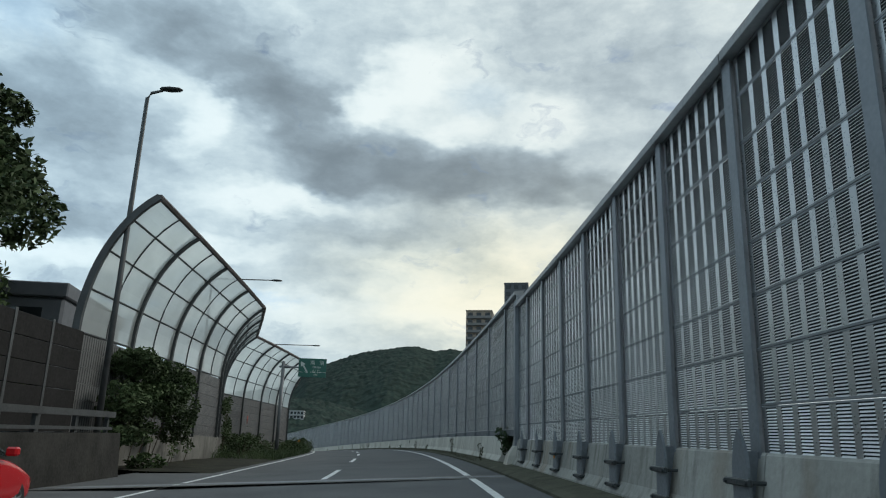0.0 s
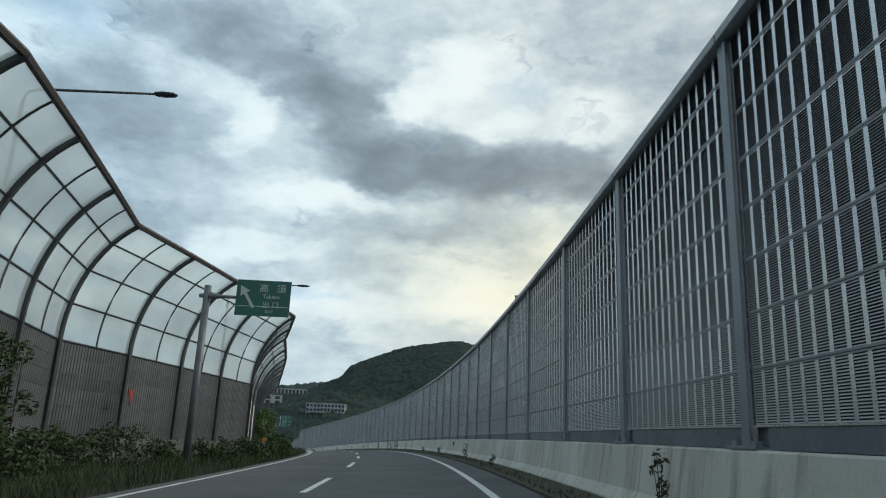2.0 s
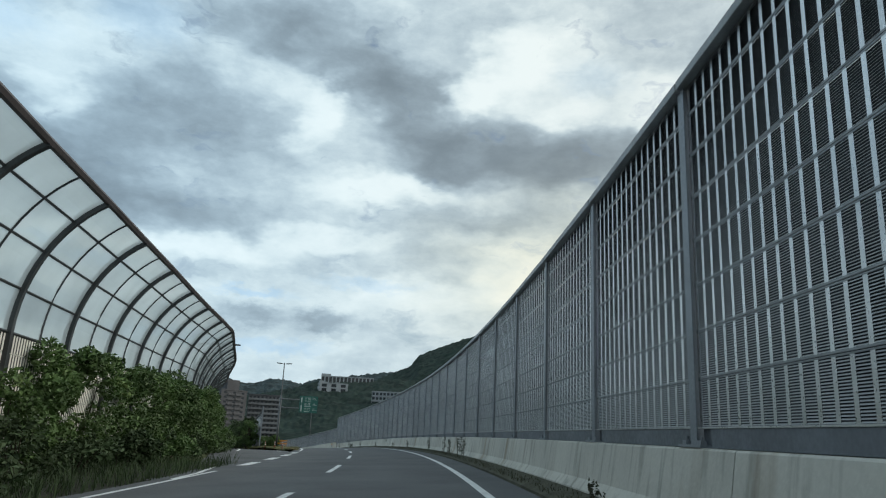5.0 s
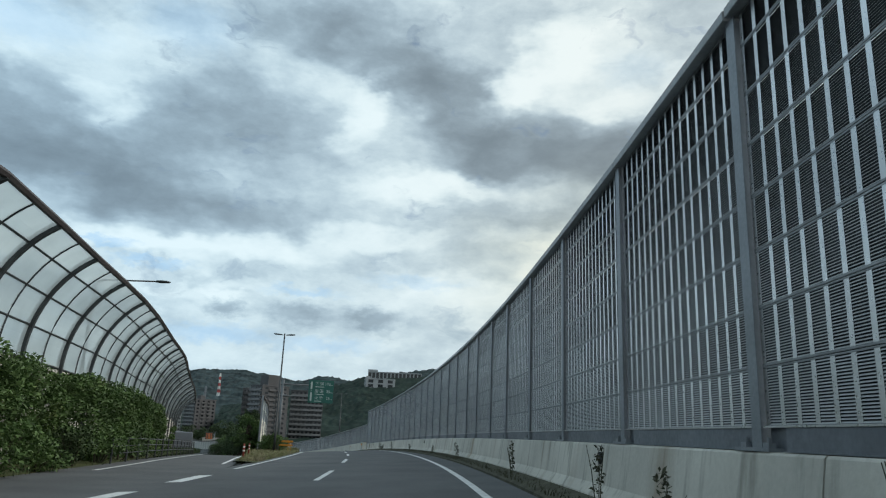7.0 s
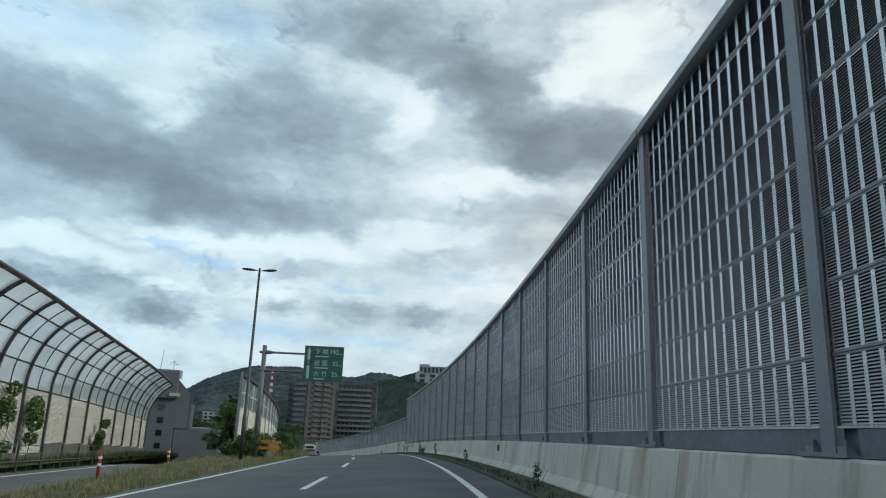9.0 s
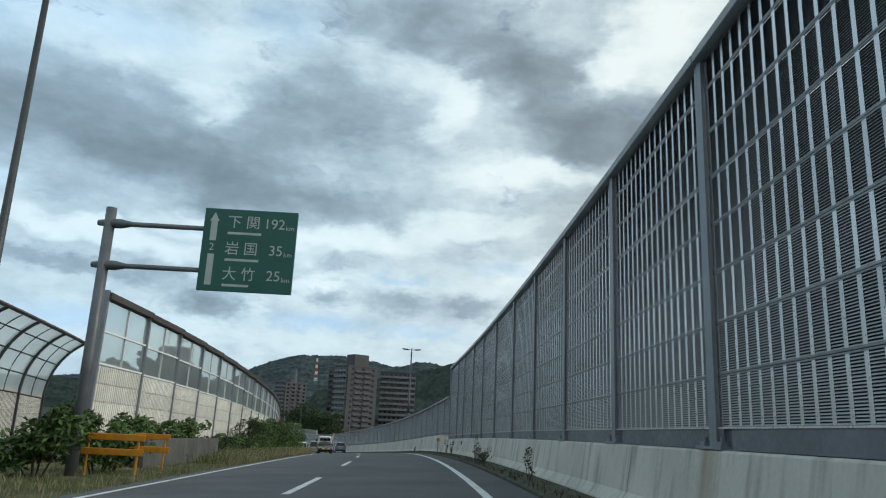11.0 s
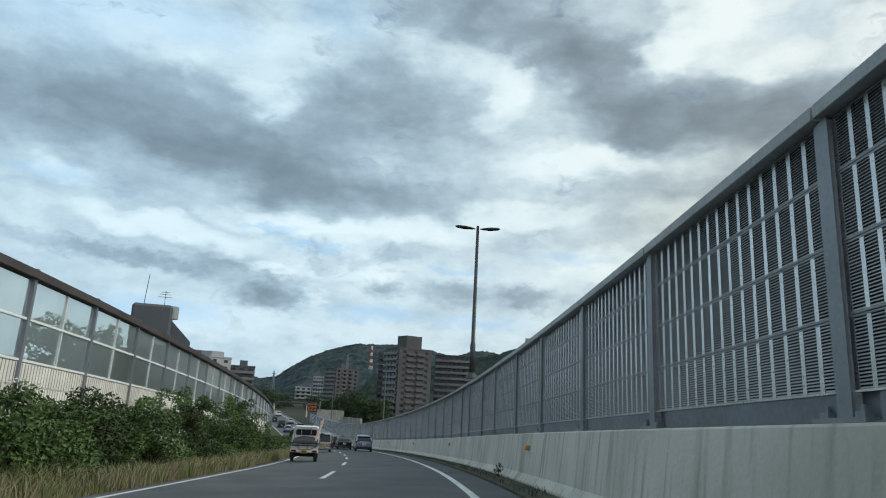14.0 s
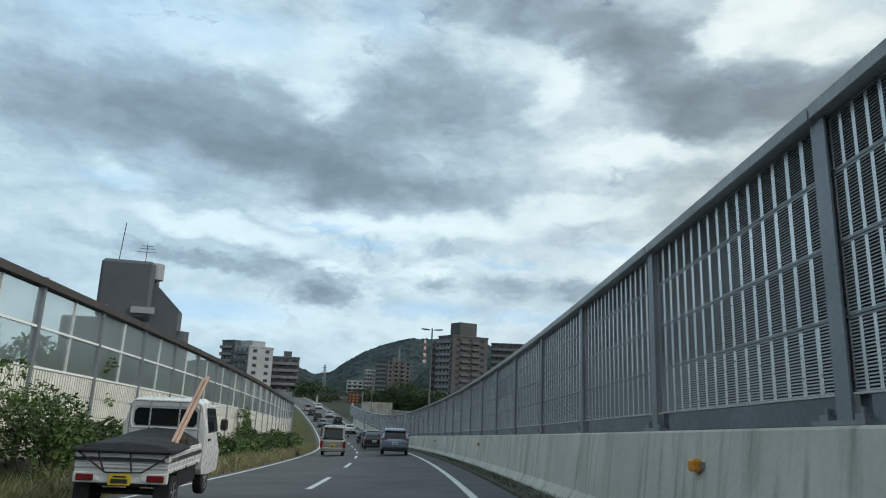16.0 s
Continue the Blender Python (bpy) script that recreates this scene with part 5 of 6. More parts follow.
# ---------------------------------------------------------------- first stretch, left: fence, rail
def dark_fence():
    f = thing("dark_fence", Matrix.Identity(4), "dark brown panel fence with thin joints", "fence", kind="structure")
    for k in range(10):
        s = 2.0 + 2.0 * k
        fr = wall_frame(s, -9.9, 0, s + 2.0)
        for r in range(6):
            sh = Shape()
            sh.cbox((0.05, -0.03, 0.62 + r * 0.58), (1.97, 0.03, 0.62 + r * 0.58 + 0.565), 0.012)
            ob = part("fence_panel", sh, FENCE_DK, f)
            ob.matrix_basis = fr
        sh = Shape()
        sh.box((-0.06, -0.08, -0.3), (0.06, 0.05, 4.15))
        ob = part("fence_post", sh, STEEL_DK, f)
        ob.matrix_basis = fr
    part("fence_foot", extrude_road(2, 22, [(-10.1, -0.6), (-10.1, 0.6), (-9.7, 0.6), (-9.7, -0.6)]), CONC_SHADE, f)


# Dark brown taken nearly to black, with the trees' shade in the colour.
FENCE_DK = mat("dark_brown_fence_sheet", (0.012, 0.0118, 0.0118), 0.85, vary=0.3, scale=1.0, fine=16, bump=0.05, streak=0.3, streak_col=(0.02, 0.019, 0.018), spec=0.2)
dark_fence()


def guard_rail():
    g = thing("guard_rail", Matrix.Identity(4), "dark weathered box-beam guard rail on a concrete kerb", "guard rail", kind="structure")
    part("beam", extrude_road(2, 21.6, [(-8.65, 1.62), (-8.65, 1.78), (-8.5, 1.78), (-8.5, 1.62)]), STEEL_DK, g)
    part("beam", extrude_road(2, 21.6, [(-8.65, 1.28), (-8.65, 1.36), (-8.55, 1.36), (-8.55, 1.28)]), STEEL_DK, g)
    for k in range(10):
        p = Shape()
        p.box((-0.05, -0.05, 0.0), (0.05, 0.05, 1.75), rm(2.5 + 2.1 * k, -8.66))
        part("rail_post", p, STEEL_DK, g)
    part("kerb", extrude_road(2, 22, [(-9.0, -0.6), (-9.0, 1.2), (-8.45, 1.2), (-8.3, -0.6)]), CONC_SHADE, g)


guard_rail()


def end_column():
    """The thick column that ends the first barrier, on a sloped footing."""
    c = thing("end_column", wall_frame(20.2, WALL_O, 0, 21.2), "blue-grey steel end column on a concrete footing", "column")
    q = Shape()
    q.cbox((-0.10, -0.12, 0.5), (0.16, 0.2, 4.6), 0.015)
    part("column", q, STEEL, c)
    g = Shape()
    g.loft([[(-0.28, -0.42, -0.1), (0.42, -0.42, -0.1), (0.42, 0.3, -0.1), (-0.28, 0.3, -0.1)], [(-0.24, -0.3, 0.35), (0.36, -0.3, 0.35), (0.36, 0.3, 0.35), (-0.24, 0.3, 0.35)], [(-0.14, -0.14, 0.6), (0.2, -0.14, 0.6), (0.2, 0.24, 0.6), (-0.14, 0.24, 0.6)]])
    part("footing", g, CONCRETE, c)


end_column()


def ramp_fence():
    """Low cable fence in the weeds behind the ramp's edge."""
    f = thing("ramp_fence", Matrix.Identity(4), "low dark cable fence in weeds beside the exit ramp", "fence", kind="structure")
    o = lambda s: RAMP_L(s) - 0.75
    post = Shape()
    post.tube([(0, 0, -0.4), (0, 0, 0.95)], 0.04, 7)
    pm = post.mesh("fence_post", STEEL_DK)
    n = 15
    for k in range(n):
        s = 125.0 + 2.4 * k
        piece("fence_post", pm, f, rm(s, o(s), RAMP_D(s)))
    for h in (0.35, 0.62, 0.88):
        c = Shape()
        c.tube([rd(125.0 + 2.4 * k, o(125.0 + 2.4 * k), RAMP_D(125.0 + 2.4 * k) + h) for k in range(n)], 0.018, 5)
        part("cable", c, STEEL_DK, f)


ramp_fence()

# ---------------------------------------------------------------- plants
RNG = np.random.default_rng(7)


def leaf_mesh(name, blobs, count, size, material, droop=0.3):
    """Many small folded leaves spread through ellipsoids (centre, radii), thick at their skins and with gaps."""
    vols = np.array([b[1][0] * b[1][1] * b[1][2] for b in blobs]) ** 0.67
    per = np.maximum(4, (count * vols / vols.sum()).astype(int))
    pts = []
    for (c, r), n in zip(blobs, per):
        d = RNG.normal(size=(n, 3))
        d /= np.linalg.norm(d, axis=1)[:, None]
        rad = RNG.uniform(0.45, 1.08, (n, 1)) ** 0.7
        pts.append(np.array(c) + d * rad * np.array(r))
    p = np.concatenate(pts)
    n = len(p)
    u = RNG.normal(size=(n, 3))
    u[:, 2] *= 0.6
    u /= np.linalg.norm(u, axis=1)[:, None]
    w = np.cross(u, RNG.normal(size=(n, 3)))
    w /= np.linalg.norm(w, axis=1)[:, None]
    sz = size * RNG.uniform(0.55, 1.35, (n, 1))
    tip = np.array([0, 0, -droop]) * sz
    v = np.stack([p - u * sz, p - w * sz * 0.45, p + u * sz + tip, p + w * sz * 0.45], 1).reshape(-1, 3)
    me = bpy.data.meshes.new(name)
    me.from_pydata(v.tolist(), [], [(4 * i, 4 * i + 1, 4 * i + 2, 4 * i + 3) for i in range(n)])
    me.materials.append(material)
    return me


def bush(s, off, h, r, material, label, count=1500, up=0.0, size=0.09, name="bush", group="roadside bushes"):
    b = thing(name, rm(s, off, up), label, "bush", group=group)
    st = Shape()
    blobs = []
    k = max(4, int(5 * r))
    for i in range(k):
        a = RNG.uniform(0, math.tau)
        q = RNG.uniform(0.1, 0.75) * r
        z = RNG.uniform(0.3, 0.8) * h
        c = (math.cos(a) * q, math.sin(a) * q, z)
        st.tube([(c[0] * 0.15, c[1] * 0.15, -0.15), (c[0] * 0.6, c[1] * 0.6, z * 0.6), c], [0.03, 0.02, 0.008], 5)
        e = RNG.uniform(0.35, 0.6) * r
        blobs.append((c, (e, e, min(e, h * 0.33))))
    for i in range(5):
        a = RNG.uniform(0, math.tau)
        q = RNG.uniform(0.2, 0.9) * r
        z = RNG.uniform(0.8, 1.05) * h
        c = (math.cos(a) * q, math.sin(a) * q, z)
        st.tube([(c[0] * 0.5, c[1] * 0.5, z * 0.5), c], [0.015, 0.005], 4)
        blobs.append((c, (0.16 * r + 0.05, 0.16 * r + 0.05, 0.22)))
    part("stem", st, BARK, b)
    part("foliage", leaf_mesh("foliage", blobs, count, size, material), material, b)
    return b


def lit_shrub(at, n):
    """A shrub whose sunlit tips are put in as small white leaves."""
    b = thing("sunlit_tip_shrub", at, "green shrub with sunlit leaf tips made as small white leaves", "bush", group="roadside bushes")
    blobs = [((RNG.uniform(-0.9, 0.9), RNG.uniform(-0.9, 0.9), RNG.uniform(0.6, 1.9)), (0.4, 0.4, 0.3)) for _ in range(9)]
    st = Shape()
    for c, _ in blobs:
        st.tube([(c[0] * 0.2, c[1] * 0.2, -0.15), (c[0] * 0.7, c[1] * 0.7, c[2] * 0.6), c], [0.025, 0.015, 0.006], 5)
    part("stem", st, BARK, b)
    part("foliage", leaf_mesh("foliage", blobs, 2600, 0.06, LEAF), LEAF, b)
    # white leaves here paint the sunlight on the shrub's tips
    part("flower", leaf_mesh("flower", [((c[0], c[1], c[2] + 0.12), (0.34, 0.34, 0.28)) for c, _ in blobs[::2]], n, 0.03, SIGN_W), SIGN_W, b, "small white leaves standing for sunlit tips")


def ivy(s0, s1, foot, z0, z1, thick, material, label, count=2600, turn_in=0.3):
    """Creeper lying on a wall."""
    mid = (s0 + s1) / 2
    base = rm(mid, foot(mid), 0)
    b = thing("wall_creeper", base, label, "creeper", group="wall creepers")
    inv = base.inverted()
    blobs, st = [], Shape()
    n = max(3, int((s1 - s0) * (z1(mid) - z0) / 0.8))
    for i in range(n):
        s = RNG.uniform(s0, s1)
        top = z1(s)
        z = z0 + (top - z0) * RNG.uniform(0, 1) ** 0.8
        p = inv @ (rd(s, foot(s) + turn_in + RNG.uniform(0, thick), 0) + Vector((0, 0, z)))
        e = RNG.uniform(0.25, 0.6)
        blobs.append((tuple(p), (thick * 0.5 + 0.12, e, e)))
        if i % 3 == 0:
            g = inv @ rd(s, foot(s) + turn_in, -0.2)
            st.tube([g, (g + p) / 2 + Vector((0, 0.1, 0)), p], [0.02, 0.015, 0.006], 4)
    part("vine", st, BARK, b)
    part("foliage", leaf_mesh("foliage", blobs, count, 0.085, material), material, b)
    return b


def blades(name, s0, s1, o0, o1, count, h0, h1, material, label, lift=0.0):
    """Grass as one sheet of blades."""
    v, f = [], []
    for i in range(count):
        s = RNG.uniform(s0, s1)
        a, b = (o0(s) if callable(o0) else o0), (o1(s) if callable(o1) else o1)
        o = a + (b - a) * RNG.uniform()
        clump = 0.5 + 0.5 * noise.noise(Vector((s * 0.5, o * 0.9, 0)))
        h = (h0 + (h1 - h0) * RNG.uniform()) * (0.5 + 0.8 * clump)
        p = rd(s, o, lift - 0.05)
        ang = RNG.uniform(0, math.tau)
        w = Vector((math.cos(ang), math.sin(ang), 0)) * (0.006 + 0.008 * RNG.uniform())
        lean = Vector((RNG.normal() * 0.4, RNG.normal() * 0.4, 0)) * h
        m_ = p + lean * 0.35 + Vector((0, 0, h * 0.6))
        t_ = p + lean + Vector((0, 0, h))
        n = len(v)
        v += [tuple(p - w), tuple(p + w), tuple(m_ + w * 0.7), tuple(m_ - w * 0.7), tuple(t_)]
        f += [(n, n + 1, n + 2, n + 3), (n + 3, n + 2, n + 4)]
    me = bpy.data.meshes.new(name)
    me.from_pydata(v, [], f)
    me.materials.append(material)
    tagged(new(name, me), label, "grass", kind="stuff")


# first stretch
ivy(24.0, 29.5, lerp(((20, -10.3), (30, -10.0))), 0.2, lambda s: 3.9 - 0.1 * abs(s - 26), 1.1, LEAF_DK, "dark creeper hanging over the louvred wall", 16000)
ivy(31.0, 34.0, lerp(((20, -10.3), (40, -9.7))), 0.2, lambda s: 2.7, 0.25, LEAF_DK, "thin dark creeper on the rusty louvred wall", 900)
ivy(44.0, 48.0, lerp(((40, -9.7), (52, -11.7))), 0.2, lambda s: 3.4, 0.3, LEAF_DK, "dark creeper on the louvred wall", 1500)
for i in range(16):
    s_ = 43 + i * 3.3
    bush(s_, SHIELD_FOOT(s_) + 1.5 + RNG.uniform(-0.3, 0.5), RNG.uniform(0.7, 1.25), RNG.uniform(0.9, 1.4), LEAF_DK, "dark unkempt weeds and shrubs beside the road", 1100, size=0.075)
blades("weeds_first", 38, 98, -6.1, lambda s: SHIELD_FOOT(s) + 0.4, 16000, 0.15, 0.6, LEAF_DK, "dark weeds along the verge")
# hedge on the long shield
for i in range(12):
    s0_ = 87.5 + i * 5.0
    ivy(s0_, s0_ + 5.3 if i < 11 else s0_ + 4.0, lambda s: SHIELD_FOOT(s), -0.1, lambda s: min(3.3 - 0.008 * (s - 90), 2.0 + 0.5 * (s - 87)) + 0.12 * math.sin(s * 1.3), 1.0 if s0_ > 90 else 0.6, LEAF, "thick green creeper covering the louvred wall", 7600)
for s_, w_, h_ in ((149.0, 1.3, 2.8), (152.9, 1.5, 2.8), (157.0, 1.0, 2.4), (171.0, 1.2, 2.2)):
    ivy(s_, s_ + w_, lambda s: SHIELD_FOOT(s), -0.4, lambda s: h_ + 0.3 * math.sin(s * 2), 0.35, LEAF, "patch of green creeper on the cream louvred wall", 1500)
for i in range(14):
    s_ = 93 + i * 3.2
    bush(s_, (RAMP_L(s_) + SHIELD_FOOT(s_)) / 2 + 0.2, RNG.uniform(0.7, 1.3), RNG.uniform(0.8, 1.2), LEAF if i % 3 else LEAF_DK, "leafy shrub at the foot of the creeper-covered wall", 1100, RAMP_D(s_), 0.075)
blades("weeds_ramp", 92, 196, lambda s: RAMP_L(s) - 0.8, lambda s: SHIELD_FOOT(s) + 0.5, 14000, 0.15, 0.6, LEAF_DK, "dark weeds beside the exit ramp", -0.3)
blades("island_grass", 130, 184, -5.95, lambda s: RAMP_R(s) + 0.5, 15000, 0.08, 0.35, STRAW, "thin green and straw-coloured grass on the island", -0.02)
# shrubs round the distance sign
for s_, o_, h_ in ((166.5, -8.6, 1.5), (169.0, -8.2, 1.4), (172.5, -8.7, 1.4), (176.0, -8.9, 1.45), (180.0, -8.9, 1.4)):
    bush(s_, o_, h_, 1.1, LEAF, "leafy shrub near the distance sign", 1800)
# hedge along the white wall
for s_ in (203.5, 213.0, 222.5):
    lit_shrub(rm(s_, -7.7), 420)
for i in range(26):
    s_ = 184 + i * 2.15 + RNG.uniform(-0.5, 0.5)
    big = 2.0 if 192 < s_ < 202 or 206 < s_ < 216 or 218 < s_ < 234 else 1.35
    big = 2.7 if 214 < s_ < 233 else 0.95 if s_ < 191 else big
    bush(s_, -8.3 + RNG.uniform(-0.4, 0.5), big * RNG.uniform(0.85, 1.1), RNG.uniform(1.0, 1.45), LEAF if i % 4 else LEAF_DK, "leafy green shrub along the noise wall", 3800, size=0.062)
for i in range(18):
    s_ = 241 + i * 3.1
    bush(s_, -8.2 + RNG.uniform(-0.5, 0.6), RNG.uniform(0.9, 1.5), RNG.uniform(1.0, 1.5), LEAF if i % 3 else LEAF_DK, "leafy green shrub along the noise wall", 1400, size=0.085)
ivy(246.0, 248.5, D_FOOT, 0.4, lambda s: 2.3, 0.2, LEAF, "green creeper patch on the cream noise wall", 900)
ivy(262.0, 266.0, D_FOOT, 0.4, lambda s: 2.6, 0.25, LEAF, "green creeper patch on the cream noise wall", 1300)
blades("dry_grass", 176, 300, -6.0, -7.5, 60000, 0.15, 0.7, STRAW, "dry straw-coloured grass along the verge")
blades("verge_weeds", 176, 300, -6.4, -9.2, 26000, 0.2, 0.7, LEAF, "green weeds at the foot of the hedge")


def wall_weed(s, h, name="parapet_weed"):
    """A dry stalk growing from the joint at the parapet's foot."""
    b = thing(name, rm(s, 2.3, 0.08), "thin dark weed stalk at the parapet's foot", "weed", group="parapet weeds")
    st = Shape()
    for k in range(3):
        x, y = RNG.uniform(-0.08, 0.08), RNG.uniform(-0.12, 0.12)
        hh = h * RNG.uniform(0.7, 1.1)
        st.tube([(x * 0.2, y * 0.2, -0.1), (x, y, hh * 0.6), (x * 1.8, y * 1.8, hh)], [0.008, 0.006, 0.003], 4)
    part("stalk", st, WEED, b)
    part("foliage", leaf_mesh("foliage", [((RNG.uniform(-.05, .05), RNG.uniform(-.08, .08), h * q), (0.07, 0.09, 0.10)) for q in (0.35, 0.55, 0.75, 0.95)], 90, 0.035, WEED), WEED, b)


for s_, h_ in ((24.5, 0.5), (35.0, 0.75), (50.0, 0.3), (58.0, 0.55), (70.0, 0.35), (79.0, 0.3), (98.0, 0.75), (99.5, 0.8), (103.0, 0.55), (105.5, 0.75), (113.0, 0.7), (126.0, 0.55), (136.0, 0.4), (150.0, 0.4),
               (163.5, 0.6), (172.0, 0.35), (174.5, 0.85), (184.0, 0.6), (187.0, 0.7), (208.0, 0.3)):
    wall_weed(s_, h_)
blades("parapet_moss", 24, 262, 2.1, 2.5, 9000, 0.04, 0.14, WEED, "low dry weeds along the parapet ledge", 0.12)
bush(22.0, 2.75, 0.95, 0.45, LEAF_DK, "dark weed bush in the gap of the parapet", 900, size=0.05)
bush(172.6, 2.35, 0.34, 0.26, WEED, "small dark weed bush on the parapet ledge", 700, 0.08, size=0.025)


def tree(at, h, r, label, count=9000, size=0.16, leaf=None):
    t = thing("tree", at, label, "tree")
    tr = Shape()
    tr.tube([(0, 0, 0), (0.1, 0.05, h * 0.25), (0.0, 0.2, h * 0.55), (0.1, 0.1, h * 0.9)], [0.26, 0.2, 0.13, 0.04], 9)
    part("trunk", tr, BARK, t, smooth=True)
    blobs, lm = [], Shape()
    for i in range(46):
        a = RNG.uniform(0, math.tau)
        z = h * RNG.uniform(0.2, 1.0)
        q = r * RNG.uniform(0.1, 1.0) ** 0.6 * (1.12 - 0.9 * abs(z / h - 0.55))
        c = (math.cos(a) * q, math.sin(a) * q, z)
        if i % 2:
            lm.tube([(0.05, 0.1, z * 0.75), (c[0] * 0.5, c[1] * 0.5, z * 0.9), c], [0.07, 0.045, 0.015], 5)
        e = RNG.uniform(0.4, 1.3) * r * 0.33
        blobs.append((c, (e, e, e * RNG.uniform(0.55, 0.9))))
    part("limb", lm, BARK, t)
    part("crown", leaf_mesh("crown", blobs, count, size, leaf or LEAF_DK), leaf or LEAF_DK, t)


tree(rm(30.0, -20.9, -0.4), 17.5, 6.0, "tall dark leafy tree behind the fence", 52000, 0.2)
tree(rm(22.0, -17.5, -0.4), 11.0, 4.2, "dark leafy tree behind the fence", 14000)
for k in range(24):
    s_, o_, h_ = 178.0 + 4.2 * k, -11.5 - (0.5 * (k % 3) if k > 3 else 0.0), 3.9 + 0.35 * ((k * 7) % 4) - (0.6 if k % 5 == 3 else 0.0)
    tree(rm(s_, o_, -0.4), h_, 1.2 if k < 4 else 1.7, "leafy tree seen dimly behind the clear panes", 6500, 0.095, LEAF_DK if k % 3 else LEAF)
for az_, d_, h_, r_ in ((30.4, 285, 12, 5.5), (29.6, 280, 13, 6), (28.9, 262, 11, 5), (28.2, 250, 9, 4.5), (27.6, 262, 10, 5), (31.6, 300, 10, 5), (32.8, 320, 10, 5), (36.6, 300, 11, 5), (37.4, 280, 12, 6), (35.6, 330, 10, 5)):
    tree(Matrix.Translation(spot(END, az_, d_, -9.5)), h_, r_, "dark tree on the slope below the flats", 3000, 0.42)

# ---------------------------------------------------------------- vehicles
def wheel(parent, x, y, r, w, side):
    """A tyre with a spoked rim, facing outwards on side."""
    t = Shape()
    t.loft([[(x + side * q, y + math.cos(a) * rr, r + math.sin(a) * rr) for a in [math.tau * k / 22 for k in range(22)]]
            for q, rr in ((-w / 2, r * 0.62), (-w / 2, r * 0.95), (-w / 2 + 0.02, r), (w / 2 - 0.02, r), (w / 2, r * 0.95), (w / 2, r * 0.64))])
    ty = part("tyre", t, RUBBER, parent, smooth=False)
    rim = Shape()
    rim.loft([[(x + side * q, y + math.cos(a) * rr, r + math.sin(a) * rr) for a in [math.tau * k / 18 for k in range(18)]]
              for q, rr in ((w / 2 - 0.05, r * 0.63), (w / 2 + 0.004, r * 0.62), (w / 2 - 0.01, r * 0.55), (w / 2 - 0.03, r * 0.54))], True, False)
    for k in range(5):
        a = math.tau * k / 5 + 0.3
        c, s_ = math.cos(a), math.sin(a)
        n = Vector((0, -s_, c)) * r * 0.085
        p0, p1 = Vector((x + side * (w / 2 - 0.01), y, r)), Vector((x + side * (w / 2 - 0.012), y + c * r * 0.57, r + s_ * r * 0.57))
        d = Vector((side * 0.012, 0, 0))
        rim.loft([[p0 - n - d, p0 + n - d, p0 + n + d, p0 - n + d], [p1 - n * 0.7 - d, p1 + n * 0.7 - d, p1 + n * 0.7 + d, p1 - n * 0.7 + d]])
    part("rim", rim, ALLOY, ty, "silver spoked rim")


def plate(parent, y, z, material, w=0.33, h=0.165):
    p = Shape()
    p.cbox((-w / 2, y - 0.012, z - h / 2), (w / 2, y, z + h / 2), 0.004)
    pl = part("number_plate", p, material, parent)
    b = Shape()
    b.box((-w * 0.3, y - 0.016, z + h * 0.18), (w * 0.3, y - 0.0125, z + h * 0.34))
    b.box((-w * 0.38, y - 0.016, z - h * 0.34), (w * 0.38, y - 0.0125, z + h * 0.06))
    part("plate_bars", b, GREEN_NET if material is PLATE_W else PLASTIC, pl)


def section(y, hw, zl, zh, rad=0.12, taper=0.0):
    """A rounded cross-section of a body at y."""
    top = hw - taper
    return [(-hw * 0.93, y, zl), (hw * 0.93, y, zl), (hw, y, zl + 0.10), (hw, y, zl + (zh - zl) * 0.62), (top, y, zh - rad * 0.6), (top - rad, y, zh),
            (-top + rad, y, zh), (-top, y, zh - rad * 0.6), (-hw, y, zl + (zh - zl) * 0.62), (-hw, y, zl + 0.10)]


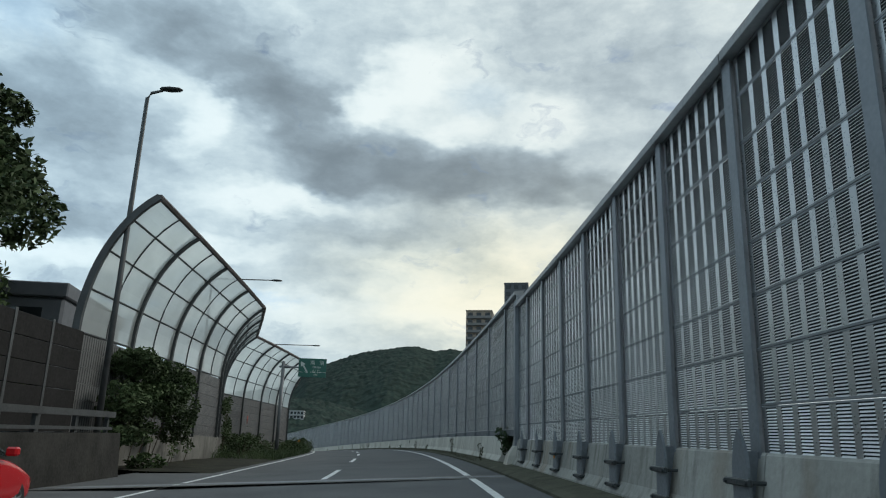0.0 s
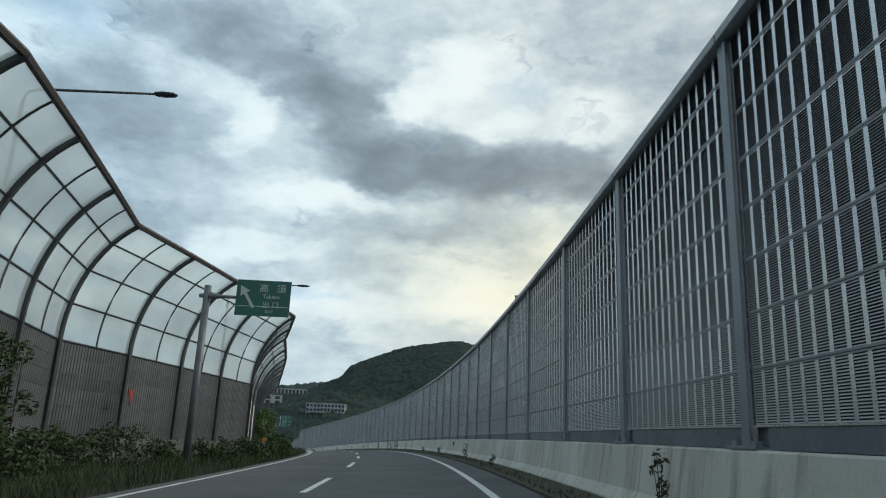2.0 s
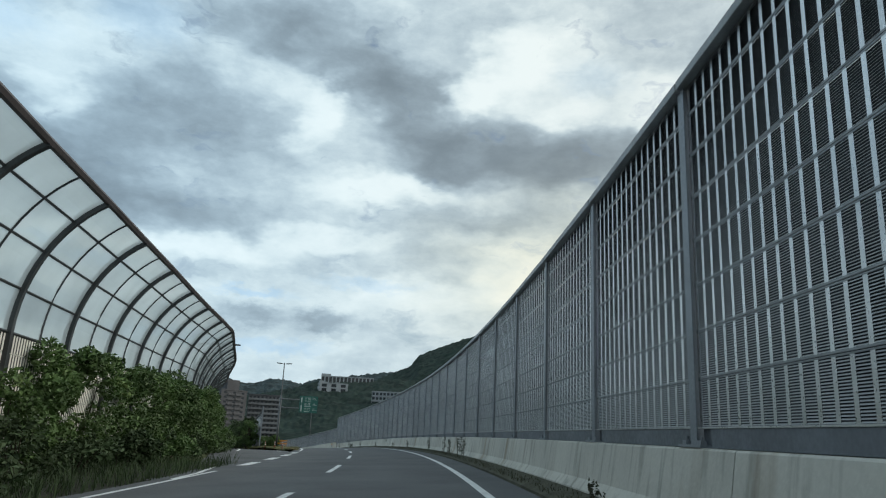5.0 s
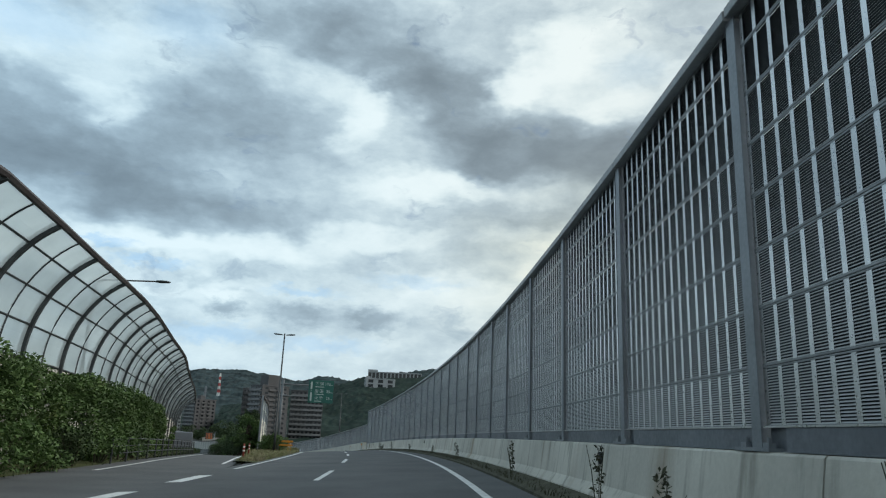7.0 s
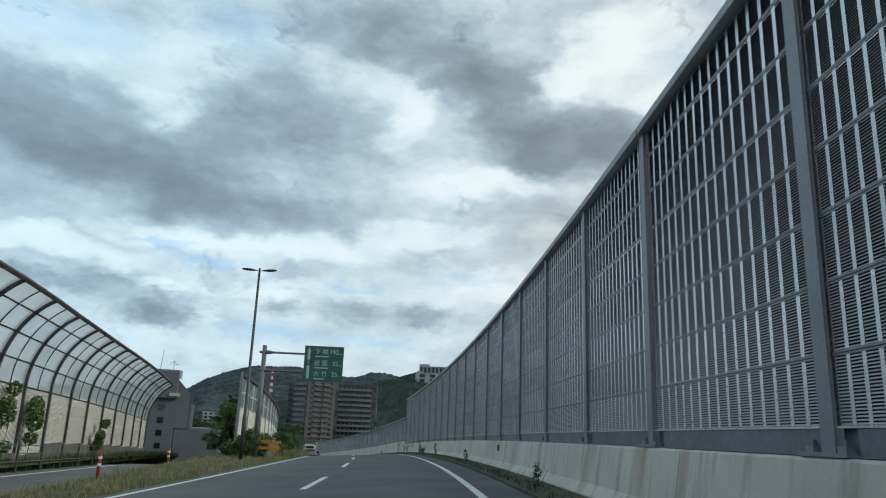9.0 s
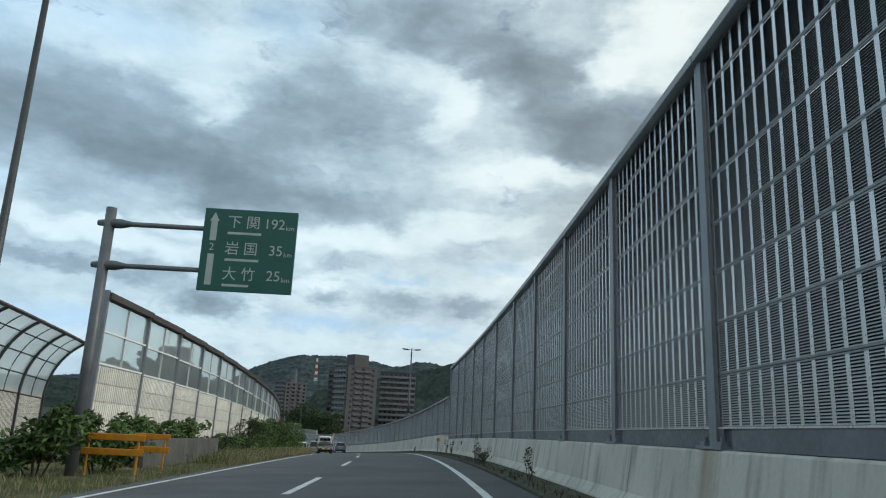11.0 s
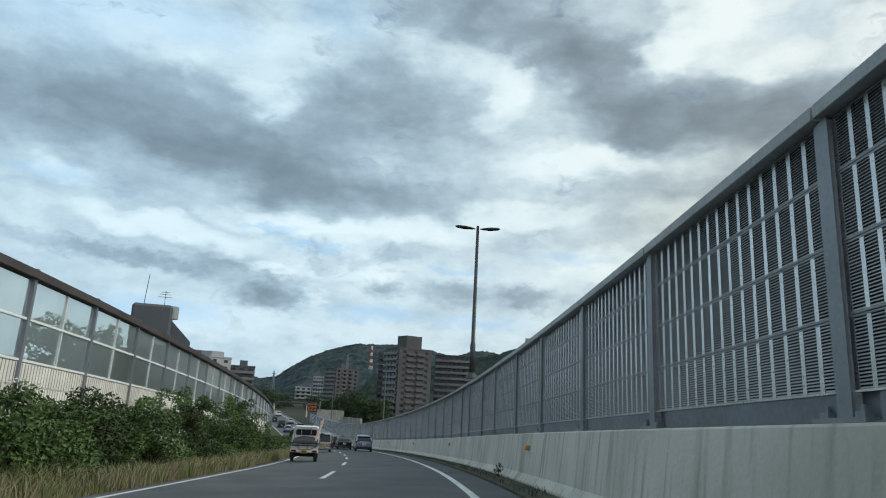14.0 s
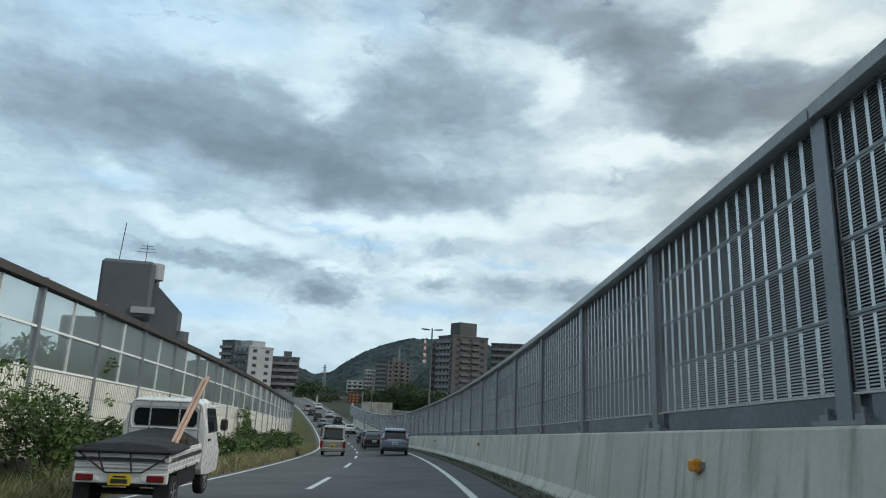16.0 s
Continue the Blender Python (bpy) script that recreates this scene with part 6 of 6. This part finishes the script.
def car(name, s, off, label, paint, length, width, height, belt, shape="hatch", tail_z=0.85, group="traffic ahead", plate_mat=PLATE_W, turn=0.0, up=0.0):
    """A car that points along the road; origin under its tail."""
    c = thing(name, rm(s, off, up, turn), label, "car", group=group)
    hw = width / 2
    rake = {"hatch": 0.55, "van": 0.12, "sedan": 1.25, "suv": 0.45}[shape]
    deck = belt if shape != "sedan" else belt + 0.03
    lo = Shape()
    nose = height * 0.52
    lo.loft([section(0.0, hw * 0.86, 0.38, deck * 0.92, 0.10), section(0.08, hw * 0.95, 0.27, deck * 0.98), section(0.35, hw, 0.22, deck, 0.10), section(length * 0.5, hw, 0.2, belt, 0.08),
             section(length * 0.74, hw, 0.2, belt * 0.99, 0.12), section(length * 0.92, hw * 0.96, 0.22, nose, 0.18), section(length, hw * 0.8, 0.32, nose * 0.82, 0.16)])
    bd = part("body", lo, paint, c, smooth=True)
    sub_ = bd.modifiers.new("rounding", "SUBSURF")
    sub_.levels, sub_.render_levels = 1, 2
    y0 = rake * 0.15 if shape != "sedan" else 0.55
    y1 = y0 + rake
    yf, yr = length * 0.74, length * (0.62 if shape != "van" else 0.70)

    def ring(y, w, z, r=0.1):
        a, b, c_ = (0.93, 0.78, 0.62) if shape in ("hatch", "sedan") else (0.98, 0.88, 0.76)
        return [(-w, y, belt - 0.03), (w, y, belt - 0.03), (w * a, y, belt + (z - belt) * 0.5), (w * b, y, z - 0.05), (w * c_, y, z), (-w * c_, y, z), (-w * b, y, z - 0.05), (-w * a, y, belt + (z - belt) * 0.5)]

    cab = Shape()
    cab.loft([ring(y0, hw * 0.9, belt + 0.02), ring(y0 + (y1 - y0) * 0.5, hw * 0.93, belt + (height - belt) * 0.6), ring(y1, hw * 0.93, height - 0.03), ring((y1 + yr) / 2, hw * 0.93, height), ring(yr, hw * 0.92, height - 0.04), ring(yf, hw * 0.9, belt + 0.03)])
    part("glasshouse", cab, CGLASS, c, "dark tinted glasshouse", smooth=True)
    rf = Shape()
    p, q = (0.80, 0.60) if shape in ("hatch", "sedan") else (0.9, 0.72)
    tail = y1 - 0.08 if shape != "hatch" else y1 - 0.24
    rf.loft([[(-hw * p, tail, height - 0.10), (hw * p, tail, height - 0.10), (hw * q, tail - 0.02, height - 0.03), (-hw * q, tail - 0.02, height - 0.03)],
             [(-hw * p, y1, height - 0.09), (hw * p, y1, height - 0.09), (hw * q, y1, height + 0.012), (-hw * q, y1, height + 0.012)],
             [(-hw * p, (y1 + yr) / 2, height - 0.07), (hw * p, (y1 + yr) / 2, height - 0.07), (hw * (q + 0.02), (y1 + yr) / 2, height + 0.03), (-hw * (q + 0.02), (y1 + yr) / 2, height + 0.03)],
             [(-hw * p * 0.98, yr, height - 0.11), (hw * p * 0.98, yr, height - 0.11), (hw * q * 0.98, yr, height - 0.01), (-hw * q * 0.98, yr, height - 0.01)]])
    part("roof", rf, paint, c, smooth=True)
    for sx in (-1, 1):
        pl_ = Shape()
        pl_.loft([[(sx * hw * 0.80, y0 - 0.02, belt), (sx * hw * 0.945, y0 - 0.02, belt), (sx * hw * 0.945, y0 + 0.28, belt), (sx * hw * 0.80, y0 + 0.20, belt)],
                [(sx * hw * (p - 0.14), y1 - 0.05, height - 0.05), (sx * hw * p, y1 - 0.05, height - 0.07), (sx * hw * p, y1 + 0.2, height - 0.05), (sx * hw * (p - 0.14), y1 + 0.15, height - 0.03)]])
        part("rear_pillar", pl_, paint, c)
        tl = Shape()
        if shape == "van":
            tl.cbox((sx * hw * 0.97 - 0.07, -0.02, tail_z - 0.3), (sx * hw * 0.97 + 0.07, 0.12, tail_z + 0.1), 0.02)
        else:
            tl.loft([[(sx * hw * 0.52, 0.0, tail_z + 0.02), (sx * hw * 0.95, 0.03, tail_z - 0.07), (sx * hw * 1.0, 0.12, tail_z + 0.09), (sx * hw * 0.56, 0.03, tail_z + 0.07)],
                     [(sx * hw * 0.52, 0.2, tail_z + 0.02), (sx * hw * 0.95, 0.3, tail_z - 0.07), (sx * hw * 1.005, 0.36, tail_z + 0.09), (sx * hw * 0.56, 0.2, tail_z + 0.07)]])
        part("tail_light", tl, TAIL, c, "red tail light")
        mi = Shape()
        mi.cbox((sx * (hw + 0.10) - 0.09, length * 0.66, belt - 0.02), (sx * (hw + 0.10) + 0.09, length * 0.66 + 0.14, belt + 0.12), 0.03)
        part("door_mirror", mi, paint if paint is not BEIGE_P else PLASTIC, c)
        r = 0.30 if height < 1.6 else 0.29
        for yy in (length * 0.19, length * 0.81):
            wheel(c, sx * (hw - 0.12), yy, r, 0.19, sx)
    bp = Shape()
    bp.cbox((-hw * 0.9, -0.05, 0.26), (hw * 0.9, 0.12, 0.52), 0.05)
    part("rear_bumper", bp, PLASTIC if shape != "van" else paint, c, "dark lower bumper" if shape != "van" else "")
    if shape in ("hatch", "suv"):
        wp = Shape()
        wp.tube([(0.0, y0 - 0.02, belt + 0.05), (0.28, y0 + 0.06, belt + 0.12)], 0.012, 5)
        part("rear_wiper", wp, PLASTIC, c)
    br = Shape()
    br.cbox((-0.12, y1 - 0.1, height - 0.05), (0.12, y1 - 0.02, height - 0.01), 0.01)
    part("brake_light", br, TAIL, c)
    plate(c, -0.02, 0.72 if shape != "van" else 0.62, plate_mat)
    return c


def kei_truck(s, off, turn=0.0):
    """The small white flat-bed truck with a tarpaulin and a slanting timber."""
    t = thing("pickup_truck", rm(s, off, 0.0, turn), "small white flat-bed truck with black tarpaulin and slanting timber", "truck", group="traffic ahead")
    hw = 0.71
    bed = Shape()
    bed.cbox((-hw, 0.02, 0.62), (hw, 2.02, 0.69), 0.015)
    part("bed_floor", bed, WHITE_P, t)
    tg = Shape()
    tg.cbox((-hw, 0.0, 0.69), (hw, 0.045, 0.96), 0.012)
    for z in (0.76, 0.89):
        tg.cbox((-hw + 0.05, -0.012, z - 0.012), (hw - 0.05, 0.0, z + 0.012), 0.005)
    gate = part("tailgate", tg, WHITE_P, t, "white ribbed tailgate")
    for sx in (-1, 1):
        sg = Shape()
        x0, x1 = sorted((sx * hw, sx * (hw - 0.04)))
        sg.cbox((x0, 0.05, 0.69), (x1, 2.02, 0.96), 0.012)
        for z in (0.75, 0.82, 0.90):
            q0, q1 = sorted((sx * hw, sx * (hw + 0.012)))
            sg.cbox((q0, 0.1, z - 0.012), (q1, 1.98, z + 0.012), 0.005)
        part("side_gate", sg, WHITE_P, t)
        hk = Shape()
        for y in (0.3, 1.0, 1.7):
            hk.tube([(sx * hw, y, 0.60), (sx * (hw + 0.03), y, 0.63), (sx * hw, y, 0.66)], 0.01, 5)
        part("rope_hook", hk, STEEL_DK, t)
    ch = Shape()
    ch.cbox((-0.38, 0.05, 0.42), (0.38, 3.0, 0.60), 0.03)
    ch.tube([(-0.6, 0.52, 0.29), (0.6, 0.52, 0.29)], 0.05, 8)
    ch.cbox((-0.62, 0.95, 0.30), (0.62, 2.1, 0.61), 0.03)
    part("chassis", ch, PLASTIC, t)
    for sx in (-1, 1):
        fl = Shape()
        fl.cbox((sx * 0.6 - 0.12, 0.12, 0.18), (sx * 0.6 + 0.12, 0.14, 0.52), 0.005)
        part("mud_flap", fl, RUBBER, t)
    bar = Shape()
    bar.cbox((-hw, -0.01, 0.47), (hw, 0.06, 0.63), 0.015)
    part("rear_panel", bar, WHITE_P, t)
    for sx in (-1, 1):
        tl = Shape()
        tl.cbox((sx * 0.53 - 0.13, -0.03, 0.50), (sx * 0.53 + 0.13, 0.0, 0.60), 0.012)
        part("tail_light", tl, TAIL, t, "red rectangular tail light")
        rv = Shape()
        rv.cbox((sx * 0.36 - 0.035, -0.026, 0.51), (sx * 0.36 + 0.035, 0.0, 0.57), 0.006)
        part("reversing_light", rv, PLATE_W, t)
        for y, r in ((0.52, 0.275), (2.62, 0.275)):
            wheel(t, sx * 0.60, y, r, 0.16, sx)
    plate(t, -0.03, 0.53, PLATE_Y)
    # cab
    cab = Shape()
    prof = ((2.05, 0.50, 1.69), (2.12, 0.40, 1.73), (2.6, 0.36, 1.74), (2.95, 0.36, 1.66), (3.22, 0.36, 1.22), (3.32, 0.36, 1.0), (3.36, 0.42, 0.75))
    cab.loft([[(-0.72, y, a), (0.72, y, a), (0.735, y, a + 0.35), (0.735, y, 0.55 * (a + b)), (0.64, y, b - 0.06), (0.56, y, b), (-0.56, y, b), (-0.64, y, b - 0.06), (-0.735, y, 0.55 * (a + b)), (-0.735, y, a + 0.35)] for y, a, b in prof])
    cb = part("cab", cab, WHITE_P, t, "white cab", smooth=False)
    rw = Shape()
    outline = [(-0.52, 1.24), (0.52, 1.24), (0.56, 1.30), (0.56, 1.49), (0.50, 1.55), (-0.50, 1.55), (-0.56, 1.49), (-0.56, 1.30)]
    rw.loft([[(x, 2.06, z) for x, z in outline], [(x, 2.035, z) for x, z in outline]])
    part("rear_window", rw, CGLASS, cb, "dark rear window")
    fr = Shape()
    o2 = [(x * 1.10, 1.395 + (z - 1.395) * 1.28) for x, z in outline]
    for k in range(8):
        a, b = o2[k], o2[(k + 1) % 8]
        fr.tube([(a[0], 2.05, a[1]), (b[0], 2.05, b[1])], 0.018, 5)
    part("window_seal", fr, WHITE_P, cb)
    for x in (-0.27, 0.25):
        gp = Shape()
        gp.tube([(x, 2.0, 0.98), (x, 2.0, 1.66)], 0.016, 6)
        part("guard_bar", gp, SILVER_P, t)
    gt = Shape()
    gt.tube([(-0.62, 2.0, 0.98), (-0.62, 2.0, 1.62), (-0.56, 2.0, 1.68), (0.56, 2.0, 1.68), (0.62, 2.0, 1.62), (0.62, 2.0, 0.98)], 0.018, 6)
    part("guard_frame", gt, SILVER_P, t)
    for sx in (-1, 1):
        sw = Shape()
        x = sx * 0.728
        sw.loft([[(x, 2.28, 1.12), (x, 3.06, 1.12), (x * 0.93, 2.92, 1.55), (x * 0.93, 2.28, 1.58)], [(x + sx * 0.012, 2.28, 1.12), (x + sx * 0.012, 3.06, 1.12), (x * 0.93 + sx * 0.012, 2.92, 1.55), (x * 0.93 + sx * 0.012, 2.28, 1.58)]])
        part("side_window", sw, CGLASS, cb)
        hd = Shape()
        hd.cbox((sx * 0.75 - 0.015, 2.3, 0.98), (sx * 0.75 + 0.015, 2.45, 1.02), 0.005)
        part("door_handle", hd, PLASTIC, cb)
        mi = Shape()
        mi.cbox((sx * 0.86 - 0.07, 2.98, 1.14), (sx * 0.86 + 0.07, 3.06, 1.36), 0.03)
        part("door_mirror", mi, PLASTIC, t, "black door mirror")
        vs = Shape()
        vs.cbox((sx * 0.74 - 0.02, 2.25, 1.58), (sx * 0.74 + 0.05, 3.0, 1.62), 0.01)
        part("rain_visor", vs, WHITE_P, cb)
    # load under the tarpaulin
    tp = Shape()
    nx, ny = 14, 14
    for j in range(ny + 1):
        for i in range(nx + 1):
            u, v = i / nx * 2 - 1, j / ny
            z = 0.99 + 0.24 * max(0, 1 - abs(u) ** 2.2) * (0.25 + 0.75 * v) * (1 - 0.25 * (v > 0.95)) + 0.025 * noise.noise(Vector((u * 3, v * 5, 1)))
            if abs(u) == 1 or v == 0:
                z = 0.80
            tp.v.append((u * 0.735, -0.03 + v * 2.0, z))
    for j in range(ny):
        for i in range(nx):
            a = j * (nx + 1) + i
            tp.f.append((a, a + 1, a + nx + 2, a + nx + 1))
    part("tarpaulin", tp, TARP, t, "black rumpled tarpaulin over the load", smooth=True)
    ed = Shape()
    ed.tube([(-0.75, 1.9, 0.97), (-0.76, 0.05, 0.96), (-0.74, -0.04, 0.95), (0.74, -0.04, 0.95), (0.76, 0.05, 0.96), (0.75, 0.9, 0.98)], 0.035, 6)
    part("tarpaulin_hem", ed, TARP, t, "thick black hem of the tarpaulin")
    sp = Shape()
    for a, b in (((-0.66, -0.035, 0.93), (-0.22, -0.035, 0.63)), ((-0.36, -0.035, 0.93), (-0.24, -0.035, 0.63)), ((0.12, -0.035, 0.93), (0.17, -0.035, 0.63)), ((0.70, -0.035, 0.90), (0.32, -0.035, 0.64)), ((-0.22, -0.035, 0.63), (0.32, -0.035, 0.64))):
        sp.tube([a, ((a[0] + b[0]) / 2, -0.04, (a[2] + b[2]) / 2), b], 0.013, 5)
    part("rubber_strap", sp, RUBBER, t)
    tb = Shape()
    m = Matrix.Translation((0.52, 0.75, 0.98)) @ Matrix.Rotation(radians(16), 4, "Y") @ Matrix.Rotation(radians(-20), 4, "X")
    tb.cbox((-0.05, -0.03, -0.1), (0.0, 0.03, 1.25), 0.006, m)
    tb.cbox((0.012, -0.03, -0.1), (0.06, 0.03, 1.30), 0.006, m)
    part("timber", tb, TIMBER, t, "slanting pale pink timber batten")
    cl = Shape()
    for q in ((0.56, 1.05, 1.02), (0.60, 1.2, 1.0), (0.50, 1.25, 1.06)):
        cl.cbox((q[0] - 0.07, q[1] - 0.09, q[2] - 0.03), (q[0] + 0.07, q[1] + 0.09, q[2] + 0.10), 0.03)
    part("rope_bundle", cl, BARK, t)
    return t


T16 = 217.3
kei_truck(T16 + 11.6, -4.40, 2.5)
car("hatchback_car", T16 + 44.5, 0.05, "grey-blue small hatchback with dark rear window", BLUE_P, 4.06, 1.69, 1.51, 1.02, "hatch", 0.93)
car("minivan_car", T16 + 46.5, -3.72, "warm silver tall minivan with dark rear window", BEIGE_P, 3.4, 1.48, 1.78, 1.05, "van", 0.8, plate_mat=PLATE_Y)
car("sedan_car", T16 + 62.0, -0.75, "black sedan with red tail lights", BLACK_P, 4.6, 1.76, 1.46, 0.98, "sedan", 0.86)
car("estate_car", T16 + 73.0, -0.6, "dark estate car ahead of the sedan", BLACK_P, 4.5, 1.76, 1.5, 1.0, "suv", 0.86)
car("van_car", T16 + 64.0, -3.9, "white tall van with dark rear window", WHITE_P, 3.4, 1.48, 1.86, 1.08, "van", 0.8)
car("saloon_car", T16 + 88.0, -0.5, "dark saloon further down the dip", BLACK_P, 4.5, 1.74, 1.45, 0.98, "sedan", 0.86)
for k, (ds, o, pm, lb, shp, h) in enumerate((
        (104, -3.9, BLACK_P, "dark minivan on the climbing road", "van", 1.8), (124, -4.0, BLACK_P, "dark car on the climbing road", "hatch", 1.5),
        (120, -0.5, WHITE_P, "white car on the climbing road", "sedan", 1.45), (142, -4.0, BLUE_P, "grey-blue car on the climbing road", "hatch", 1.5),
        (150, -0.5, BLACK_P, "dark car on the climbing road", "hatch", 1.5), (160, -4.0, BLACK_P, "dark van on the climbing road", "van", 1.8),
        (172, -0.5, SILVER_P, "silver car on the climbing road", "sedan", 1.45), (181, -4.0, BLACK_P, "dark car on the climbing road", "hatch", 1.5),
        (198, -4.0, BEIGE_P, "dull silver van on the climbing road", "van", 1.8), (205, -0.5, WHITE_P, "white car on the climbing road", "hatch", 1.5))):
    car("queue_car", T16 + ds, o, lb, pm, 4.2, 1.69, h, 1.02, shp, 0.85, group="cars on the climbing road")
car("red_car", 9.2, -7.35, "glossy red car beside the guard rail", RED_CAR, 4.1, 1.70, 1.48, 1.0, "hatch", 0.9, group="")


def message_board():
    b = thing("message_board", Matrix.Translation(spot(END, 33.68, 172, -9.5)) @ Matrix.Rotation(radians(33), 4, "Z"), "dark roadside message board with amber letters", "road sign")
    p = Shape()
    p.tube([(1.9, 0, -0.5), (1.9, 0, 9.2)], 0.14, 10)
    p.tube([(1.9, 0, 8.2), (-1.4, 0, 8.2)], 0.08, 8)
    part("gantry", p, STEEL, b)
    q = Shape()
    q.cbox((-1.4, -0.25, 6.5), (1.3, 0.2, 9.0), 0.05)
    part("display_case", q, PLASTIC, b)
    d = Shape()
    for r in range(3):
        for k in range(3):
            for j in range(3):
                d.box((-1.2 + k * 0.82, -0.27, 6.75 + r * 0.72 + j * 0.16), (-1.2 + k * 0.82 + (0.55 if j % 2 == 0 else 0.35), -0.255, 6.75 + r * 0.72 + j * 0.16 + 0.06))
    part("amber_bars", d, AMBER, b, "glowing amber bars")


message_board()
